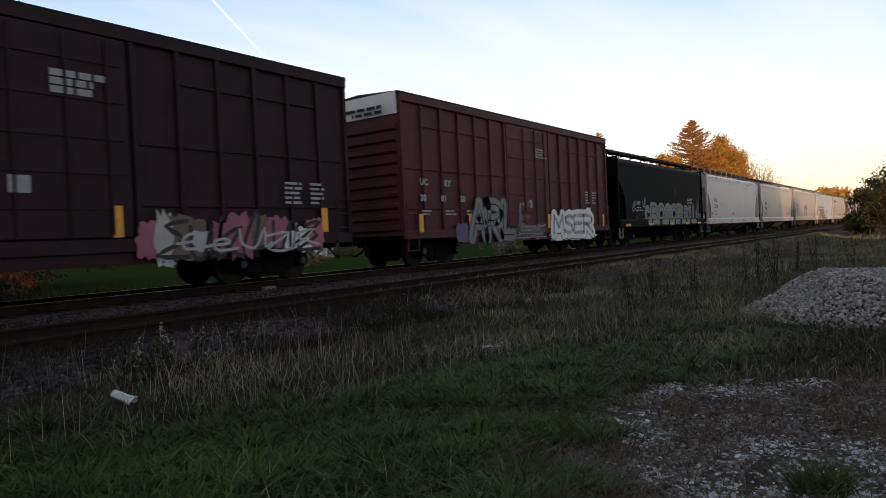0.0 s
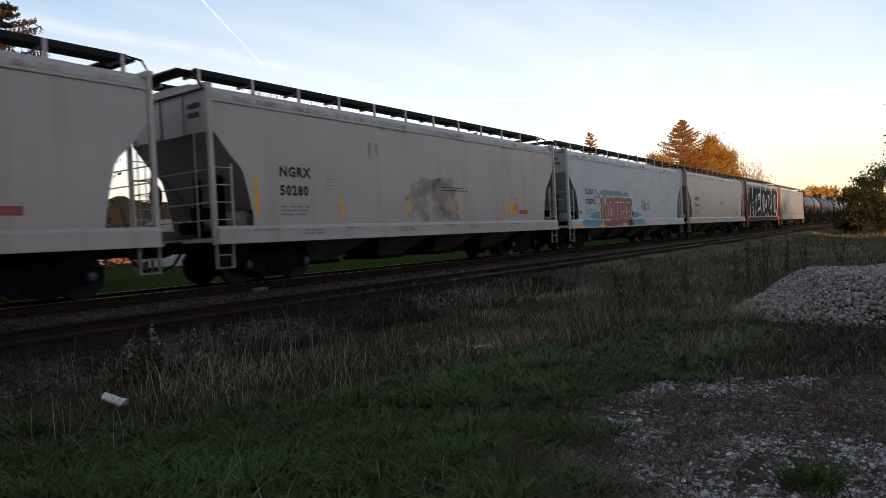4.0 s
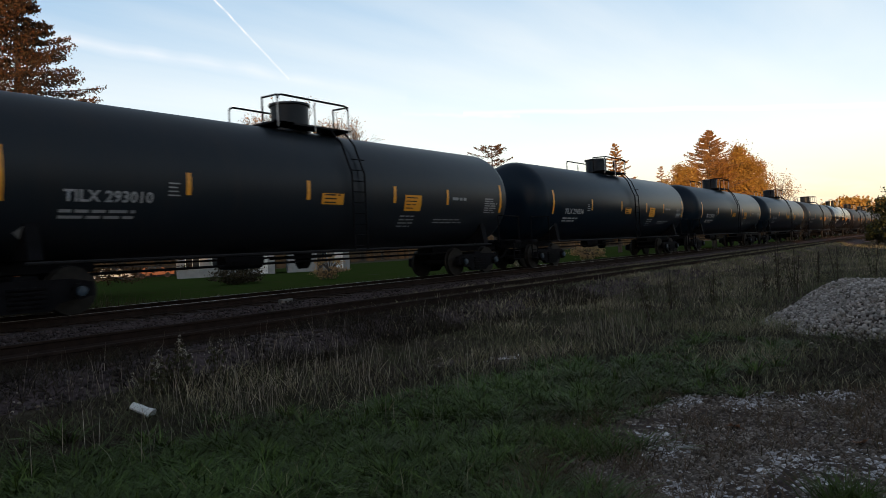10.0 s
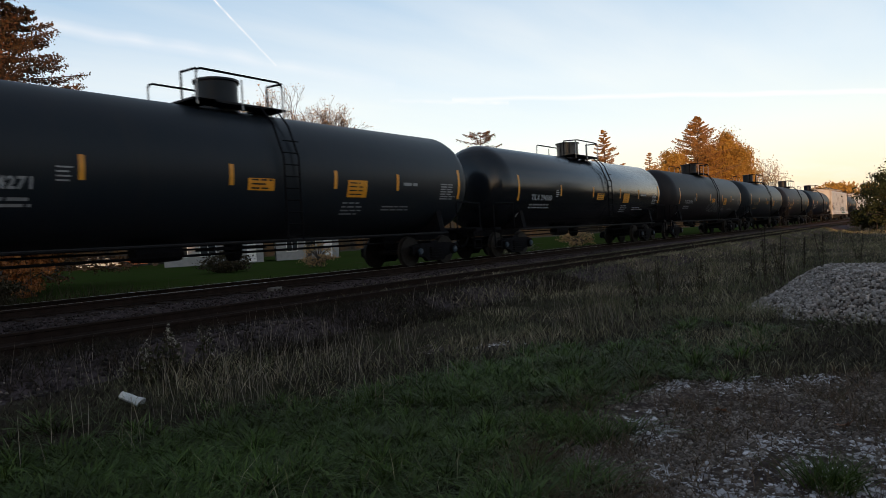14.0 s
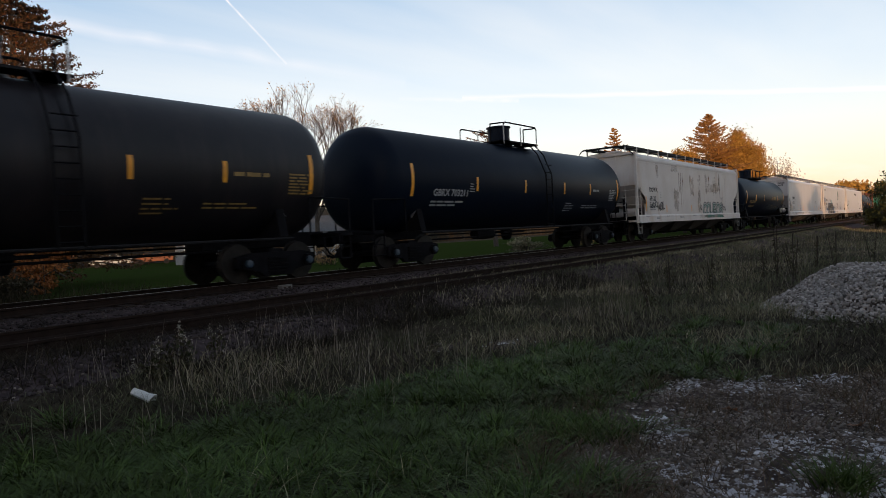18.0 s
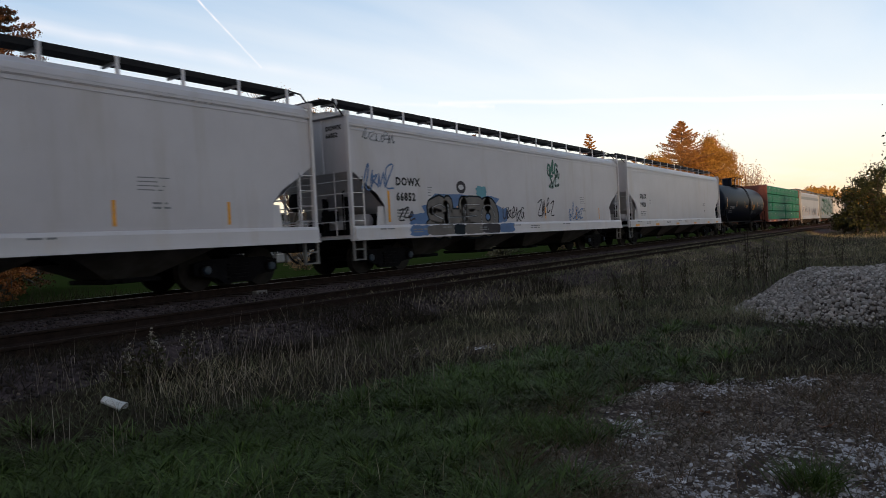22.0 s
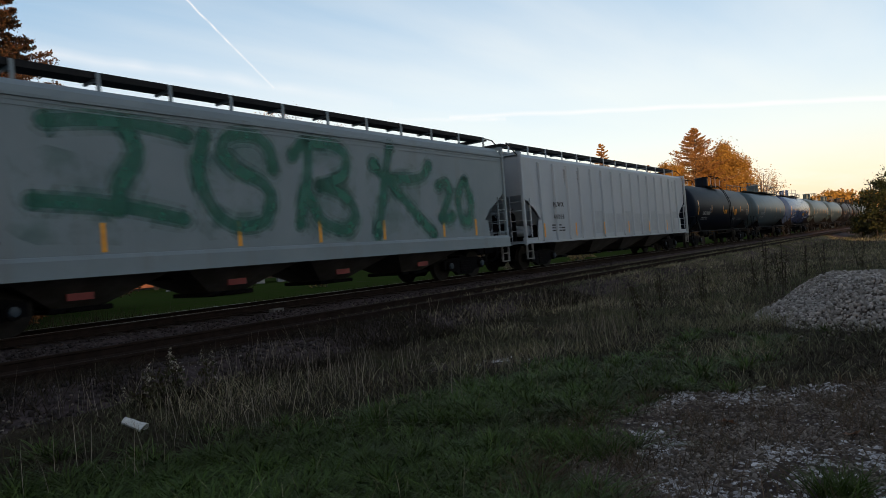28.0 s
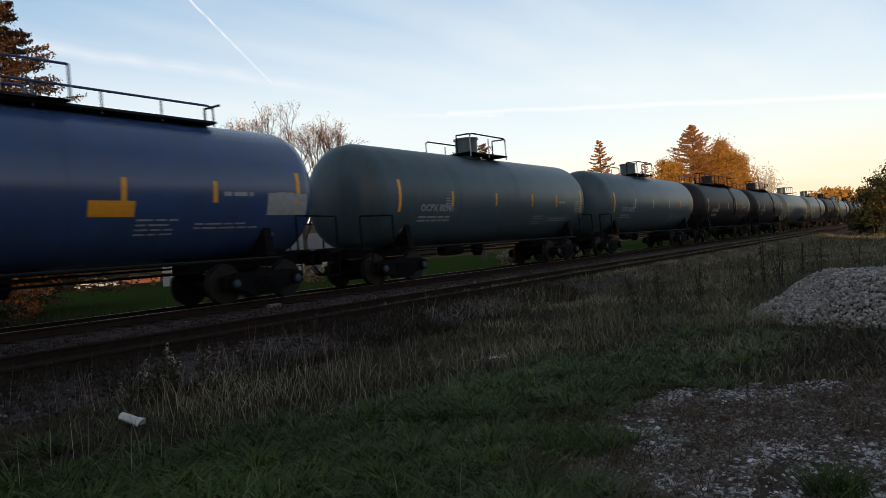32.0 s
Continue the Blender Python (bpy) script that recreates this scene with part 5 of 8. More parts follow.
def conifer(x, y, hgt, width, mat, label, leaf=0.16, n=9000, seed=1, bare=0.12, shape=0.9, boughs=180, sag=0.45, thick=0.035):
    """A trunk with whorls of single boughs that droop and lift at their tips, sky showing between them."""
    r = np.random.RandomState(seed)
    t = thing("conifer_tree", label, "tree", "trees beyond the railway", pose(x, y, -0.05))
    part("trunk", Geo().lathe_z([(0, hgt * 0.022), (hgt * 0.4, hgt * 0.015), (hgt * 0.8, hgt * 0.007), (hgt, 0.01)], 0, 0, 8), BARK, t, "", 40)
    limbs, lv, per = Geo(), [], n // boughs
    for q in range(boughs):
        f = bare + (1 - bare) * ((q + r.uniform(0, 1)) / boughs) ** 1.25
        ln = width / 2 * max(0.0, 1 - f) ** shape * r.uniform(0.62, 1.18) + 0.02 * hgt * r.uniform(0.6, 1.2)
        a, z0, sl = q * 2.4 + r.normal(0, 0.3), hgt * f, 0.32 - sag * (1 - f) + r.normal(0, 0.06)
        u = r.uniform(0.1, 1.0, per) ** 0.75
        k = np.clip(np.round(u * 9) / 9 + r.normal(0, 0.035, per), 0.06, 1.03)
        fat = (thick * hgt) * (0.35 + 1.1 * np.sin(np.clip(k, 0, 1) * 2.6)) * np.clip(ln / (0.14 * hgt), 0.35, 1.0)
        side = r.normal(0, 0.75, per) * fat + np.sign(r.normal(0, 1, per)) * 0.10 * ln * (1 - k)
        rise = sl * ln * k - 0.30 * ln * k ** 2 + 0.26 * ln * k ** 3
        cz = z0 + rise - np.abs(r.normal(0, 0.42, per)) * fat + 0.12 * fat
        lv.append(np.stack([np.cos(a) * ln * k - np.sin(a) * side, np.sin(a) * ln * k + np.cos(a) * side, np.minimum(cz, hgt)], -1))
        limbs.path([(math.cos(a) * ln * kk, math.sin(a) * ln * kk, z0 + sl * ln * kk - 0.30 * ln * kk ** 2 + 0.26 * ln * kk ** 3) for kk in (0, 0.5, 0.95)], 0.008 + 0.006 * ln, 4)
    c = np.concatenate(lv)
    part("branchwork", limbs, BARK, t)["kind"] = "stuff"
    cr = stuff_mesh("crown", leaf_quads(c, leaf, len(c)), QUAD, mat, "", "")
    cr.parent = t
    cr["kind"] = "stuff"
    return t


def broadleaf(x, y, hgt, width, mat, label, leaf=0.2, n=9000, seed=1, low=0.2, clumps=70, name="broadleaf_tree", stems=1):
    r = np.random.RandomState(seed)
    t = thing(name, label, "tree" if name != "bush" else "bush", "trees beyond the railway" if name != "bush" else "", pose(x, y, -0.05))
    for q in range(stems):
        ox, oy = (0, 0) if stems == 1 else (r.normal(0, width * 0.14), r.normal(0, width * 0.14))
        part("trunk", Geo().lathe_z([(0, hgt * 0.025 / stems ** 0.5), (hgt * 0.35, hgt * 0.018 / stems ** 0.5), (hgt * 0.75, hgt * 0.006)], ox, oy, 8), BARK, t, "", 40)
    limbs, cs = Geo(), []
    for q in range(clumps):
        v = r.normal(0, 1, 3)
        v /= np.linalg.norm(v)
        k = r.uniform(0.35, 1.0) ** 0.6
        zc = hgt * (low + (1 - low) * (0.5 + 0.46 * v[2] * k))
        shape = 1.0 - 0.35 * max(0, v[2]) ** 2
        px, py = v[0] * k * width / 2 * shape, v[1] * k * width / 2 * shape
        limbs.path([(0, 0, max(0.2, zc * 0.45)), (px * 0.45, py * 0.45, zc * 0.78), (px, py, zc)], 0.02 + 0.004 * hgt * (1 - k), 4)
        m = int(n / clumps)
        cs.append(np.array([px, py, zc]) + r.normal(0, 1, (m, 3)) * np.array([width * 0.058, width * 0.058, hgt * (1 - low) * 0.045]) * r.uniform(0.7, 1.4))
    part("branchwork", limbs, BARK, t)["kind"] = "stuff"
    c = np.concatenate(cs)
    c[:, 2] = np.maximum(c[:, 2], 0.1)
    cr = stuff_mesh("crown", leaf_quads(c, leaf, len(c)), QUAD, mat, "", "")
    cr.parent = t
    cr["kind"] = "stuff"
    return t


def bare_tree(x, y, hgt, width, label, seed, leaves=500):
    r = random.Random(seed)
    t = thing("bare_tree", label, "tree", "trees beyond the railway", pose(x, y, -0.05))
    trunk, limbs, twigs, tips = Geo(), Geo(), Geo(), []
    trunk.lathe_z([(0, hgt * 0.018), (hgt * 0.3, hgt * 0.013), (hgt * 0.4, hgt * 0.01)], 0, 0, 8)

    def grow(p, d, ln, rad, depth):
        q = p + d * ln
        (limbs if depth > 3 else twigs).rod(p, q, rad, 4 if depth > 3 else 3)
        if depth == 0:
            tips.append(q)
            return
        for _ in range(3):
            nd = (d + Vector((r.uniform(-1, 1), r.uniform(-1, 1), r.uniform(-0.25, 0.9))) * 0.62).normalized()
            grow(q, nd, ln * r.uniform(0.6, 0.82), rad * 0.6, depth - 1)

    for k in range(7):
        a = 6.28 * k / 7
        grow(Vector((0, 0, hgt * r.uniform(0.22, 0.4))), Vector((math.cos(a) * width / hgt * 0.9, math.sin(a) * width / hgt * 0.9, 1)).normalized(), hgt * 0.245, hgt * 0.007, 5)
    part("trunk", trunk, BARK, t, "", 40)
    part("branchwork", limbs, BARK, t)["kind"] = "stuff"
    part("twig_spray", twigs, BARK, t)["kind"] = "stuff"
    c = np.array([tuple(r.choice(tips)) for _ in range(leaves)]) + RS.normal(0, 0.12, (leaves, 3))
    h = stuff_mesh("last_leaves", leaf_quads(c, 0.07, leaves), QUAD, PALE_GOLD, "", "")
    h.parent = t
    h["kind"] = "stuff"


conifer(13.4, 35.6, 16.2, 14.5, NEEDLE, "tall dark spruce with drooping boughs catching low sun", 0.07, 80000, 3, 0.12, 0.85, 230, 0.50, 0.017)
broadleaf(11.6, 33.0, 6.2, 6.5, RUST_LEAF, "rust brown leafy tree below the spruce", 0.10, 16000, 44, 0.0, 90)
broadleaf(7.6, 37.5, 8.2, 6.5, RUST_LEAF, "rust orange autumn tree beside the spruce", 0.16, 7000, 14, 0.05)
bare_tree(36.9, 41.0, 12.9, 9.5, "nearly bare tree with few pale leaves", 5, 2600)
bare_tree(3.5, 42.0, 14.5, 10, "bare twiggy tree beside the tall spruce", 8, 250)
conifer(62.9, 40.8, 13.0, 9.0, NEEDLE, "dark flat topped conifer behind the train", 0.09, 9000, 6, 0.3, 0.32, 80, 0.3, 0.015)
conifer(87.6, 36.7, 15.0, 11.5, NEEDLE_RUST, "rust brown conifer lit by low sun", 0.10, 18000, 7, 0.12, 0.95, 130, 0.15, 0.014)
conifer(101.2, 28.0, 17.0, 19.0, NEEDLE_RUST, "large rust orange conifer lit by low sun", 0.11, 42000, 9, 0.1, 0.9, 230, 0.05, 0.015)
conifer(97.5, 34.0, 12.3, 5.5, NEEDLE_RUST, "slim brown conifer beside a larger one", 0.10, 6000, 10, 0.12, 0.9, 90, 0.2, 0.016)
broadleaf(99.0, 31.4, 12.4, 7.5, GOLD, "golden autumn tree beside a conifer", 0.15, 26000, 25, 0.1, 90)
broadleaf(105.5, 25.4, 14.8, 9.0, GOLD, "golden orange autumn tree in low sun", 0.15, 46000, 11, 0.08, 110)
broadleaf(110.5, 21.3, 11.8, 7.0, PALE_GOLD, "thin pale autumn tree losing its leaves", 0.11, 2600, 12, 0.25)
broadleaf(228, 25, 11.8, 16, GOLD, "distant golden autumn tree over the train", 0.5, 5000, 13, 0.1)
broadleaf(236, 15, 10.5, 14, GOLD, "distant golden tree by the railway", 0.5, 4000, 16, 0.1)
broadleaf(69, 2.9, 6.0, 6.0, BUSH_GREEN, "dark green bush at the lineside, leaves toned down for shade", 0.11, 10000, 17, 0.0, 110, "bush", 5)
broadleaf(47, -1.6, 10.5, 5.5, BUSH_GREEN, "dark green leafy bush by the railway, toned down for shade", 0.10, 9000, 18, 0.0, 80, "bush", 4)
broadleaf(73, 5.2, 2.6, 3.0, BUSH_GREEN, "low bush beside the siding, leaves toned down for shade", 0.10, 4000, 28, 0.0, 60, "bush", 4)
broadleaf(7.0, 26.5, 1.9, 2.4, RUST_LEAF, "rust orange bush on the far verge", 0.07, 2500, 19, 0.0, 50, "bush", 4)
broadleaf(11.5, 30.0, 1.7, 2.2, RUST_LEAF, "small rust orange bush in the field", 0.07, 2000, 20, 0.0, 40, "bush", 3)
broadleaf(30.5, 33.0, 1.8, 2.4, PALE_GOLD, "pale scrub bush in the far grass", 0.06, 1600, 23, 0.0, 40, "bush", 3)
broadleaf(41, 24.0, 1.3, 2.6, GRASS_DRY, "low grey green bush beyond the track", 0.07, 1800, 24, 0.0, 40, "bush", 3)
broadleaf(55, 26.0, 1.6, 3.2, PALE_GOLD, "yellow autumn bush beyond the track", 0.07, 2000, 34, 0.0, 40, "bush", 3)

for q, (x, y, hh, w) in enumerate(((26.5, 37.5, 1.5, 3.6), (9.2, 27.2, 1.2, 2.6))):
    broadleaf(x, y, hh, w, SCRUB, "brown leafless scrub beyond the railway", 0.07, 3600, 140 + q, 0.0, 70, "bush", 5)

# far woods all round, and the woods behind the camera that keep the low sun off the near ground
WOODS = material("far_autumn_woods", (0.011, 0.011, 0.006), (0.0225, 0.015, 0.007), 0.95, 0, 0.12, 1.0, bscale=1.2)


def woods(name, pts, hmin, hmax, seed, label):
    """A belt of trees with a ragged top, along pts."""
    r, g, ring = random.Random(seed), Geo(), []
    for (x0, y0), (x1, y1) in zip(pts, pts[1:]):
        ln = math.hypot(x1 - x0, y1 - y0)
        n = max(2, int(ln / 1.3))
        for q in range(n):
            u = q / n
            hh = hmin + (hmax - hmin) * (0.5 + 0.5 * noise.noise((ln * u * 0.07, seed, 0.3))) * r.choice((0.62, 0.8, 0.9, 1.0, 1.12)) * r.uniform(0.9, 1.1)
            w = r.uniform(1.5, 3.0)
            px, py = x0 + (x1 - x0) * u, y0 + (y1 - y0) * u
            nx, ny = -(y1 - y0) / ln, (x1 - x0) / ln
            ring.append([(px - nx * w, py - ny * w, -0.3), (px - nx * w * 0.9, py - ny * w * 0.9, hh * 0.6), (px, py, hh), (px + nx * w * 0.9, py + ny * w * 0.9, hh * 0.6), (px + nx * w, py + ny * w, -0.3)])
    g.loft(ring, False, False)
    return tagged(part(name, g, WOODS, None), label, "woods", "", "structure")


woods("backdrop", [(-260, 120), (-120, 200), (60, 210), (240, 170), (420, 120), (520, 40)], 3.5, 6.0, 3, "low belt of autumn woods in the distance")
woods("backdrop", [(-60, 95), (-10, 84), (30, 82), (62, 88), (100, 104), (160, 112), (240, 110), (330, 92), (430, 52)], 7.0, 10.5, 6, "belt of trees behind the houses")
woods("backdrop", [(-230, -42), (-150, -40), (-60, -34), (-20, -31), (-2, -30)], 15.0, 17.5, 4, "belt of tall trees behind the open ground")
woods("backdrop", [(60, -60), (160, -70), (300, -50), (480, -30)], 6, 9, 5, "low belt of woods along the lineside")

# ---- houses and cars beyond the field ----
# white siding greyed: the shade on the far houses is put into its colour
SIDING = material("shade_greyed_white_siding", (0.26, 0.265, 0.27), (0.21, 0.215, 0.22), 0.7, 0, 3, 0.1)
ROOF = material("grey_shingle_roof", (0.11, 0.11, 0.115), (0.07, 0.07, 0.072), 0.9, 0, 6, 0.4)
GLASS = material("dark_window_glass", (0.02, 0.025, 0.03), (0.03, 0.035, 0.04), 0.12, 0, 2, 0.0)
TRIM = material("white_window_trim", (0.7, 0.7, 0.7), None, 0.5, 0, 5, 0.02)


def house(x, y, rz, w, d, hgt, label, wins):
    hs = thing("house", label, "house", "houses beyond the field", pose(x, y, 0, 0, 0, rz))
    part("wall", Geo().box(-w / 2, w / 2, -d / 2, d / 2, 0, hgt), SIDING, hs)
    rf = hgt + d * 0.28
    part("roof", Geo().loft([[(sx, -d / 2 - 0.4, hgt - 0.1), (sx, 0, rf), (sx, d / 2 + 0.4, hgt - 0.1), (sx, d / 2 + 0.4, hgt + 0.08), (sx, 0, rf + 0.2), (sx, -d / 2 - 0.4, hgt + 0.08)] for sx in (-w / 2 - 0.4, w / 2 + 0.4)]), ROOF, hs)
    for wx, wz, ww, wh in wins:
        wd = part("window", Geo().box(wx - ww / 2, wx + ww / 2, -d / 2 - 0.05, -d / 2 - 0.005, wz, wz + wh), TRIM, hs)
        part("pane", Geo().box(wx - ww / 2 + 0.08, wx - 0.03, -d / 2 - 0.062, -d / 2 - 0.05, wz + 0.08, wz + wh - 0.08), GLASS, wd)
        part("pane", Geo().box(wx + 0.03, wx + ww / 2 - 0.08, -d / 2 - 0.062, -d / 2 - 0.05, wz + 0.08, wz + wh - 0.08), GLASS, wd)
    part("door", Geo().box(w / 2 - 1.6, w / 2 - 0.7, -d / 2 - 0.06, -d / 2 - 0.004, 0.1, 2.15, 0.01), TRIM, hs)


house(42.5, 61.5, -38, 9.5, 7, 2.7, "white bungalow with dark windows across the field", ((-3.2, 0.9, 1.4, 1.2), (-0.6, 0.9, 1.6, 1.2), (1.6, 0.9, 1.0, 1.2)))
house(50.0, 56.0, -38, 6.5, 6, 2.6, "small white house with grey shingle roof", ((-1.6, 0.9, 1.2, 1.1), (0.3, 0.9, 1.2, 1.1)))
TYRE = material("black_tyre_rubber", (0.015, 0.015, 0.015), None, 0.8, 0, 9, 0.1)


def parked_car(x, y, rz, mat, label):
    c = thing("parked_car", label, "car", "cars parked beyond the field", pose(x, y, 0.0, 0, 0, rz))
    side = [(-2.15, 0.35), (-2.2, 0.75), (-1.5, 0.92), (-0.9, 1.38), (0.6, 1.42), (1.35, 0.98), (2.1, 0.85), (2.2, 0.4)]
    part("body", Geo().loft([[(a, yy * (0.86 if b > 1.1 else 1), b) for a, b in side] for yy in (-0.85, 0.85)]), mat, c, "", 35)
    part("side_window", Geo().loft([[(-1.15, yy, 0.98), (-0.8, yy * 0.95, 1.3), (0.5, yy * 0.95, 1.33), (1.0, yy, 0.99)] for yy in (-0.84, -0.80)]), GLASS, c)
    for sx in (-1.35, 1.35):
        for sy in (-0.82, 0.82):
            wh = part("wheel", Geo().lathe_y([(sy - 0.1, 0.3), (sy + 0.1, 0.3)], sx, 0.3, 16), TYRE, c, "", 40)
            part("rim", Geo().lathe_y([(sy * 1.13 - 0.01, 0.18), (sy * 1.13 + 0.01, 0.16)], sx, 0.3, 12), GALV, wh)


parked_car(41.6, 74.7, -30, material("orange_car_paint", (0.24, 0.08, 0.03), None, 0.35, 0, 2, 0.0), "orange car parked on the far grass")
parked_car(37.1, 75.7, -32, material("silver_car_paint", (0.45, 0.45, 0.46), None, 0.35, 0.3, 2, 0.0), "silver car parked beside an orange one")

# ---- vapour trails far up ----
TRAIL = bpy.data.materials.new("vapour_trail")
TRAIL.use_nodes = True
tn = TRAIL.node_tree
tn.nodes.clear()
te, tt, tm, to = tn.nodes.new("ShaderNodeEmission"), tn.nodes.new("ShaderNodeBsdfTransparent"), tn.nodes.new("ShaderNodeMixShader"), tn.nodes.new("ShaderNodeOutputMaterial")
te.inputs["Color"].default_value, te.inputs["Strength"].default_value = (1.0, 0.98, 0.95, 1), 1.12
ta = tn.nodes.new("ShaderNodeAttribute")
ta.attribute_name = "thick"
tn.links.new(ta.outputs["Fac"], tm.inputs[0])
tn.links.new(tt.outputs[0], tm.inputs[1])
tn.links.new(te.outputs[0], tm.inputs[2])
tn.links.new(tm.outputs[0], to.inputs["Surface"])


def trail(p, q, width, fade0, fade1, seed):
    """A thin cloud streak from p to q, soft at its edges; fade: how thick at each end."""
    p, q = Vector(p), Vector(q)
    up = (q - p).cross(p + q).normalized()
    vs, th, n = [], [], 40
    for i in range(n + 1):
        u = i / n
        c = p.lerp(q, u)
        wob = up * width * 0.5 * noise.noise((u * 9, seed, 0))
        base = (fade0 + (fade1 - fade0) * u) * (0.75 + 0.5 * noise.noise((u * 14, seed, 2)))
        for k, a in ((-1, 0), (-0.45, 0.55), (0, 1), (0.45, 0.55), (1, 0)):
            vs.append(c + wob + up * width * k)
            th.append(max(0.0, base * a))
    me = bpy.data.meshes.new("vapour_trail")
    me.from_pydata([tuple(v) for v in vs], [], [(5 * i + j, 5 * i + j + 1, 5 * i + j + 6, 5 * i + j + 5) for i in range(n) for j in range(4)])
    at = me.attributes.new("thick", "FLOAT", "POINT")
    at.data.foreach_set("value", th)
    me.materials.append(TRAIL)
    ob = new("vapour_trail", me)
    ob.visible_shadow = False
    return tagged(ob, "thin white vapour trail high in the evening sky", "vapour trail", "", "structure")


for row in TRAILS:
    trail(*row)


# ---- boxcars and the lumber car ----
def boxcar(i, L, paint, label, H=5.22):
    car = thing("box_car", label, "boxcar", "cars of the freight train")
    h, k = L / 2, round(L, 2)
    part("box_body", lambda: Geo().box(-h, h, -1.52, 1.52, 0.98, H - 0.12), paint, car, "", None, ("bb", k))
    part("roof", lambda: Geo().loft([[(x, -1.6, H - 0.12), (x, -1.6, H - 0.02), (x, 0, H + 0.08), (x, 1.6, H - 0.02), (x, 1.6, H - 0.12)] for x in (-h - 0.03, h + 0.03)]), GALV, car, "", None, ("br", k))
    for sy in (-1, 1):
        part("side_sill", lambda: Geo().box(-h, h, sy * 1.56 - 0.05, sy * 1.56 + 0.05, 0.86, 1.12, 0.01).box(-h + 3, h - 3, sy * 1.5 - 0.05, sy * 1.5 + 0.05, 0.62, 0.88), paint, car, "", None, ("bs", sy, k))
        part("top_chord", lambda: Geo().box(-h, h, sy * 1.57 - 0.05, sy * 1.57 + 0.05, H - 0.30, H - 0.08, 0.01), paint, car, "", None, ("tc", sy, k))
        xs = [-h + 0.06 + (h - 1.75) * q / 6 for q in range(7)] + [1.75 + (h - 1.81) * q / 6 for q in range(7)]
        for x in xs:
            part("side_post", lambda: Geo().box(-0.05, 0.05, sy * 1.56 - 0.045, sy * 1.56 + 0.045, 1.1, H - 0.28, 0.012), paint, car, "", None, ("post", sy, H), pose(x, 0, 0))
        for z in (1.78, 2.98, 4.28):
            for s in (-1, 1):
                for q in range(6):
                    x0 = -h + 0.14 + (h - 1.75) * q / 6 if s < 0 else 1.83 + (h - 1.81) * q / 6
                    w = (h - 1.75) / 6 - 0.18
                    if q in (0, 5) and z > 4:
                        continue
                    part("panel_lip", lambda: Geo().box(0, w, sy * 1.54 - 0.035, sy * 1.54 + 0.035, -0.03, 0.03), paint, car, "", None, ("lip", sy, k), pose(x0, 0, z))
        door = part("plug_door", lambda: Geo().box(-1.6, 1.6, sy * 1.57 - 0.04, sy * 1.57 + 0.04, 1.15, H - 0.32, 0.015), paint, car, "", None, ("door", sy, H))
        for z in (1.7, 2.35, 3.0, 3.7, 4.4):
            part("door_rib", lambda: Geo().box(-1.5, 1.5, sy * 1.62 - 0.02, sy * 1.62 + 0.02, -0.03, 0.03), paint, door, "", None, ("drib", sy), pose(0, 0, z))
        for x in (-0.45, 0.45, 1.2):
            part("lock_bar", lambda: Geo().rod((0, sy * 1.65, 1.2), (0, sy * 1.65, H - 0.4), 0.028, 6), paint, door, "", 40, ("lock", sy, H), pose(x, 0, 0))
        for sx in (-1, 1):
            x = sx * (h - 0.32)
            g = Geo()
            g.rod((x - 0.25, sy * 1.66, 0.5), (x - 0.25, sy * 1.66, 2.0), 0.018, 5).rod((x + 0.25, sy * 1.66, 0.5), (x + 0.25, sy * 1.66, 2.0), 0.018, 5)
            for q in range(5):
                g.rod((x - 0.25, sy * 1.66, 0.52 + 0.36 * q), (x + 0.25, sy * 1.66, 0.52 + 0.36 * q), 0.016, 5)
            part("corner_ladder", g, paint, car, "", 40, ("bl", sx, sy, k))
    for sx in (-1, 1):
        for q in range(10):
            z = 1.2 + 0.33 * q
            part("end_rib", lambda: Geo().loft([[(sx * h, y, -0.11), (sx * (h + 0.09), y, -0.05), (sx * (h + 0.09), y, 0.05), (sx * h, y, 0.11)] for y in (-1.45, 1.45)]), paint, car, "", None, ("erib", sx, k), pose(0, 0, z))
        part("end_gable", lambda: Geo().box(min(sx * h, sx * (h + 0.05)), max(sx * h, sx * (h + 0.05)), -1.5, 1.5, 4.55, H - 0.03), WHITE_CAR, car, "white painted top of the end wall", None, ("gable", sx, k))
        part("end_platform", lambda: Geo().box(min(sx * h, sx * (h + 0.3)), max(sx * h, sx * (h + 0.3)), -1.3, 1.3, 0.86, 0.92), STEEL_DARK, car, "", None, ("bep", sx, k))
        truck(car, sx * (h - 2.3))
    part("centre_sill", lambda: Geo().box(-h, h, -0.32, 0.32, 0.66, 0.98), STEEL_DARK, car, "", None, ("bcs", k))
    coupler(car, h + 0.25)
    CARS.append((car, i))
    return car, flat_side(1 * -1.64), h


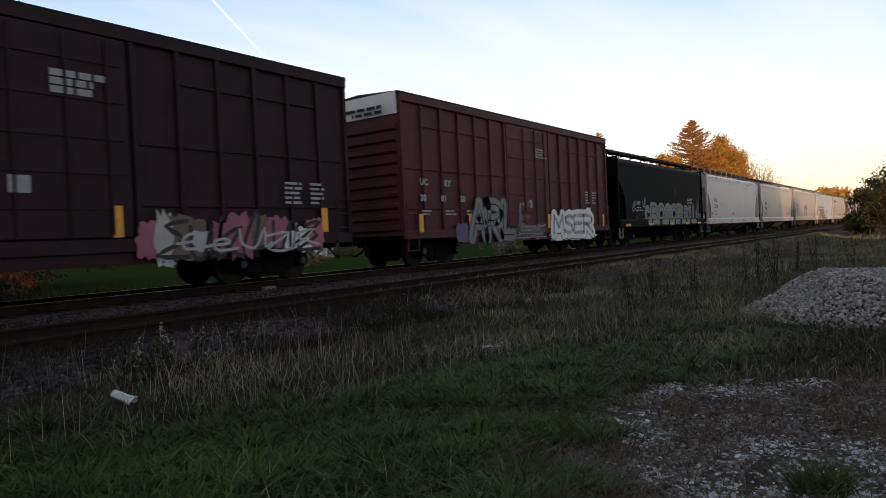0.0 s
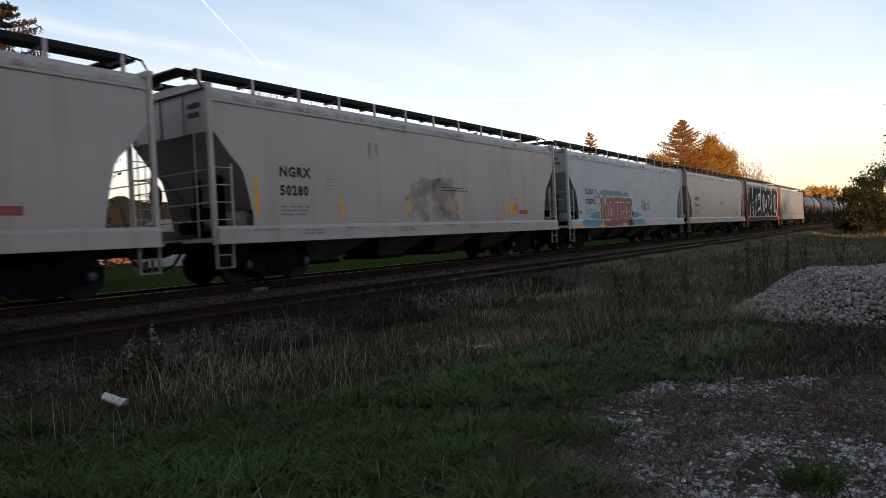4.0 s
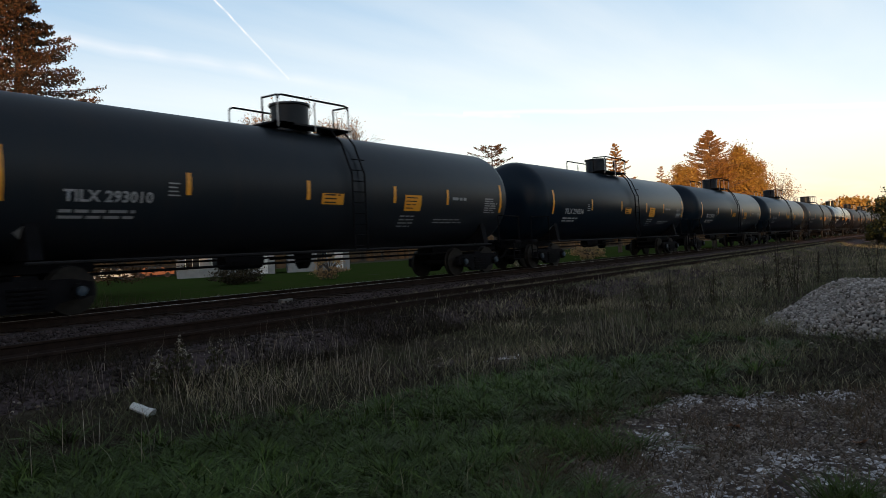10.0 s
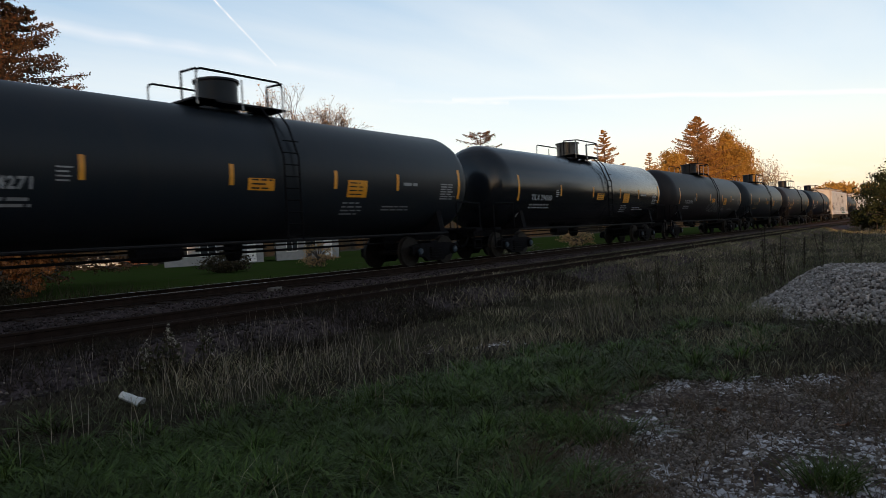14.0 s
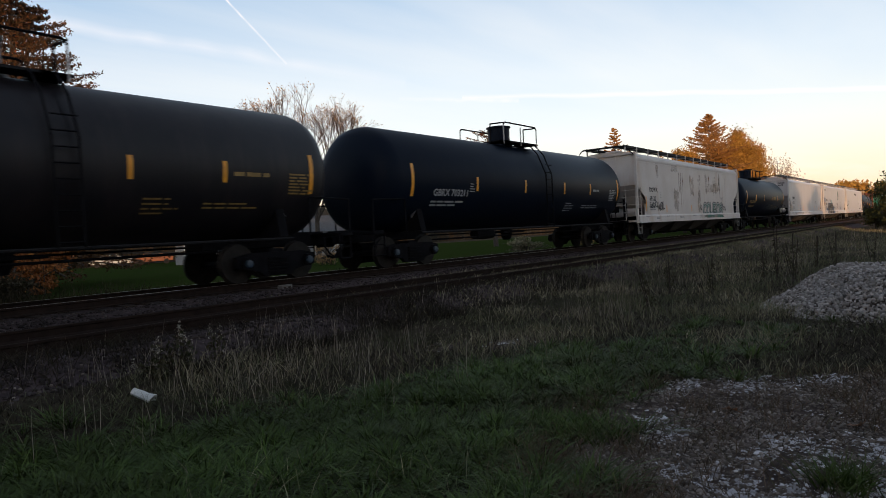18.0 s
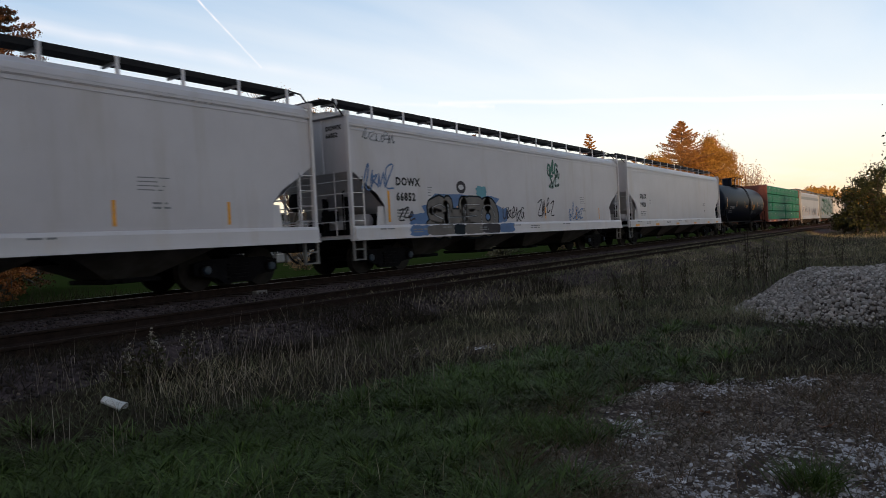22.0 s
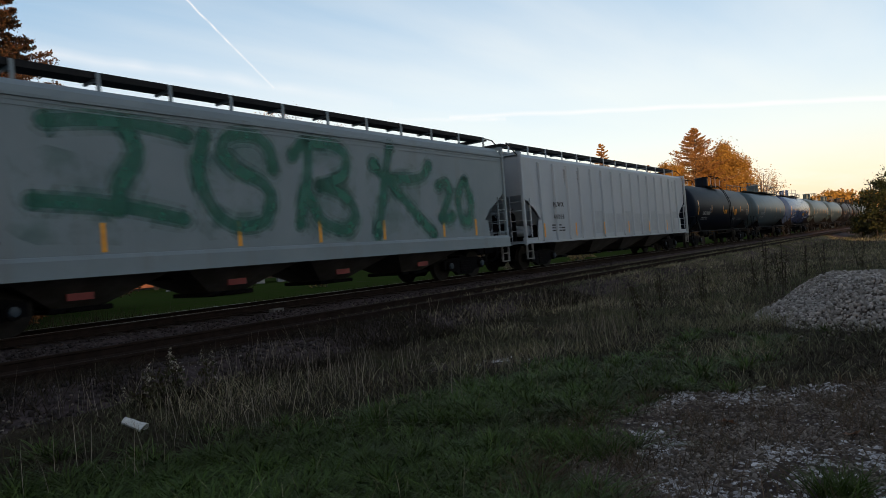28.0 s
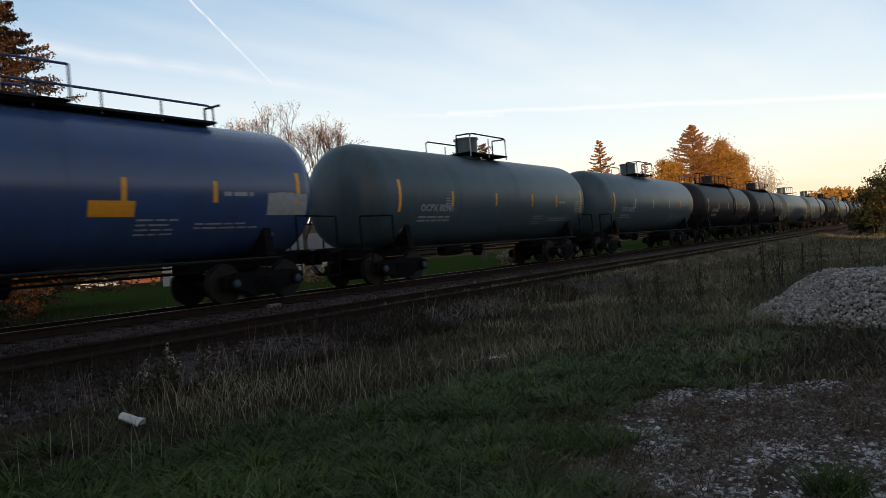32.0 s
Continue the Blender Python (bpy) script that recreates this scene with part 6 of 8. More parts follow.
def lumber_car(i, L):
    car = thing("bulkhead_flatcar", "red brown centrebeam flatcar loaded with wrapped lumber", "flatcar", "cars of the freight train")
    h = L / 2
    part("deck", Geo().box(-h, h, -1.5, 1.5, 0.92, 1.08).box(-h, h, -1.62, -1.5, 0.84, 1.06).box(-h, h, 1.5, 1.62, 0.84, 1.06), RED_CAR, car)
    part("centre_beam", Geo().box(-h + 0.5, h - 0.5, -0.08, 0.08, 1.08, 4.5), RED_CAR, car)
    part("beam_cap", Geo().box(-h + 0.2, h - 0.2, -0.4, 0.4, 4.52, 4.62), RED_CAR, car)
    part("centre_sill", Geo().loft([[(x, -0.35, z), (x, 0.35, z), (x, 0.35, 0.93), (x, -0.35, 0.93)] for x, z in ((-h, 0.75), (-h + 4, 0.75), (-h + 5.5, 0.45), (h - 5.5, 0.45), (h - 4, 0.75), (h, 0.75))]), STEEL_DARK, car)
    for sx in (-1, 1):
        bh = part("bulkhead", Geo().box(min(sx * h, sx * (h - 0.16)), max(sx * h, sx * (h - 0.16)), -1.6, 1.6, 1.0, 4.62, 0.02), RED_CAR, car)
        for z in (1.6, 2.3, 3.0, 3.7, 4.3):
            part("bulkhead_rib", Geo().box(min(sx * h, sx * (h + 0.08)), max(sx * h, sx * (h + 0.08)), -1.55, 1.55, z - 0.06, z + 0.06), RED_CAR, bh)
        for y in (-1.5, 1.5):
            part("bulkhead_post", Geo().box(min(sx * h, sx * (h + 0.1)), max(sx * h, sx * (h + 0.1)), y - 0.08, y + 0.08, 1.0, 4.66, 0.015), RED_CAR, bh)
        truck(car, sx * (h - 2.3))
    for q in range(9):
        x = -h + 1.2 + (L - 2.4) * q / 8
        part("reflector", Geo().box(x - 0.35, x + 0.35, -1.63, -1.622, 0.88, 1.0), REFLECT if q % 2 else LETTER_WHITE, car)
    coupler(car, h + 0.2)
    CARS.append((car, i))
    load = thing("lumber_load", "stacked lumber packs in green plastic wrap", "lumber", "")
    n, rnd = 8, random.Random(4)
    mark = LETTER_BLACK
    for tier in range(4):
        z0 = 1.10 + tier * 0.88
        for col in range(n):
            w = (L - 0.5) / n
            x0 = -h + 0.25 + col * w + rnd.uniform(0, 0.03)
            dy = rnd.uniform(-0.03, 0.02)
            for sy in (-1, 1):
                y0, y1 = (sy * 1.56 + dy, sy * 0.12) if sy > 0 else (sy * 1.56 + dy, sy * 0.12)
                pk = part("lumber_pack", Geo().box(x0, x0 + w - 0.03, min(y0, y1), max(y0, y1), z0, z0 + 0.82, 0.03), WRAP_GREEN, load)
                if sy < 0:
                    for u in (0.3, 0.78):
                        xx = x0 + w * u
                        part("printed_mark", Geo().box(xx - 0.13, xx + 0.13, y0 - 0.006, y0 - 0.003, z0 + 0.26, z0 + 0.44).box(xx - 0.07, xx + 0.07, y0 - 0.006, y0 - 0.003, z0 + 0.44, z0 + 0.58), WRAP_MARK, pk)
                        part("printed_line", Geo().box(xx + 0.25, xx + 0.75, y0 - 0.006, y0 - 0.003, z0 + 0.33, z0 + 0.38).box(xx + 0.25, xx + 0.65, y0 - 0.006, y0 - 0.003, z0 + 0.43, z0 + 0.47), WRAP_MARK, pk)
                    part("paper_tag", Geo().box(x0 + w * 0.55, x0 + w * 0.55 + 0.15, y0 - 0.008, y0 - 0.003, z0 + 0.54, z0 + 0.64), PAPER, pk, "white paper tag")
    CARS.append((load, i))
    return car, load


def thin_spray(name, col, lo, hi):
    """Thin paint that lets the side show through unevenly."""
    m = bpy.data.materials.new(name)
    m.use_nodes = True
    nt = m.node_tree
    b = nt.nodes["Principled BSDF"]
    b.inputs["Base Color"].default_value, b.inputs["Roughness"].default_value = (*col, 1), 0.55
    f = noise_fac(nt, 1.6, 0.3, 0.7)
    mr = f.node
    mr.inputs["To Min"].default_value, mr.inputs["To Max"].default_value = lo, hi
    nt.links.new(f, b.inputs["Alpha"])
    return m


WRAP_MARK = material("dark_printed_ink", (0.003, 0.05, 0.03), (0.003, 0.04, 0.024), 0.5, 0, 6, 0.0)
SPRAY_SILVER = material("silver_spray_paint", (0.36, 0.37, 0.38), (0.27, 0.28, 0.29), 0.45, 0.1, 2.5, 0.02)
SPRAY_PALE = thin_spray("thin_pale_blue_spray_paint", (0.16, 0.21, 0.25), 0.2, 0.6)
SPRAY_DULL = material("dull_silver_spray_paint", (0.15, 0.16, 0.172), (0.10, 0.108, 0.118), 0.5, 0, 2.0, 0.02)
SPRAY_SMOKE = material("smoky_dark_spray_paint", (0.025, 0.022, 0.027), (0.045, 0.04, 0.045), 0.6, 0, 2.0, 0.02, spec=0.2)
SPRAY_THIN = thin_spray("thin_grey_spray_paint", (0.20, 0.20, 0.205), 0.1, 0.75)
SPRAY_WHITE = material("white_spray_paint", (0.66, 0.65, 0.655), (0.54, 0.53, 0.535), 0.55, 0, 2.5, 0.02)
SPRAY_BLACK = material("black_spray_paint", (0.005, 0.010, 0.016), (0.008, 0.014, 0.020), 0.65, 0, 2.5, 0.02, spec=0.08)
SPRAY_RED = material("red_spray_paint", (0.30, 0.035, 0.035), (0.24, 0.03, 0.03), 0.5, 0, 2.5, 0.02)
SPRAY_PINK = material("pink_spray_paint", (0.289, 0.0723, 0.136), (0.204, 0.051, 0.0935), 0.5, 0, 2.5, 0.02)
SPRAY_TAN = material("dull_tan_spray_paint", (0.13, 0.08, 0.05), (0.09, 0.06, 0.04), 0.5, 0, 2.5, 0.02)
SPRAY_ROSE = material("rose_spray_paint", (0.357, 0.085, 0.111), (0.255, 0.068, 0.085), 0.5, 0, 2.5, 0.02)
SPRAY_BRICK = material("brick_red_spray_paint", (0.26, 0.05, 0.06), (0.20, 0.045, 0.05), 0.5, 0, 2.5, 0.02)
SPRAY_CYAN = material("turquoise_spray_paint", (0.05, 0.26, 0.32), (0.05, 0.20, 0.26), 0.5, 0, 2.5, 0.02)
SPRAY_BLUE = material("blue_spray_paint", (0.05, 0.13, 0.30), (0.04, 0.10, 0.22), 0.5, 0, 2.5, 0.02)
SPRAY_GREEN = thin_spray("thin_green_spray_paint", (0.008, 0.13, 0.09), 0.45, 0.9)
RUST_WASH = thin_spray("rust_wash", (0.40, 0.235, 0.13), -0.05, 0.6)
RUST_FILM = thin_spray("thin_rust_film", (0.28, 0.19, 0.12), -0.5, 0.75)
SPRAY_GREEN_SOFT = thin_spray("soft_green_spray_edge", (0.012, 0.14, 0.10), 0.1, 0.6)
SPRAY_HAZE = thin_spray("green_overspray", (0.03, 0.15, 0.12), -0.15, 0.35)
SPRAY_BROWN = material("grey_brown_spray_paint", (0.0975, 0.0825, 0.075), (0.0675, 0.06, 0.0562), 0.5, 0, 2.5, 0.02)
SPRAY_VIOLET = material("violet_spray_paint", (0.10, 0.07, 0.16), (0.07, 0.05, 0.12), 0.5, 0, 2.5, 0.02)
RUST_STREAK = thin_spray("rust_streak_paint", (0.28, 0.165, 0.09), 0.05, 0.6)
GREY_PATCH = material("faded_grey_overpaint", (0.27, 0.30, 0.33), (0.31, 0.34, 0.36), 0.6, 0, 3.0, 0.02)


def arc(cx, cz, rx, rz, a0, a1, n=9):
    return [(cx + rx * math.cos(radians(a0 + (a1 - a0) * i / n)), cz + rz * math.sin(radians(a0 + (a1 - a0) * i / n))) for i in range(n + 1)]


STROKES = {
    "M": [[(0, 0), (0.08, 1), (0.5, 0.35), (0.92, 1), (1, 0)]], "E": [[(1, 1), (0, 1), (0, 0), (1, 0)], [(0, 0.52), (0.8, 0.55)]],
    "C": [arc(0.55, 0.5, 0.55, 0.5, 40, 320)], "R": [[(0, 0), (0, 1)], [(0, 1)] + arc(0.45, 0.75, 0.5, 0.25, 90, -90) + [(0, 0.5)], [(0.35, 0.5), (1, 0)]],
    "O": [arc(0.5, 0.5, 0.5, 0.5, 90, 450, 16)], "I": [[(0.5, 0), (0.5, 1)], [(0, 1), (1, 1.04)], [(0, 0.02), (1, 0)]], "U": [[(0, 1), (0.02, 0.35)] + arc(0.5, 0.35, 0.48, 0.35, 180, 360) + [(1, 1)]],
    "B": [[(0, 0), (0, 1)], [(0, 1)] + arc(0.4, 0.76, 0.5, 0.24, 90, -90) + [(0, 0.52)], [(0, 0.52)] + arc(0.45, 0.26, 0.55, 0.26, 90, -90) + [(0, 0)]],
    "K": [[(0, 0), (0.05, 1)], [(1, 1), (0.08, 0.5), (1, 0)]], "2": [arc(0.5, 0.72, 0.45, 0.28, 160, -30) + [(0, 0), (1, 0.02)]], "0": [arc(0.5, 0.5, 0.42, 0.5, 90, 450, 16)],
    "S": [[(0.95, 0.86), (0.6, 1), (0.15, 0.86), (0.18, 0.62), (0.8, 0.42), (0.9, 0.15), (0.5, 0), (0.05, 0.12)]], "G": [arc(0.55, 0.5, 0.5, 0.5, 50, 330) + [(1, 0.42), (0.6, 0.45)]], "L": [[(0.1, 1), (0.05, 0.05), (0.9, 0.03)]],
    "N": [[(0, 0), (0, 1), (1, 0), (1, 1)]], "A": [[(0, 0), (0.5, 1), (1, 0)], [(0.2, 0.4), (0.8, 0.4)]], "H": [[(0, 0), (0, 1)], [(1, 0), (1, 1)], [(0, 0.5), (1, 0.5)]], "T": [[(0.5, 0), (0.5, 1)], [(0, 1), (1, 1)]],
}


def spray(car, surf, letters, layers):
    """Each letter is a part; its outer colours lie under the inner ones."""
    for strokes in letters:
        tag = None
        for width, mat, lift in layers:
            g = Geo()
            for st in strokes:
                ribbon(g, st, width, surf, lift)
            o = part("graffiti_letter" if tag is None else "letter_fill", g, mat, tag or car)
            tag = tag or o


def graffiti(car, surf, word, x0, x1, z0, z1, layers, slant=0.0, gapf=0.22):
    """Sprayed letters on a car's side; layers: (stroke width, paint, lift)."""
    n = len(word)
    cw = (x1 - x0) / (n + gapf * (n - 1))
    letters = []
    for q, ch in enumerate(word):
        ox, strokes = x0 + q * cw * (1 + gapf), []
        for st in STROKES[ch]:
            pts = []
            for a, b in zip(st, st[1:]):
                for u in (0, 0.34, 0.67):
                    pts.append((a[0] + (b[0] - a[0]) * u, a[1] + (b[1] - a[1]) * u))
            pts.append(st[-1])
            strokes.append([(ox + u * cw + slant * v * (z1 - z0), z0 + v * (z1 - z0)) for u, v in pts])
        letters.append(strokes)
    spray(car, surf, letters, layers)


def rounded(pts, n=4):
    """A smooth line through pts."""
    out = []
    for k in range(len(pts) - 1):
        p0, p1, p2, p3 = pts[max(0, k - 1)], pts[k], pts[k + 1], pts[min(len(pts) - 1, k + 2)]
        for q in range(n):
            u = q / n
            out.append(tuple(0.5 * (2 * p1[a] + (p2[a] - p0[a]) * u + (2 * p0[a] - 5 * p1[a] + 4 * p2[a] - p3[a]) * u * u + (3 * p1[a] - p0[a] - 3 * p2[a] + p3[a]) * u ** 3) for a in (0, 1)))
    return out + [pts[-1]]


HOOKS = (
    ((0, 0.4), (0.6, 0.55), (0.5, 0.9), (0.2, 0.7), (0.3, 0.1), (0.9, 0.2)), ((0, 0.1), (0.4, 1.15), (0.55, 0.9), (0.4, 0.1), (0.9, 0.1)),
    ((0, 0), (0.1, 0.75), (0.25, 0.1), (0.5, 0.85), (0.7, 0.1), (0.9, 0.2)), ((0, 0.8), (0.8, 0.95), (0.1, 0.1), (0.95, 0.05)),
    ((0.8, 0.95), (0.3, 0.85), (0.7, 0.4), (0.1, 0.05), (0.9, -0.05)), ((0.1, 1), (0.1, 0), (0.75, 0.75), (0.15, 0.4), (0.95, 0)),
    ((0.7, 0.8), (0.2, 0.9), (0.05, 0.3), (0.5, 0.0), (0.8, 0.4), (0.45, 0.5), (0.9, -0.1)), ((0.05, 0.9), (0.15, 0.2), (0.5, 0.05), (0.75, 0.9), (0.8, 0.1), (1, 0.2)),
)


def cursive(car, surf, x0, x1, z0, z1, mat, width=0.05, loops=5, seed=1, lift=0.008):
    """A quick hooked tag that cannot be read, in a few runs of the can."""
    r = random.Random(seed)
    w, hh, lines, line = (x1 - x0) / loops, z1 - z0, [], []
    for q in range(loops):
        tall, sink, wide = r.uniform(0.6, 1.1), r.uniform(-0.1, 0.15), r.uniform(0.9, 1.3)
        for u, v in r.choice(HOOKS):
            line.append((x0 + w * (q + u * wide + r.uniform(-0.06, 0.06)) + 0.12 * v * hh, z0 + hh * (sink + v * tall + r.uniform(-0.05, 0.05))))
        if r.uniform(0, 1) < 0.55:
            lines.append(line)
            line = []
    lines.append(line + [(x1 + 0.4 * w, z0 + hh * r.uniform(-0.1, 0.2))])
    spray(car, surf, [[rounded(ln, 3)] for ln in lines if len(ln) > 2], [(width, mat, lift)])


def drawn(car, surf, letters, layers):
    """Freehand letters, each a few smooth strokes."""
    spray(car, surf, [[rounded(st, 5) for st in letter] for letter in letters], layers)


def blob(car, surf, x0, x1, z0, z1, mat, lift, seed, name="paint_patch", rough=0.18):
    """A patch of paint with an uneven outline."""
    r = random.Random(seed)
    g = Geo()
    n = 26
    pts = [((x0 + x1) / 2, (z0 + z1) / 2)]
    for i in range(n):
        a = 2 * math.pi * i / n
        k = 1 + r.uniform(-rough, rough * 0.4)
        ex = max(-1, min(1, 1.25 * math.cos(a))) * k
        ez = max(-1, min(1, 1.25 * math.sin(a))) * k
        pts.append((pts[0][0] + ex * (x1 - x0) / 2, pts[0][1] + ez * (z1 - z0) / 2))
    g.add([surf(a, b, lift) for a, b in pts], [(0, i, i % n + 1) for i in range(1, n + 1)])
    return part(name, g, mat, car)


def reflectors(car, surf, xs, z0, z1, w=0.11):
    for x in xs:
        part("reflector", patch_geo(surf, x - w / 2, x + w / 2, z0, z1, 0.007), REFLECT, car, "yellow reflective strip")


def streaks(car, surf, xs, z0, z1, seed):
    r = random.Random(seed)
    for x in xs:
        g = Geo()
        w, zl = r.uniform(0.08, 0.22), z0 + (z1 - z0) * r.uniform(0, 0.5)
        pts = [(x + r.uniform(-0.03, 0.03), zl + (z1 - zl) * k / 6) for k in range(7)]
        for k in range(6):
            a, b = pts[k], pts[k + 1]
            wa, wb = w * (0.25 + 0.75 * k / 6), w * (0.25 + 0.75 * (k + 1) / 6)
            g.add([surf(a[0] - wa / 2, a[1], 0.004), surf(a[0] + wa / 2, a[1], 0.004), surf(b[0] + wb / 2, b[1], 0.004), surf(b[0] - wb / 2, b[1], 0.004)], [(0, 1, 2, 3)])
        part("rust_streak", g, RUST_STREAK, car)


def span(i, gap):
    e = ENDS[i]
    L = 17.4 - gap if i == 0 else e - ENDS[i - 1] - gap
    return L, e - L / 2


def place(i, gap):
    x0 = span(i, gap)[1]
    for c, k in CARS:
        if k == i:
            c["x0"] = x0


def marks_hopper(car, sd, name, num, x, mat=LETTER_BLACK, seed=1, size=0.325):
    if name:
        lettering(car, name, x, 2.53, size, mat, sd, "", 1.15)
    if num:
        lettering(car, num, x, 2.08, size, mat, sd, "", 1.15)
    thin = LETTER_GREY if mat is LETTER_BLACK else mat
    bars(car, "small_lettering", sd, x, 1.82, 0.95, 3, thin, 0.045, 0.05, seed)
    bars(car, "data_panel", sd, x + 1.55, 2.52, 0.24, 4, thin, 0.022, 0.06, seed + 1)
    bars(car, "small_lettering", sd, x + 13.0 if x < -7 else x + 11.0, 2.42, 0.7, 4, thin, 0.022, 0.06, seed + 2)
    bars(car, "small_lettering", sd, x + 13.3 if x < -7 else x + 11.3, 1.92, 0.4, 2, thin, 0.04, 0.05, seed + 3)
    for q, dx in enumerate((-0.9, 0.6, 2.1, 4.3, 6.6, 8.0, 10.9)):
        bars(car, "sill_lettering", flat_side(-1.712), x + dx, 1.27 - 0.04 * (q % 2), 0.8, 1 + q % 2, thin, 0.035, 0.04, seed + 4 + q)


def marks_tank(car, sd, h, name, col=LETTER_WHITE, seed=1, placards=True, size=0.30):
    lettering(car, name, -h + 2.25, 2.08, size, col, sd, "", 1.05, 0.03)
    bars(car, "small_lettering", sd, -h + 2.2, 1.92, 1.7, 2, col, 0.06, 0.06, seed)
    reflectors(car, sd, [-h + 1.25, h - 1.0], 2.05, 3.0, 0.12)
    reflectors(car, sd, [-h * 0.465, -h * 0.10, h * 0.26, h * 0.54], 2.26, 2.72)
    bars(car, "data_panel", sd, -h * 0.515, 2.5, 0.3, 4, col, 0.03, 0.05, seed + 1)
    if placards:
        part("placard", patch_geo(sd, -h * 0.05, h * 0.035, 2.16, 2.44), PLACARD, car, "orange lettered placard")
        bars(car, "placard_lettering", lambda x, z, d=0: sd(x, z, 0.009), -h * 0.04, 2.42, 0.62, 3, LETTER_BLACK, 0.035, 0.06, seed + 2)
        part("placard", patch_geo(sd, h * 0.31, h * 0.395, 2.04, 2.5), PLACARD, car, "yellow lettered placard")
        bars(car, "placard_lettering", lambda x, z, d=0: sd(x, z, 0.009), h * 0.318, 2.44, 0.62, 4, LETTER_BLACK, 0.03, 0.07, seed + 3)
    bars(car, "small_lettering", sd, h * 0.30, 1.9, 0.9, 4, col, 0.04, 0.07, seed + 4)
    bars(car, "small_lettering", sd, h * 0.57, 2.5, 0.95, 1, col, 0.09, 0.05, seed + 5)
    bars(car, "data_panel", sd, h * 0.775, 2.52, 0.8, 7, col, 0.04, 0.035, seed + 6)
    bars(car, "small_lettering", sd, h * 0.48, 1.8, 1.7, 2, col, 0.04, 0.06, seed + 7)
    for sx in (-1, 1):
        part("hazard_placard", Geo().add([sd(sx * (h - 1.7) + a, 1.45 + b, 0.02) for a, b in ((0, -0.17), (0.17, 0), (0, 0.17), (-0.17, 0))], [(0, 1, 2, 3)]), LETTER_WHITE, car, "small white diamond placard")


HG, TG = 1.35, 1.6
# A, B: two brown boxcars
car, sd, h = boxcar(0, span(0, 2.2)[0], BROWN_CAR_DARK, "dark brown boxcar with pink and white graffiti")
place(0, 2.2)
for q, x in enumerate((5.35, 6.15)):
    bars(car, "small_lettering", sd, x, 2.36, 0.55, 5, LETTER_WHITE, 0.06, 0.055, 20 + q)
bars(car, "small_lettering", sd, 0.2, 4.15, 1.1, 3, LETTER_WHITE, 0.12, 0.03, 24)
part("data_panel", patch_geo(sd, -0.55, -0.2, 1.95, 2.25), LETTER_WHITE, car)
reflectors(car, sd, [1.28, 6.6], 1.15, 1.75, 0.2)
for q, (a, b, c, d, m) in enumerate(((1.6, 2.2, 0.85, 1.7, SPRAY_PINK), (2.0, 2.5, 0.7, 1.85, SPRAY_SILVER), (2.3, 3.2, 0.8, 1.8, SPRAY_TAN), (2.8, 3.5, 0.95, 1.45, SPRAY_SILVER), (3.25, 3.9, 0.9, 1.65, SPRAY_PINK), (3.7, 4.4, 0.75, 1.85, SPRAY_PINK), (4.3, 4.9, 0.95, 1.8, SPRAY_TAN), (4.75, 5.4, 0.85, 1.8, SPRAY_PINK), (5.25, 5.7, 0.9, 1.4, SPRAY_WHITE), (5.7, 6.3, 0.8, 1.5, SPRAY_WHITE), (5.95, 6.55, 0.9, 1.7, SPRAY_ROSE))):
    blob(car, sd, a, b, c - 0.14, d - 0.2, m, 0.006 + 0.0012 * q, 300 + q, "graffiti_patch", 0.3)
cursive(car, sd, 1.9, 6.3, 0.7, 1.5, SPRAY_SMOKE, 0.09, 6, 33, 0.022)
cursive(car, sd, 2.4, 6.2, 0.8, 1.3, SPRAY_SILVER, 0.06, 5, 34, 0.024)
car, sd, h = boxcar(1, span(1, 2.2)[0], BROWN_CAR, "oxide brown boxcar with white lettering and silver graffiti")
place(1, 2.2)
for q, w in enumerate(("UC", "RY")):
    lettering(car, w, -6.85 + q * 1.25, 2.48, 0.27, LETTER_WHITE, sd)
for q, w in enumerate(("30", "01", "50")):
    lettering(car, w, -6.85 + q * 1.05, 2.0, 0.27, LETTER_WHITE, sd)
for q in range(3):
    bars(car, "small_lettering", sd, -6.8 + q * 1.2, 1.72, 0.6, 2, LETTER_WHITE, 0.05, 0.05, 40 + q)
bars(car, "small_lettering", sd, 0.5, 4.15, 0.95, 4, LETTER_WHITE, 0.06, 0.04, 44)
for q, x in enumerate((5.0, 5.7)):
    bars(car, "small_lettering", sd, x, 2.6, 0.45, 5, LETTER_WHITE, 0.06, 0.055, 45 + q)
reflectors(car, sd, [-6.85, -4.2, 1.45, 6.9], 1.05, 1.6, 0.2)
blob(car, sd, -5.1, -4.35, 0.66, 1.3, SPRAY_VIOLET, 0.006, 52)
graffiti(car, sd, "ARL", -4.15, -1.35, 0.82, 1.95, [(0.56, SPRAY_SMOKE, 0.008), (0.44, SPRAY_DULL, 0.011), (0.04, SPRAY_BLACK, 0.014)], 0.05, 0.12)
graffiti(car, sd, "E", -0.95, -0.2, 0.95, 1.95, [(0.22, SPRAY_THIN, 0.008)], 0.08)
blob(car, sd, -1.2, 1.2, 0.62, 1.25, SPRAY_THIN, 0.006, 55, "overspray", 0.3)
for q in range(4):
    part("spray_line", patch_geo(sd, -1.3 + 0.2 * q, 1.1 - 0.25 * q, 0.70 + 0.14 * q, 0.74 + 0.14 * q, 0.012, 1), SPRAY_DULL, car)
part("door_notice", patch_geo(sd, -0.15, 0.1, 1.85, 2.15), LETTER_WHITE, car)
blob(car, sd, 1.5, 6.0, 0.50, 0.84, SPRAY_WHITE, 0.006, 56)
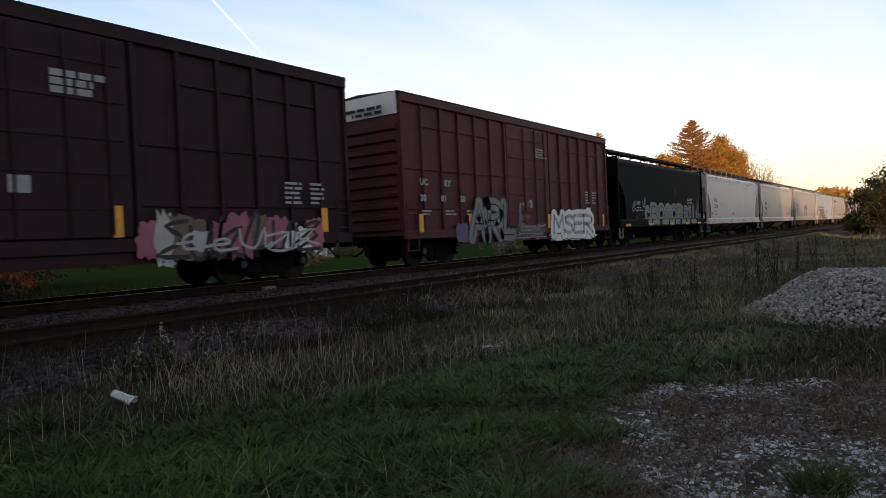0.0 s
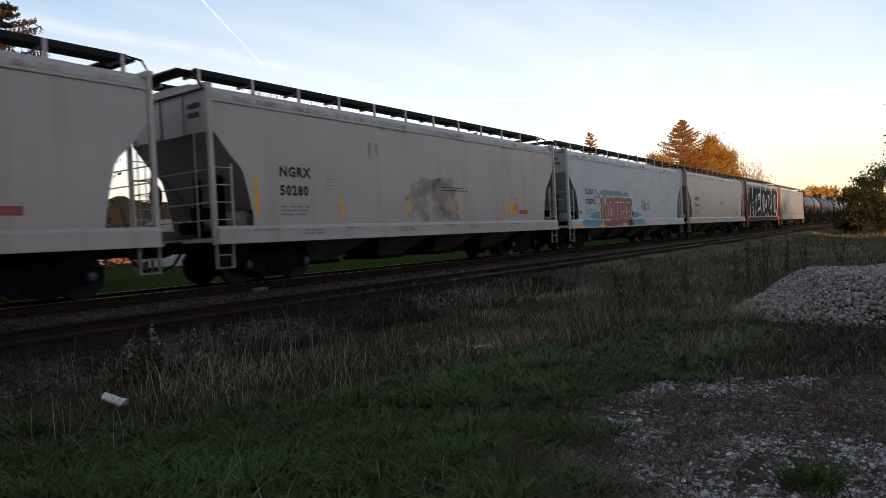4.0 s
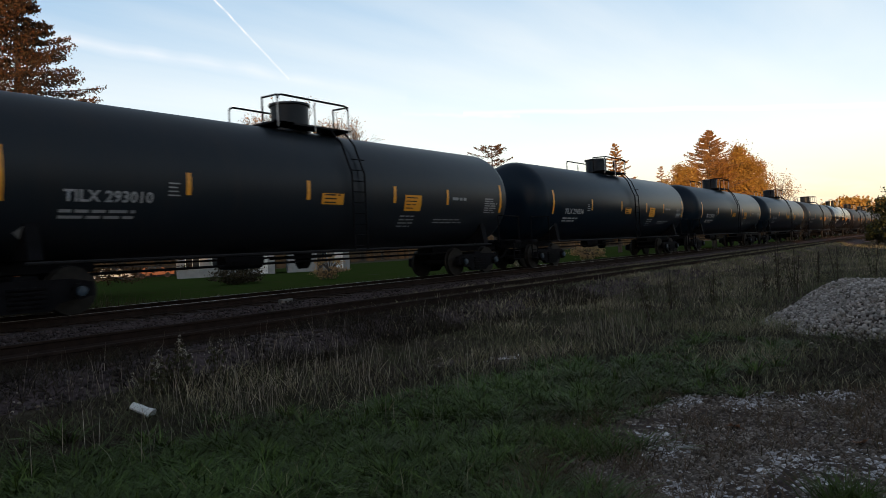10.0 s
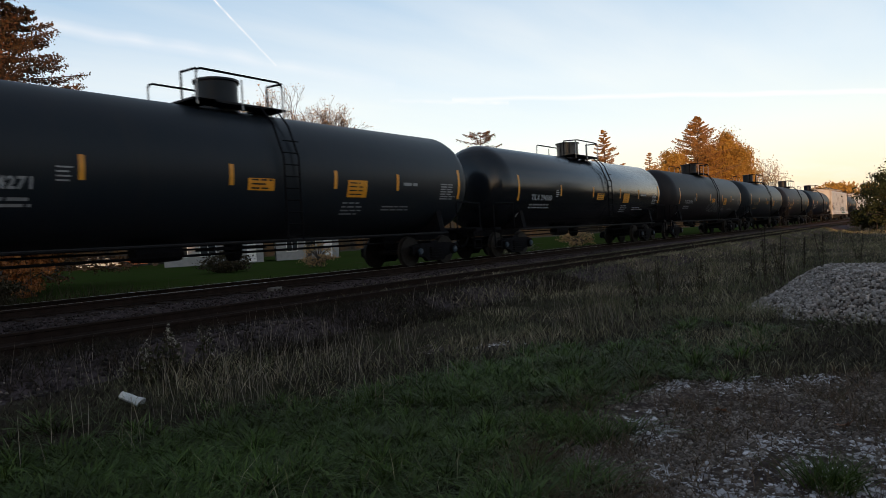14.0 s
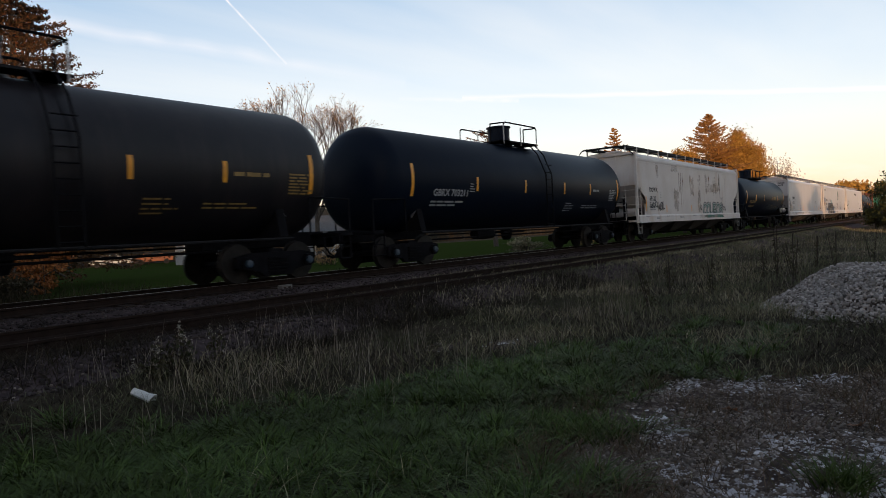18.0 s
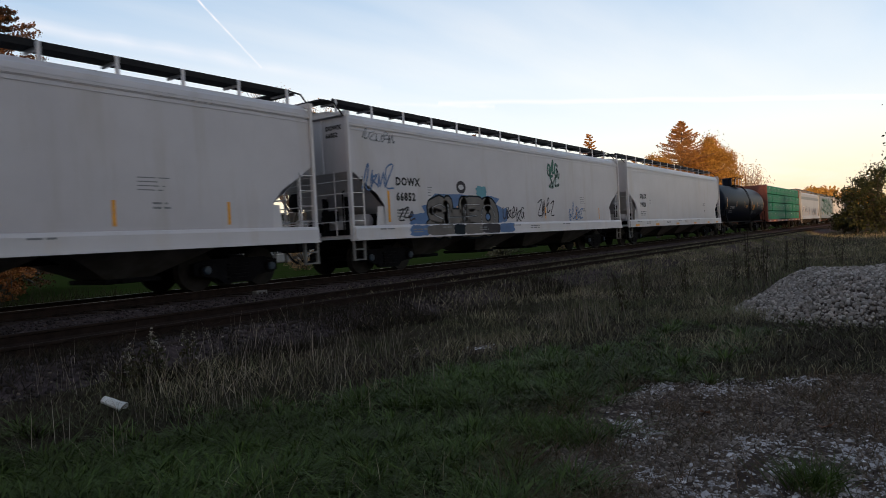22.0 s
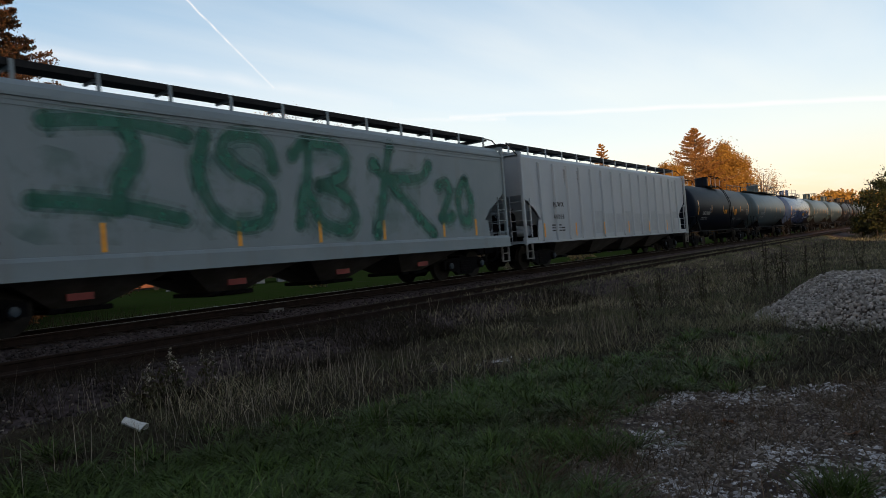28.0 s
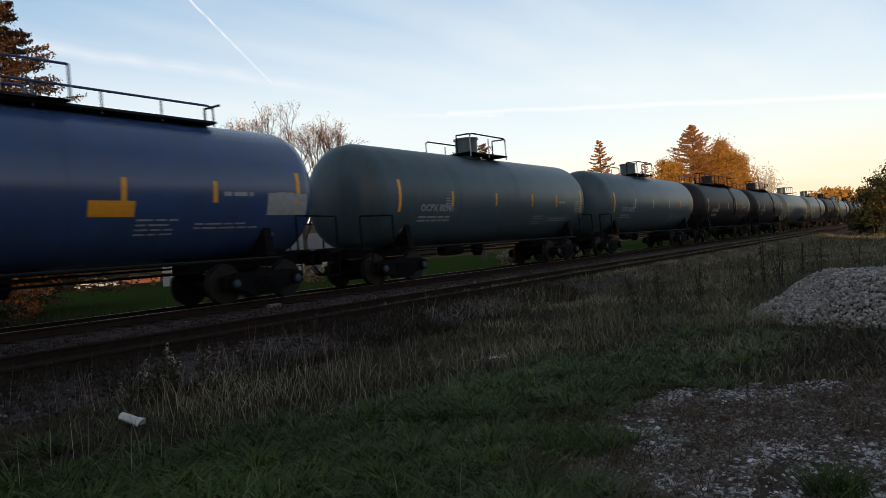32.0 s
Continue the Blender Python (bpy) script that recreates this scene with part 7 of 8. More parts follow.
graffiti(car, sd, "MSER", 1.8, 5.6, 0.82, 1.55, [(0.62, SPRAY_SMOKE, 0.009), (0.53, SPRAY_WHITE, 0.012), (0.16, SPRAY_PALE, 0.015)], 0.0, 0.06)
blob(car, sd, 5.0, 5.5, 1.6, 1.9, SPRAY_WHITE, 0.016, 57)
bars(car, "small_lettering", lambda x, z, d=0: Vector((-h - 0.1, x, z)), -1.0, 4.85, 1.6, 2, LETTER_BLACK, 0.09, 0.06, 54)

# C: black hopper
L = span(2, HG)[0]
car, sd, h = hopper(2, L, BLACK_CAR, "black covered hopper with silver bubble letter graffiti", bays=3, tall=True)
place(2, HG)
lettering(car, "4309", -4.85, 2.12, 0.26, LETTER_WHITE, sd)
bars(car, "small_lettering", sd, -4.85, 1.98, 1.0, 2, LETTER_WHITE, 0.05, 0.08, 60)
bars(car, "small_lettering", sd, 4.1, 2.6, 1.4, 4, LETTER_WHITE, 0.05, 0.05, 61)
SILVERS = [(0.52, SPRAY_SMOKE, 0.006), (0.45, SPRAY_DULL, 0.009), (0.035, SPRAY_BLACK, 0.012)]
graffiti(car, sd, "C", -3.5, -3.0, 1.2, 1.95, [(0.34, SPRAY_DULL, 0.006)])
graffiti(car, sd, "BOGOR", -2.65, 3.0, 1.2, 2.05, SILVERS, 0.04, 0.14)
graffiti(car, sd, "ROLL", 3.45, 5.75, 1.15, 2.05, [(0.34, SPRAY_SMOKE, 0.006), (0.29, SPRAY_DULL, 0.009), (0.03, SPRAY_BLACK, 0.012)], 0.03, 0.12)
SILL = flat_side(-1.712)
for q, (a, b) in enumerate(((-3.5, -2.9), (-2.8, -1.5), (-1.2, 0.0), (0.1, 1.2), (1.3, 2.2), (2.5, 3.3), (3.5, 4.2), (4.4, 5.6))):
    blob(car, SILL, a, b, 1.02, 1.33, SPRAY_DULL, 0.003, 640 + q, "letter_foot", 0.15)
cursive(car, sd, -5.0, -3.7, 1.4, 1.8, SPRAY_THIN, 0.06, 2, 63)
cursive(car, sd, -5.5, -5.0, 1.7, 2.3, SPRAY_DULL, 0.06, 2, 64)
cursive(car, sd, -4.0, -3.5, 2.0, 2.5, SPRAY_DULL, 0.06, 2, 65)
cursive(car, sd, 5.7, 6.3, 1.3, 2.3, SPRAY_DULL, 0.06, 2, 66)
part("faded_emblem", patch_geo(sd, 1.5, 1.9, 2.7, 3.2, 0.004), material("faded_emblem_paint", (0.016, 0.008, 0.012), None, 0.7, 0, 4, 0.0, spec=0.1), car)
for x in (-6.4, -3.0, 0.6, 3.6, 6.2):
    part("reflector", patch_geo(flat_side(-1.712), x - 0.35, x + 0.35, 1.0, 1.12), REFLECT, car)

# D..J: covered hoppers
GREYS = (
    (3, GREY_CAR, "grey covered hopper with stained roof and black lettering", "KLRX", "525099"),
    (4, TAN_CAR, "warm grey covered hopper with black lettering", "NGRX", "50043"),
    (5, TAN_CAR, "warm grey covered hopper with brown stains", "NGRX", "50280"),
    (6, BLUE_GREY_CAR, "pale grey covered hopper with red and turquoise graffiti", "KLRX", "525092"),
    (7, TAN_CAR, "clean warm grey covered hopper with reflective strips", "NGRX", "50264"),
    (9, TAN_CAR, "warm grey covered hopper with rust streaks below its roof", "INVX", "38719"),
)
for i, paint, lab, nm, num in GREYS:
    car, sd, h = hopper(i, span(i, HG)[0], paint, lab, tall=True, seams=1 if nm == "NGRX" else 3)
    place(i, HG)
    marks_hopper(car, sd, nm, num, -h + (2.3 if i == 9 else 1.85), LETTER_BLACK, 70 + 9 * i)
    for q, w in enumerate((nm, num)):
        lettering(car, w, 0.75, 4.0 - 0.2 * q, 0.16, LETTER_BLACK, lambda u, z, d=0: Vector((-h + 0.045, -u, z)))
    if nm == "NGRX":
        part("red_tag", patch_geo(sd, h - 3.1, h - 2.45, 1.6, 1.76), SPRAY_RED, car, "red lettered panel")
        reflectors(car, sd, [-h + 1.15], 1.6, 2.5, 0.12)
        reflectors(car, sd, [-h + 3.9, -1.5, 1.2, 4.1], 1.55, 2.05)
        bars(car, "small_lettering", sd, 0.1, 2.48, 2.0, 2, LETTER_BLACK, 0.03, 0.06, 80 + i)
        part("placard", patch_geo(sd, h - 3.8, h - 3.25, 1.62, 2.02), PLACARD, car, "yellow lettered placard")
    else:
        part("placard", patch_geo(sd, -1.1, -0.45, 1.58, 1.8), PLACARD, car, "orange lettered placard")
        part("red_tag", patch_geo(sd, -h + 1.05, -h + 1.4, 1.62, 1.76), SPRAY_RED, car)
        for x in (-h + 0.8, -h + 3.4, -2.0, 2.2, 5.6):
            part("reflector", patch_geo(flat_side(-1.712), x - 0.35, x + 0.35, 1.0, 1.12), REFLECT, car)
    for q in range(7):
        x = -h + 0.6 + q * (2 * h - 1.2) / 7
        part("rust_film", patch_geo(sd, x, x + (2 * h - 1.2) / 7 - 0.05, 4.10 - 0.05 * (q % 3), 4.26, 0.02), RUST_FILM, car)
    if i == 5:
        blob(car, sd, -1.6, 1.2, 1.35, 2.75, thin_spray("smoky_brown_stain", (0.17, 0.115, 0.075), -0.1, 0.6), 0.004, 91, "stain", 0.3)
        streaks(car, sd, (-3.2, -2.9), 3.0, 3.6, 92)
    if i == 6:
        blob(car, sd, -6.2, 0.6, 1.36, 1.75, SPRAY_CYAN, 0.006, 93)
        blob(car, SILL, -7.4, -4.9, 1.0, 1.34, SPRAY_CYAN, 0.002, 97)
        blob(car, SILL, -0.8, 1.1, 1.0, 1.34, SPRAY_CYAN, 0.002, 98)
        blob(car, sd, -5.0, -1.0, 1.4, 2.75, SPRAY_CYAN, 0.007, 94)
        for q in range(4):
            blob(car, sd, -4.9 + q, -4.1 + q, 2.2, 2.75, SPRAY_CYAN, 0.008 + 0.0006 * q, 940 + q)
        graffiti(car, sd, "NOTRE", -4.75, -0.85, 1.22, 2.2, [(0.62, SPRAY_WHITE, 0.011), (0.50, SPRAY_BRICK, 0.014), (0.03, SPRAY_WHITE, 0.017)], 0.02, 0.16)
        graffiti(car, flat_side(-1.712), "NOTRE", -4.75, -0.85, 1.06, 1.2, [(0.30, SPRAY_BRICK, 0.004)], 0.02, 0.16)
        cursive(car, sd, 0.8, 2.2, 1.8, 2.5, SPRAY_PALE, 0.08, 3, 95)
        cursive(car, sd, -5.7, -5.1, 2.3, 2.8, SPRAY_BLUE, 0.05, 2, 96)
    if i == 9:
        for x in (-3.0, -0.4, 2.0, 4.4):
            part("side_seam", patch_geo(sd, x - 0.02, x + 0.02, 1.3, 3.9, 0.003), TAN_CAR, car)
        streaks(car, sd, (-5.3, -2.9, -2.6, 0.1, 2.1, 4.6), 2.0, 3.85, 96)

# I: the hopper painted over with huge black letters
def flash(car, surf, outer, inner=None):
    """A white sprayed flash, with red inside."""
    o = part("graffiti_flash", Geo().add([surf(*p, 0.010) for p in outer], [tuple(range(len(outer)))]), SPRAY_WHITE, car)
    if inner:
        part("flash_fill", Geo().add([surf(*p, 0.014) for p in inner], [tuple(range(len(inner)))]), SPRAY_RED, o)


car, sd, h = hopper(8, span(8, HG)[0], TAN_CAR, "covered hopper covered in black, white and red graffiti", H=4.54, post=SPRAY_RED, tall=True)
place(8, HG)
part("paint_panel", patch_geo(sd, -h + 0.1, h - 0.1, 3.5, 4.24, 0.003), SPRAY_RED, car)
part("paint_panel", patch_geo(sd, -h + 1.05, h - 1.05, 1.32, 3.5, 0.003), SPRAY_RED, car)
black = [(-6.8, 4.24), (6.9, 4.24), (7.55, 3.75), (7.1, 2.2), (6.3, 1.3), (-7.5, 1.3), (-7.3, 1.95), (-7.45, 2.7), (-7.65, 3.7), (-7.0, 3.4)]
part("paint_patch", Geo().add([sd(*p, 0.006) for p in black], [tuple(range(len(black)))]), SPRAY_BLACK, car, "blue-black painted letters")
part("paint_band", patch_geo(flat_side(-1.712), -7.7, 6.3, 1.02, 1.25), SPRAY_BLACK, car)
flash(car, sd, [(-6.85, 4.24), (-6.75, 4.24), (-7, 3.4), (-7.55, 3.6), (-7.4, 2.75), (-7.5, 2.7), (-7.7, 3.7), (-7.1, 3.55)])
flash(car, sd, [(-6.25, 4.24), (-4.95, 4.24), (-5.25, 3.8), (-5.6, 2.95), (-5.7, 2.95), (-5.5, 4)], [(-5.85, 4.24), (-5.1, 4.24), (-5.35, 3.85), (-5.45, 4.05)])
flash(car, sd, [(-4.8, 4.24), (-3.05, 4.24), (-3.8, 4.15), (-4.05, 4)], [(-4.45, 4.24), (-3.6, 4.24), (-4, 4.15)])
flash(car, sd, [(-3.7, 3.3), (-3.95, 3.35), (-4.2, 2.8), (-4, 2.5), (-4.35, 2.05), (-4.65, 1.55), (-4.7, 1.1), (-4.4, 1.1), (-4.45, 1.55), (-4.15, 2.05), (-3.8, 2.75)])
flash(car, sd, [(-6.35, 2.75), (-6.45, 2.7), (-6.85, 1.5), (-7.05, 1.1), (-6.15, 1.15), (-6.6, 1.4), (-6.55, 1.95)], [(-6.75, 1.35), (-6.85, 1.15), (-6.6, 1.15)])
flash(car, sd, [(-4.9, 2.55), (-5.35, 2), (-5.6, 1.75), (-5.7, 1.3), (-5.85, 1.1), (-5.4, 1.1), (-5.3, 1.65)])
flash(car, sd, [(-3.1, 3.4), (-1.75, 3.65), (-1.9, 3.05), (-3.05, 2.85), (-2.85, 3.15)], [(-2.8, 3.15), (-1.9, 3.35), (-1.95, 3.1), (-2.7, 3)])
flash(car, sd, [(-1.45, 4.24), (-1.7, 4.24), (-2, 2.3), (-3.35, 2.05), (-3.6, 1.75), (-1.9, 2), (-1.7, 2.8)], [(-3.35, 1.9), (-2.55, 2.05), (-2.55, 1.95)])
flash(car, sd, [(-0.1, 2.75), (0.85, 2.5), (1.2, 3.05), (1.5, 3.1), (1.25, 2.15), (0.75, 2.1), (0.4, 2.35)], [(1, 2.5), (1.25, 2.75), (1.2, 2.25), (0.9, 2.25)])
flash(car, sd, [(0.6, 4.24), (1.65, 4.24), (0.9, 3.7)], [(0.8, 4.24), (1.35, 4.2), (1, 4)])
flash(car, sd, [(2.05, 3.5), (2.7, 3.45), (3, 3.1), (2.15, 2.35), (2.45, 3.1)], [(2.5, 3.25), (2.75, 3.15), (2.4, 2.75)])
flash(car, sd, [(3.55, 4.24), (4.65, 4.24), (4, 3.55), (3.85, 2.15), (2.95, 2.05), (3.6, 2.6), (3.85, 3.7)], [(3.75, 4.2), (4.4, 4.2), (4.05, 3.75)])
flash(car, sd, [(7, 4.24), (7.6, 3.6), (7.15, 2.2), (6.2, 1.2), (6.55, 1.2), (7.6, 2.35), (7.9, 3.75)])
flash(car, sd, [(-1.9, 1.5), (-1.55, 1.15), (-2.8, 1.1)], [(-1.95, 1.35), (-1.75, 1.15), (-2.4, 1.15)])
flash(car, sd, [(0.7, 1.7), (1.1, 1.15), (0, 1.1)], [(0.65, 1.55), (0.85, 1.15), (0.25, 1.15)])
flash(car, sd, [(1.7, 1.8), (2.6, 1.15), (1.5, 1.1)], [(1.9, 1.5), (2.35, 1.15), (1.8, 1.15)])
flash(car, sd, [(3.75, 1.55), (4.2, 1.15), (3.2, 1.1)], [(3.7, 1.45), (4.05, 1.15), (3.35, 1.15)])
flash(car, sd, [(-7.9, 1.5), (-7.65, 1.6), (-7.8, 1.25), (-7.55, 1.2), (-7.6, 1.1), (-7.95, 1.15)])
for cx, cz, rx, rz, fill in ((-0.25, 2.65, 0.62, 0.9, SPRAY_RED), (5.85, 2.65, 0.62, 0.98, SPRAY_BLACK)):
    o = part("graffiti_flash", Geo().add([sd(*p, 0.010) for p in arc(cx, cz, rx, rz, 0, 342, 19)], [tuple(range(20))]), SPRAY_WHITE, car)
    part("flash_fill", Geo().add([sd(*p, 0.014) for p in arc(cx + 0.12, cz, rx * 0.62, rz * 0.78, 0, 342, 19)], [tuple(range(20))]), fill, o)
cursive(car, sd, -8.2, -7.6, 3.45, 4.0, SPRAY_WHITE, 0.06, 3, 102, 0.012)
marks_hopper(car, lambda x, z, d=0.006: sd(x, z, 0.018), "NGRX", "50068", -h + 2.25, LETTER_WHITE, 103)
reflectors(car, lambda x, z, d=0: sd(x, z, 0.02), [-h + 1.45], 1.6, 2.5, 0.14)
reflectors(car, lambda x, z, d=0: sd(x, z, 0.02), [-4.3, -1.65, 1.25, 3.8, 6.5], 1.6, 2.05)

# K..U: tank cars
for i, nm in ((10, "TILX 294328"), (11, "TILX 293010"), (12, "TILX 294334"), (13, "TILX 294339"), (14, "TILX 294295"), (15, "TILX 294271"), (16, "TILX 294360"), (17, "TILX 291816")):
    car, sd, h = tank(i, span(i, TG)[0], {11: TANK_DUST, 15: TANK_DUST, 16: TANK_GLOSS, 17: TANK_SOOT}.get(i, TANK_TEAL), {11: "dusty blue-black tank car with orange placards", 15: "dusty blue-black tank car with orange placards", 16: "shiny black tank car that mirrors the sky", 17: "dull black tank car with pale graffiti scrawl"}.get(i, "dark teal-black tank car with orange placards"))
    place(i, TG)
    marks_tank(car, sd, h, nm, LETTER_WHITE, 200 + 10 * i)
    if i == 17:
        cursive(car, sd, -1.2, 1.6, 1.5, 2.5, SPRAY_DULL, 0.09, 4, 171)
for i, nm, paint, col, lab in ((18, "UTLX 30050", TANK_DUST, LETTER_YELLOW, "blue black tank car with dull yellow lettering"), (19, "UTLX 901247", TANK_SOOT, LETTER_YELLOW, "sooty black tank car with dull yellow lettering"), (20, "GBRX 703211", TANK_BLACK, LETTER_WHITE, "black tank car with white lettering")):
    car, sd, h = tank(i, span(i, TG)[0], paint, lab, dome=0.42)
    place(i, TG)
    marks_tank(car, sd, h, nm, col, 400 + 10 * i, i == 18)

# V: rust-stained white hopper
car, sd, h = hopper(21, span(21, HG)[0], RUSTY_WHITE, "rust-stained white covered hopper with green and black graffiti")
place(21, HG)
marks_hopper(car, sd, "DOWX", "69133", -h + 1.7, LETTER_BLACK, 610)
streaks(car, sd, (-3.2, -2.9, -2.6, 0.6, 0.75, 2.6, 3.6, 4.0, 4.9, 5.0, 6.3), 1.6, 3.7, 611)
cursive(car, sd, -7.95, -6.75, 1.75, 2.0, SPRAY_BLACK, 0.05, 6, 612)
cursive(car, sd, -6.7, -5.85, 1.6, 2.15, SPRAY_SMOKE, 0.06, 3, 615)
for q, (a, b, c, d) in enumerate(((-4.2, -3.3, 1.5, 2.85), (-1.3, -0.5, 2.3, 3.6), (1.75, 2.15, 2.5, 4.0), (2.0, 5.1, 2.65, 3.3), (4.75, 5.05, 2.7, 4.05), (-4.5, -3.4, 3.7, 4.1), (-6.9, -6.5, 3.3, 4.1), (0.2, 0.8, 1.4, 3.4))):
    blob(car, sd, a, b, c, d, RUST_WASH, 0.003 + 0.0005 * q, 616 + q, "rust_stain", 0.35)
graffiti(car, sd, "COUBOS", 1.2, 5.45, 1.25, 1.92, [(0.34, SPRAY_BLACK, 0.008), (0.25, SPRAY_SILVER, 0.011), (0.10, SPRAY_GREEN, 0.014)], 0.1, 0.05)
blob(car, flat_side(-1.712), 1.0, 5.4, 1.08, 1.27, SPRAY_GREEN, 0.004, 613)
cursive(car, sd, 5.55, 6.3, 1.55, 1.8, SPRAY_BLACK, 0.04, 5, 627)
cursive(car, sd, 0.6, 0.95, 1.6, 1.9, SPRAY_BLACK, 0.04, 2, 628)
reflectors(car, sd, [-h + 1.2], 1.55, 2.3, 0.12)
reflectors(car, sd, [-5.4, -1.1, 1.9], 1.5, 1.85)

# W: tank with graffiti
car, sd, h = tank(22, span(22, TG)[0], TANK_BLACK, "black tank car with faint grey graffiti", dome=0.46, rail=(-1.9, 1.9), ladders=False)
place(22, TG)
marks_tank(car, sd, h, "UTLX 682679", LETTER_YELLOW, 630, False)
graffiti(car, sd, "ACETTOSHATE", 0.3, 3.5, 1.6, 2.1, [(0.06, SPRAY_PALE, 0.008)], 0.25, 0.3)
cursive(car, sd, 3.7, 6.2, 1.45, 2.05, SPRAY_PALE, 0.07, 6, 631)
part("placard", patch_geo(sd, 2.6, 3.6, 2.35, 2.65), LETTER_YELLOW, car)

# X, Y, Z: white hoppers
for i, nm, num, lab in ((23, "DOWX", "66199", "off-white covered hopper with clean sides and black lettering"), (24, "DOWX", "66852", "off-white covered hopper with blue and grey graffiti"), (25, "EQUX", "19526", "clean white covered hopper with black lettering")):
    car, sd, h = hopper(i, span(i, HG)[0], GREY_CAR if i < 25 else WHITE_CAR, lab, trim=WHITE_CAR, H=4.47 if i < 25 else 4.52)
    place(i, HG)
    marks_hopper(car, sd, nm, num, -h + 1.9, LETTER_BLACK, 650 + 10 * i)
    if i < 25:
        reflectors(car, sd, [-h + 1.55], 1.45, 2.35, 0.1)
        reflectors(car, sd, [-4.8, -2.3, 1.6, 4.6, 7.2], 1.45, 1.95, 0.08)
        for q, w in enumerate((nm, num)):
            lettering(car, w, 0.72, 4.02 - 0.2 * q, 0.17, LETTER_BLACK, lambda u, z, d=0: Vector((-h + 0.045, -u, z)))
        bars(car, "end_lettering", lambda u, z, d=0: Vector((-h + 0.045, -u, z)), -0.3, 3.45, 0.5, 5, LETTER_BLACK, 0.03, 0.06, 690 + i)
    else:
        for x in (-h + 1, -5.5, -1.5, 2.5, 6.0, 8.5):
            part("reflector", patch_geo(flat_side(-1.712), x - 0.3, x + 0.3, 1.0, 1.12), REFLECT, car)
    if i == 23:
        cursive(car, sd, -4.2, -3.4, 1.35, 1.95, SPRAY_BLUE, 0.04, 3, 700)
    if i == 24:
        blob(car, sd, -7.4, -6.3, 1.36, 1.7, SPRAY_BLUE, 0.006, 701)
        blob(car, sd, -6.6, -2.0, 1.2, 2.3, SPRAY_BLUE, 0.007, 702)
        graffiti(car, sd, "SHEO", -6.35, -2.45, 1.15, 2.0, [(0.62, SPRAY_BLACK, 0.010), (0.50, SPRAY_BROWN, 0.013), (0.05, SPRAY_BLACK, 0.016), (0.02, SPRAY_SILVER, 0.019)], 0.0, 0.1)
        for q, (a, b, m) in enumerate(((-7.5, -6.5, SPRAY_BLUE), (-6.65, -5.1, SPRAY_BROWN), (-5.2, -4.5, SPRAY_BLACK), (-4.6, -3.4, SPRAY_BROWN), (-3.5, -2.2, SPRAY_SMOKE), (-2.3, -1.2, SPRAY_BLUE))):
            blob(car, SILL, a, b, 1.0, 1.34, m, 0.003 + 0.0004 * q, 720 + q, "letter_foot", 0.12)
        blob(car, sd, -2.4, -1.5, 1.36, 1.9, SPRAY_BLUE, 0.0065, 727)
        graffiti(car, sd, "O", -4.75, -4.3, 2.42, 2.72, [(0.12, SPRAY_SMOKE, 0.009)])
        blob(car, sd, -3.6, -2.9, 2.25, 2.65, SPRAY_CYAN, 0.008, 709)
        for q, (a, b, c, d, m, lp) in enumerate(((-1.9, -0.2, 1.45, 2.1, SPRAY_SMOKE, 5), (0.9, 2.4, 1.6, 2.35, SPRAY_SMOKE, 4), (3.8, 5.3, 1.4, 2.05, SPRAY_BLUE, 5), (1.9, 2.9, 3.3, 3.85, SPRAY_GREEN, 3), (2.0, 2.8, 2.85, 3.3, SPRAY_GREEN, 2), (-9.4, -8.1, 2.4, 3.1, SPRAY_BLUE, 4), (-9.3, -7.9, 3.75, 4.1, SPRAY_PALE, 5), (-7.9, -7.2, 1.5, 2.0, SPRAY_SMOKE, 3))):
            cursive(car, sd, a, b, c, d, m, 0.05 if m is not SPRAY_GREEN else 0.12, lp, 710 + q)

# AA: tank
car, sd, h = tank(26, span(26, TG)[0], TANK_BLACK, "plain black tank car with orange placards", dome=0.40)
place(26, TG)
marks_tank(car, sd, h, "TILX 260885", LETTER_WHITE, 730)
# AB: lumber car
lumber_car(27, span(27, 1.3)[0])
place(27, 1.3)
# AC: grey hopper with scrawls
car, sd, h = hopper(28, span(28, HG)[0], BLUISH_CAR, "pale blue-grey covered hopper with black scrawled graffiti", H=4.56)
place(28, HG)
part("number_panel", patch_geo(sd, -7.45, -6.3, 2.0, 2.66, 0.004), WHITE_CAR, car)
lettering(car, "ADKX", -7.38, 2.38, 0.25, LETTER_BLACK, sd)
lettering(car, "2242", -7.38, 2.06, 0.25, LETTER_BLACK, sd)
part("faded_band", patch_geo(sd, -h + 0.1, h - 0.1, 3.55, 3.93, 0.004), SLATE_CAR, car)
def on(x0, x1, z0, z1, *pts):
    return [(x0 + u * (x1 - x0), z0 + v * (z1 - z0)) for u, v in pts]


BX = (-6.05, -2.9, 1.78, 2.62)
drawn(car, sd, [
    [on(*BX, (0.01, 0.95), (0.0, 0.4), (0.05, 0.2), (0.13, 0.3), (0.17, 0.85), (0.19, 0.3), (0.23, 0.3)), on(*BX, (0.10, 0.5), (0.26, 0.56))],
    [on(*BX, (0.31, 0.9), (0.29, 0.45), (0.34, 0.25), (0.41, 0.4), (0.45, 0.9))],
    [on(*BX, (0.50, 1.02), (0.53, 0.62), (0.63, 0.70)), on(*BX, (0.55, 0.6), (0.49, 0.3), (0.55, 0.12), (0.63, 0.22))],
    [on(*BX, (0.69, 0.62), (0.74, 0.8), (0.78, 0.6), (0.70, 0.25), (0.70, 0.12), (0.84, 0.16), (0.94, 0.10), (1.0, -0.04))],
], [(0.065, SPRAY_SMOKE, 0.008)])
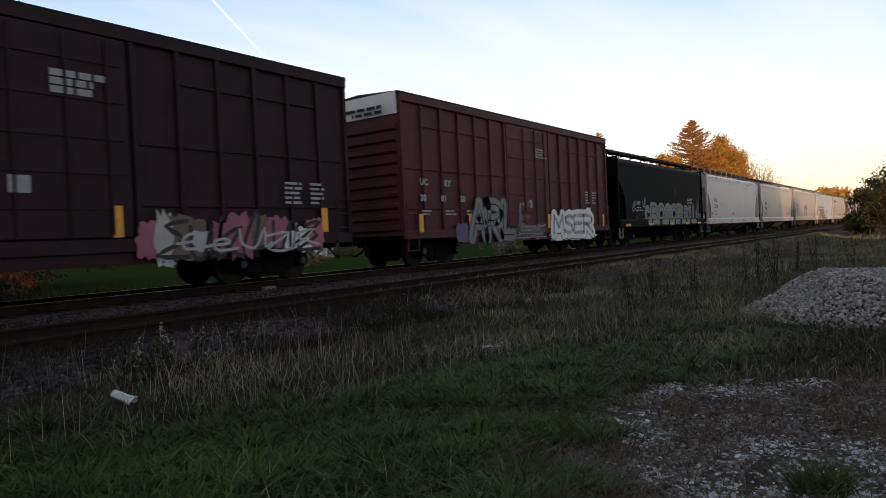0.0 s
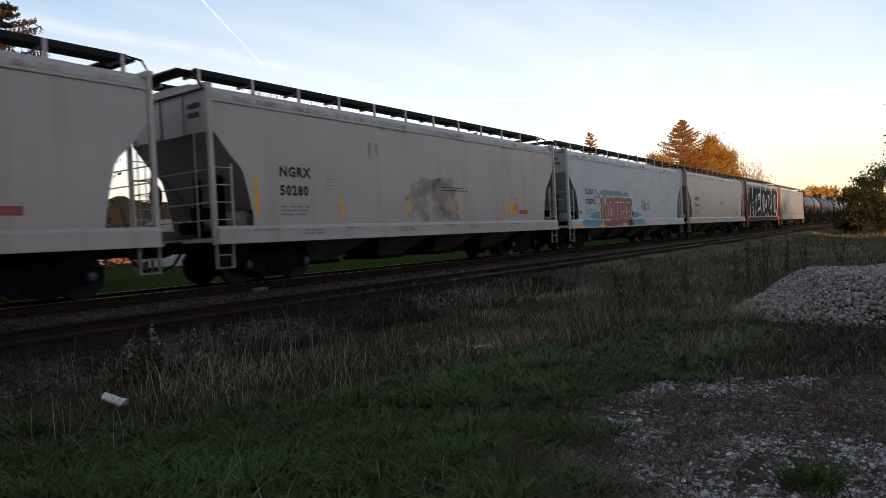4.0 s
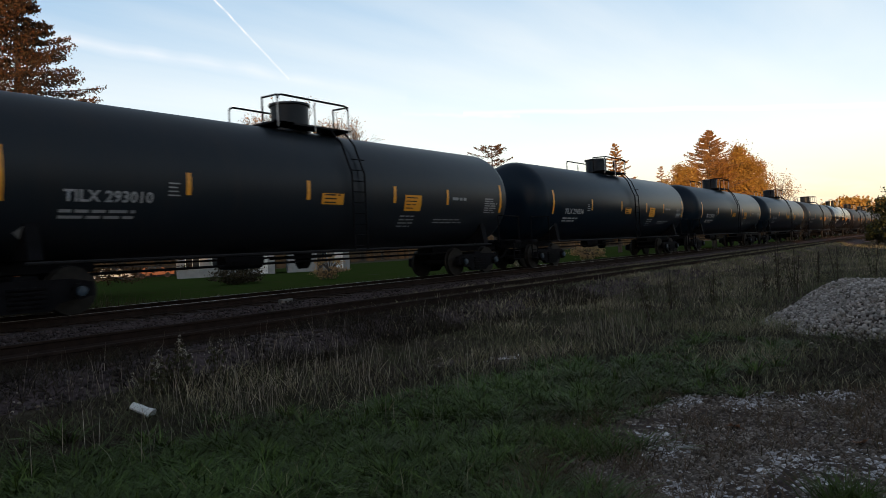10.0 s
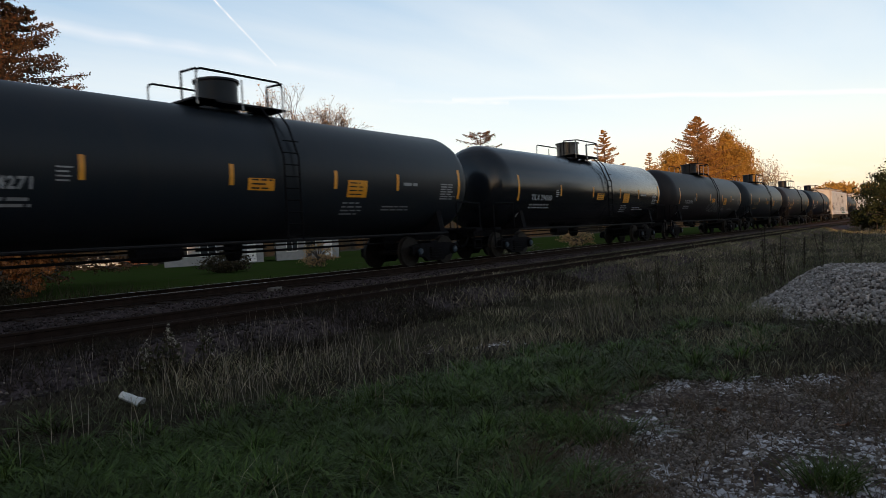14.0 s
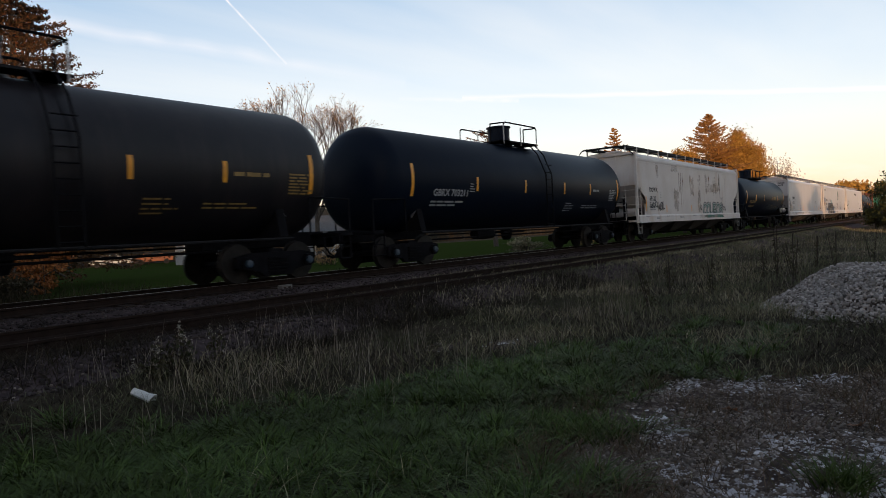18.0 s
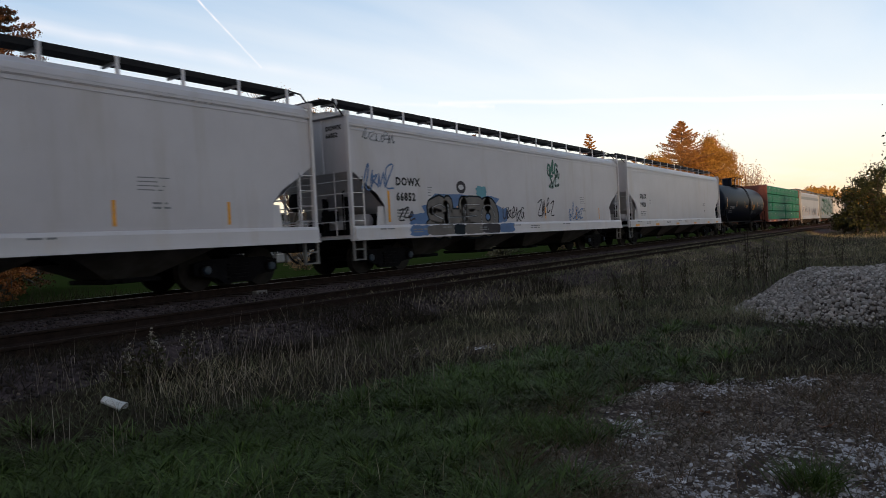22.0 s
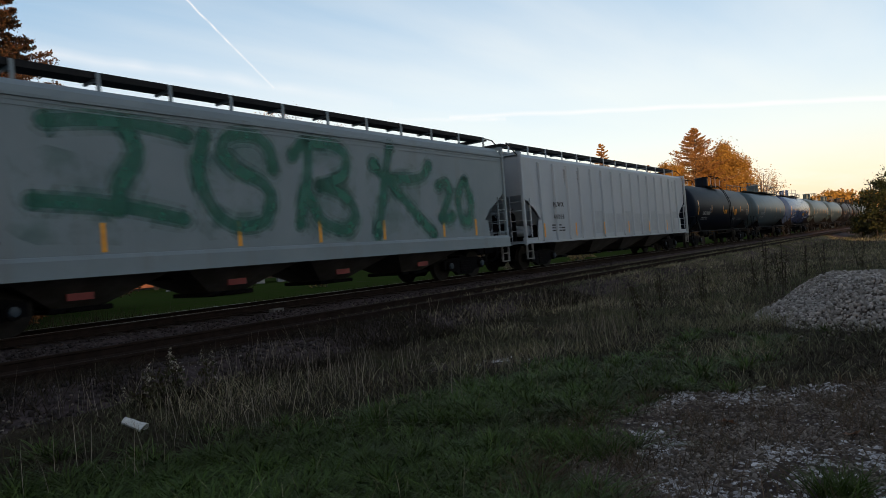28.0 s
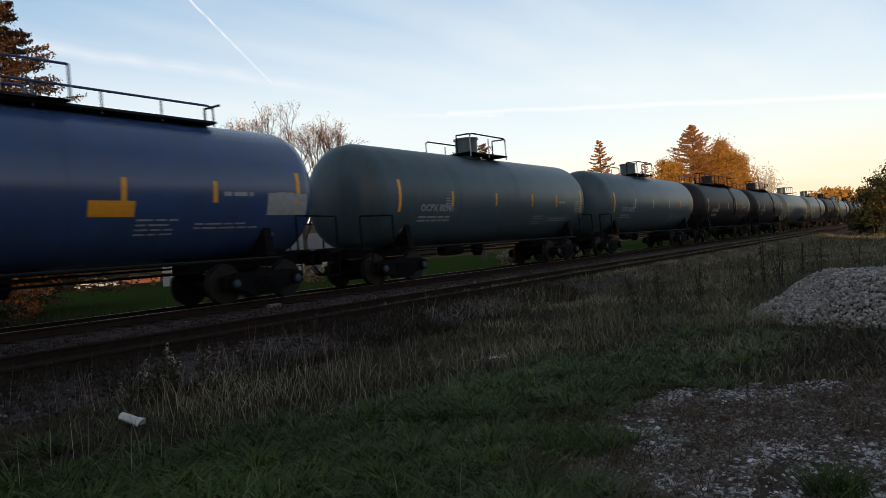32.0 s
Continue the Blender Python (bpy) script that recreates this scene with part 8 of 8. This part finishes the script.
graffiti(car, sd, "O", -2.12, -1.25, 1.7, 2.58, [(0.065, SPRAY_SMOKE, 0.008)])
cursive(car, sd, -2.0, -1.4, 1.95, 2.4, SPRAY_SMOKE, 0.06, 4, 751, 0.009)
BX = (0.9, 2.2, 1.45, 2.55)
drawn(car, sd, [[on(*BX, (0.0, 1.0), (0.2, 0.5), (0.28, 0.2)), on(*BX, (0.28, 0.2), (0.33, 0.95)), on(*BX, (0.33, 0.95), (0.55, 0.3), (0.56, 0.85))], [on(*BX, (0.62, 0.9), (0.68, 0.5), (0.95, 0.5), (0.7, 0.35), (0.55, 0.15), (0.75, 0.1), (0.9, 0.12))]], [(0.055, SPRAY_SMOKE, 0.008)])
cursive(car, sd, 2.35, 2.9, 1.95, 2.35, SPRAY_SMOKE, 0.05, 3, 752)
for q in range(5):
    x = 3.0 + 0.62 * q
    drawn(car, sd, [[[(x - 0.15, 1.38), (x - 0.1, 2.1), (x + 0.2, 2.5 - 0.03 * q), (x + 0.4, 2.0), (x + 0.42, 1.5)]]], [(0.05, SPRAY_SMOKE, 0.008)])
cursive(car, sd, 3.2, 6.0, 1.5, 2.35, SPRAY_SMOKE, 0.045, 8, 753, 0.010)
reflectors(car, sd, [-7.7, -5.1, -2.5, -0.1, 2.3, 4.6, 7.2], 1.4, 2.1, 0.1)
# AD: hopper with tall green letters
car, sd, h = hopper(29, span(29, HG)[0], SLATE_CAR, "pale grey covered hopper with huge thin green graffiti letters", H=4.52)
place(29, HG)
for q, (a, b, c, d) in enumerate(((-6.6, -4.0, 1.5, 3.3), (-3.1, -0.9, 1.5, 3.9), (-0.2, 1.9, 1.4, 3.8), (2.2, 4.6, 1.5, 3.6), (5.3, 7.4, 1.5, 3.0))):
    blob(car, sd, a, b, c, d, SPRAY_HAZE, 0.003, 420 + q, "overspray", 0.1)
TALL = (
    [[(-5.9, 3.75), (-4.5, 3.9), (-3.1, 3.75)], [(-4.45, 3.85), (-4.25, 3.3), (-4.6, 2.7), (-4.7, 2.2)], [(-6.2, 2.35), (-4.7, 2.25), (-3.3, 2.0)]],
    [[(-2.7, 3.8), (-2.92, 3.05), (-2.6, 2.2), (-2.04, 1.85), (-1.3, 1.95), (-1.08, 2.45), (-1.25, 2.8), (-1.9, 3.1), (-2.3, 3.5), (-2.05, 3.85), (-1.4, 3.9), (-1.0, 3.6), (-0.95, 3.1)]],
    [[(-0.35, 3.5), (0.15, 3.9), (0.1, 3.0), (-0.25, 1.85)], [(0.15, 3.85), (1.0, 3.9), (1.5, 3.6), (1.3, 3.1), (0.45, 2.85)], [(0.45, 2.85), (1.3, 2.6), (1.72, 2.1), (1.3, 1.7), (0.5, 1.95), (0.1, 2.6)]],
    [[(3.3, 4.1), (3.0, 3.2), (2.55, 1.5)], [(2.55, 3.5), (3.05, 3.15), (4.5, 3.2), (5.1, 3.62)], [(3.1, 3.15), (3.9, 2.4), (5.1, 1.5)]],
    [[(5.45, 3.0), (5.9, 3.1), (6.0, 2.65), (5.5, 1.98), (6.15, 2.05)]],
    [[(6.9, 3.25), (6.5, 2.7), (6.55, 2.05), (7.0, 1.9), (7.22, 2.5), (6.92, 3.22)]],
)
for letter in TALL:
    drawn(car, sd, [letter], [(0.62, SPRAY_HAZE, 0.005), (0.40, SPRAY_GREEN_SOFT, 0.008), (0.24, SPRAY_GREEN, 0.011)])
blob(car, sd, -7.4, -6.7, 2.0, 2.75, LETTER_BLACK, 0.006, 760)
bars(car, "small_lettering", sd, -h + 1.9, 1.85, 0.9, 3, LETTER_BLACK, 0.05, 0.05, 761)
reflectors(car, sd, [-7.8, -5.0, -2.0, 0.4, 2.8, 5.6, 7.4], 1.4, 1.95, 0.11)
for q, x in enumerate((-5.2, -1.7, 1.7, 5.2)):
    part("red_gate_mark", Geo().box(x - 0.25, x + 0.25, -0.98, -0.95, 0.55, 0.75), SPRAY_RED, car)
# AE: ribbed hopper
car, sd, h = hopper(30, span(30, HG)[0], BLUISH_CAR, "grey-white ribbed covered hopper with black lettering", ribbed=True)
place(30, HG)
sd2 = lambda x, z, d=0.006: Vector((x, -1.612, z))
lettering(car, "PLWX", -h + 2.35, 2.42, 0.26, LETTER_BLACK, sd2, "", 1.5)
lettering(car, "46006", -h + 2.35, 1.92, 0.26, LETTER_BLACK, sd2, "", 1.5)
bars(car, "small_lettering", sd, -h + 2.3, 1.7, 1.2, 3, LETTER_BLACK, 0.05, 0.06, 770)
for q in range(10):
    x = -h + 1.5 + (2 * h - 3.0) * (q + 4.5) / 14
    part("repainted_panel", patch_geo(sd, x - 0.44, x + 0.44, 1.25, 2.15 + 0.12 * (q % 3 == 0), 0.004), GREY_PATCH, car)
streaks(car, sd, (-6.2, -4.9, 7.9), 3.3, 4.0, 771)
reflectors(car, sd2, [-h + 1.5, -5.6, -2.6, 0.4, 3.3, 6.2], 1.2, 1.75, 0.11)

# AF..: the last tank cars
LAST = ((31, "GATX 95080", TANK_BLACK, "black tank car with white lettering", 0.45, None), (32, "OCPX 80021", TANK_GREY, "grey-green tank car with a long roof walkway and railing", 0.5, (-6.6, 6.6)),
        (33, "OCPX 80054", TANK_BLUE, "blue tank car with white lettering and roof railing", 0.45, (-7.0, 4.6)), (34, "OCPX 80345", TANK_GREY, "grey-green tank car with white lettering", 0.42, None),
        (35, "OCPX 80352", TANK_GREY, "grey-green tank car lit by the sky", 0.42, None), (36, "GATX 30417", TANK_SOOT, "sooty black tank car with roof railing", 0.4, (-4.5, 4.5)),
        (37, "GATX 30422", TANK_SOOT, "sooty black tank car with long railing", 0.4, (-4.0, 4.0)), (38, "TILX 350112", TANK_GREY, "grey tank car far down the train", 0.42, None))
for i, nm, paint, lab, dm, rl in LAST:
    L = span(i, TG)[0]
    car, sd, h = tank(i, L, paint, lab, dome=dm, rail=rl, ladders=i in (31, 36, 37), rail_h=0.36 if i == 33 else 0.68)
    place(i, TG)
    marks_tank(car, sd, h, nm, LETTER_WHITE, 800 + 10 * i, i == 31)
    if i == 33:
        part("placard", patch_geo(sd, 1.2, 2.1, 1.95, 2.27), PLACARD, car, "yellow lettered placard")
        part("data_panel", patch_geo(sd, 5.3, 6.5, 1.98, 2.5), LETTER_WHITE, car)
for q in range(5):
    i = 39 + q
    ENDS.append(ENDS[-1] + 16.1)
    car, sd, h = tank(i, 14.5, TANK_GREY if q % 2 == 0 else TANK_BLACK, "tank car at the far end of the train", dome=0.42)
    place(i, TG)
    marks_tank(car, sd, h, "OCPX 8035%d" % q, LETTER_WHITE, 1300 + 10 * q, False)


# ---- the rolling train ----
def motions():
    for car, i in CARS:
        x0 = car["x0"]
        del car["x0"]
        walk(car, [(t, pose(x0 - d, TRACK_Y, RAIL_Z)) for t, d in ROLLED])


motions()
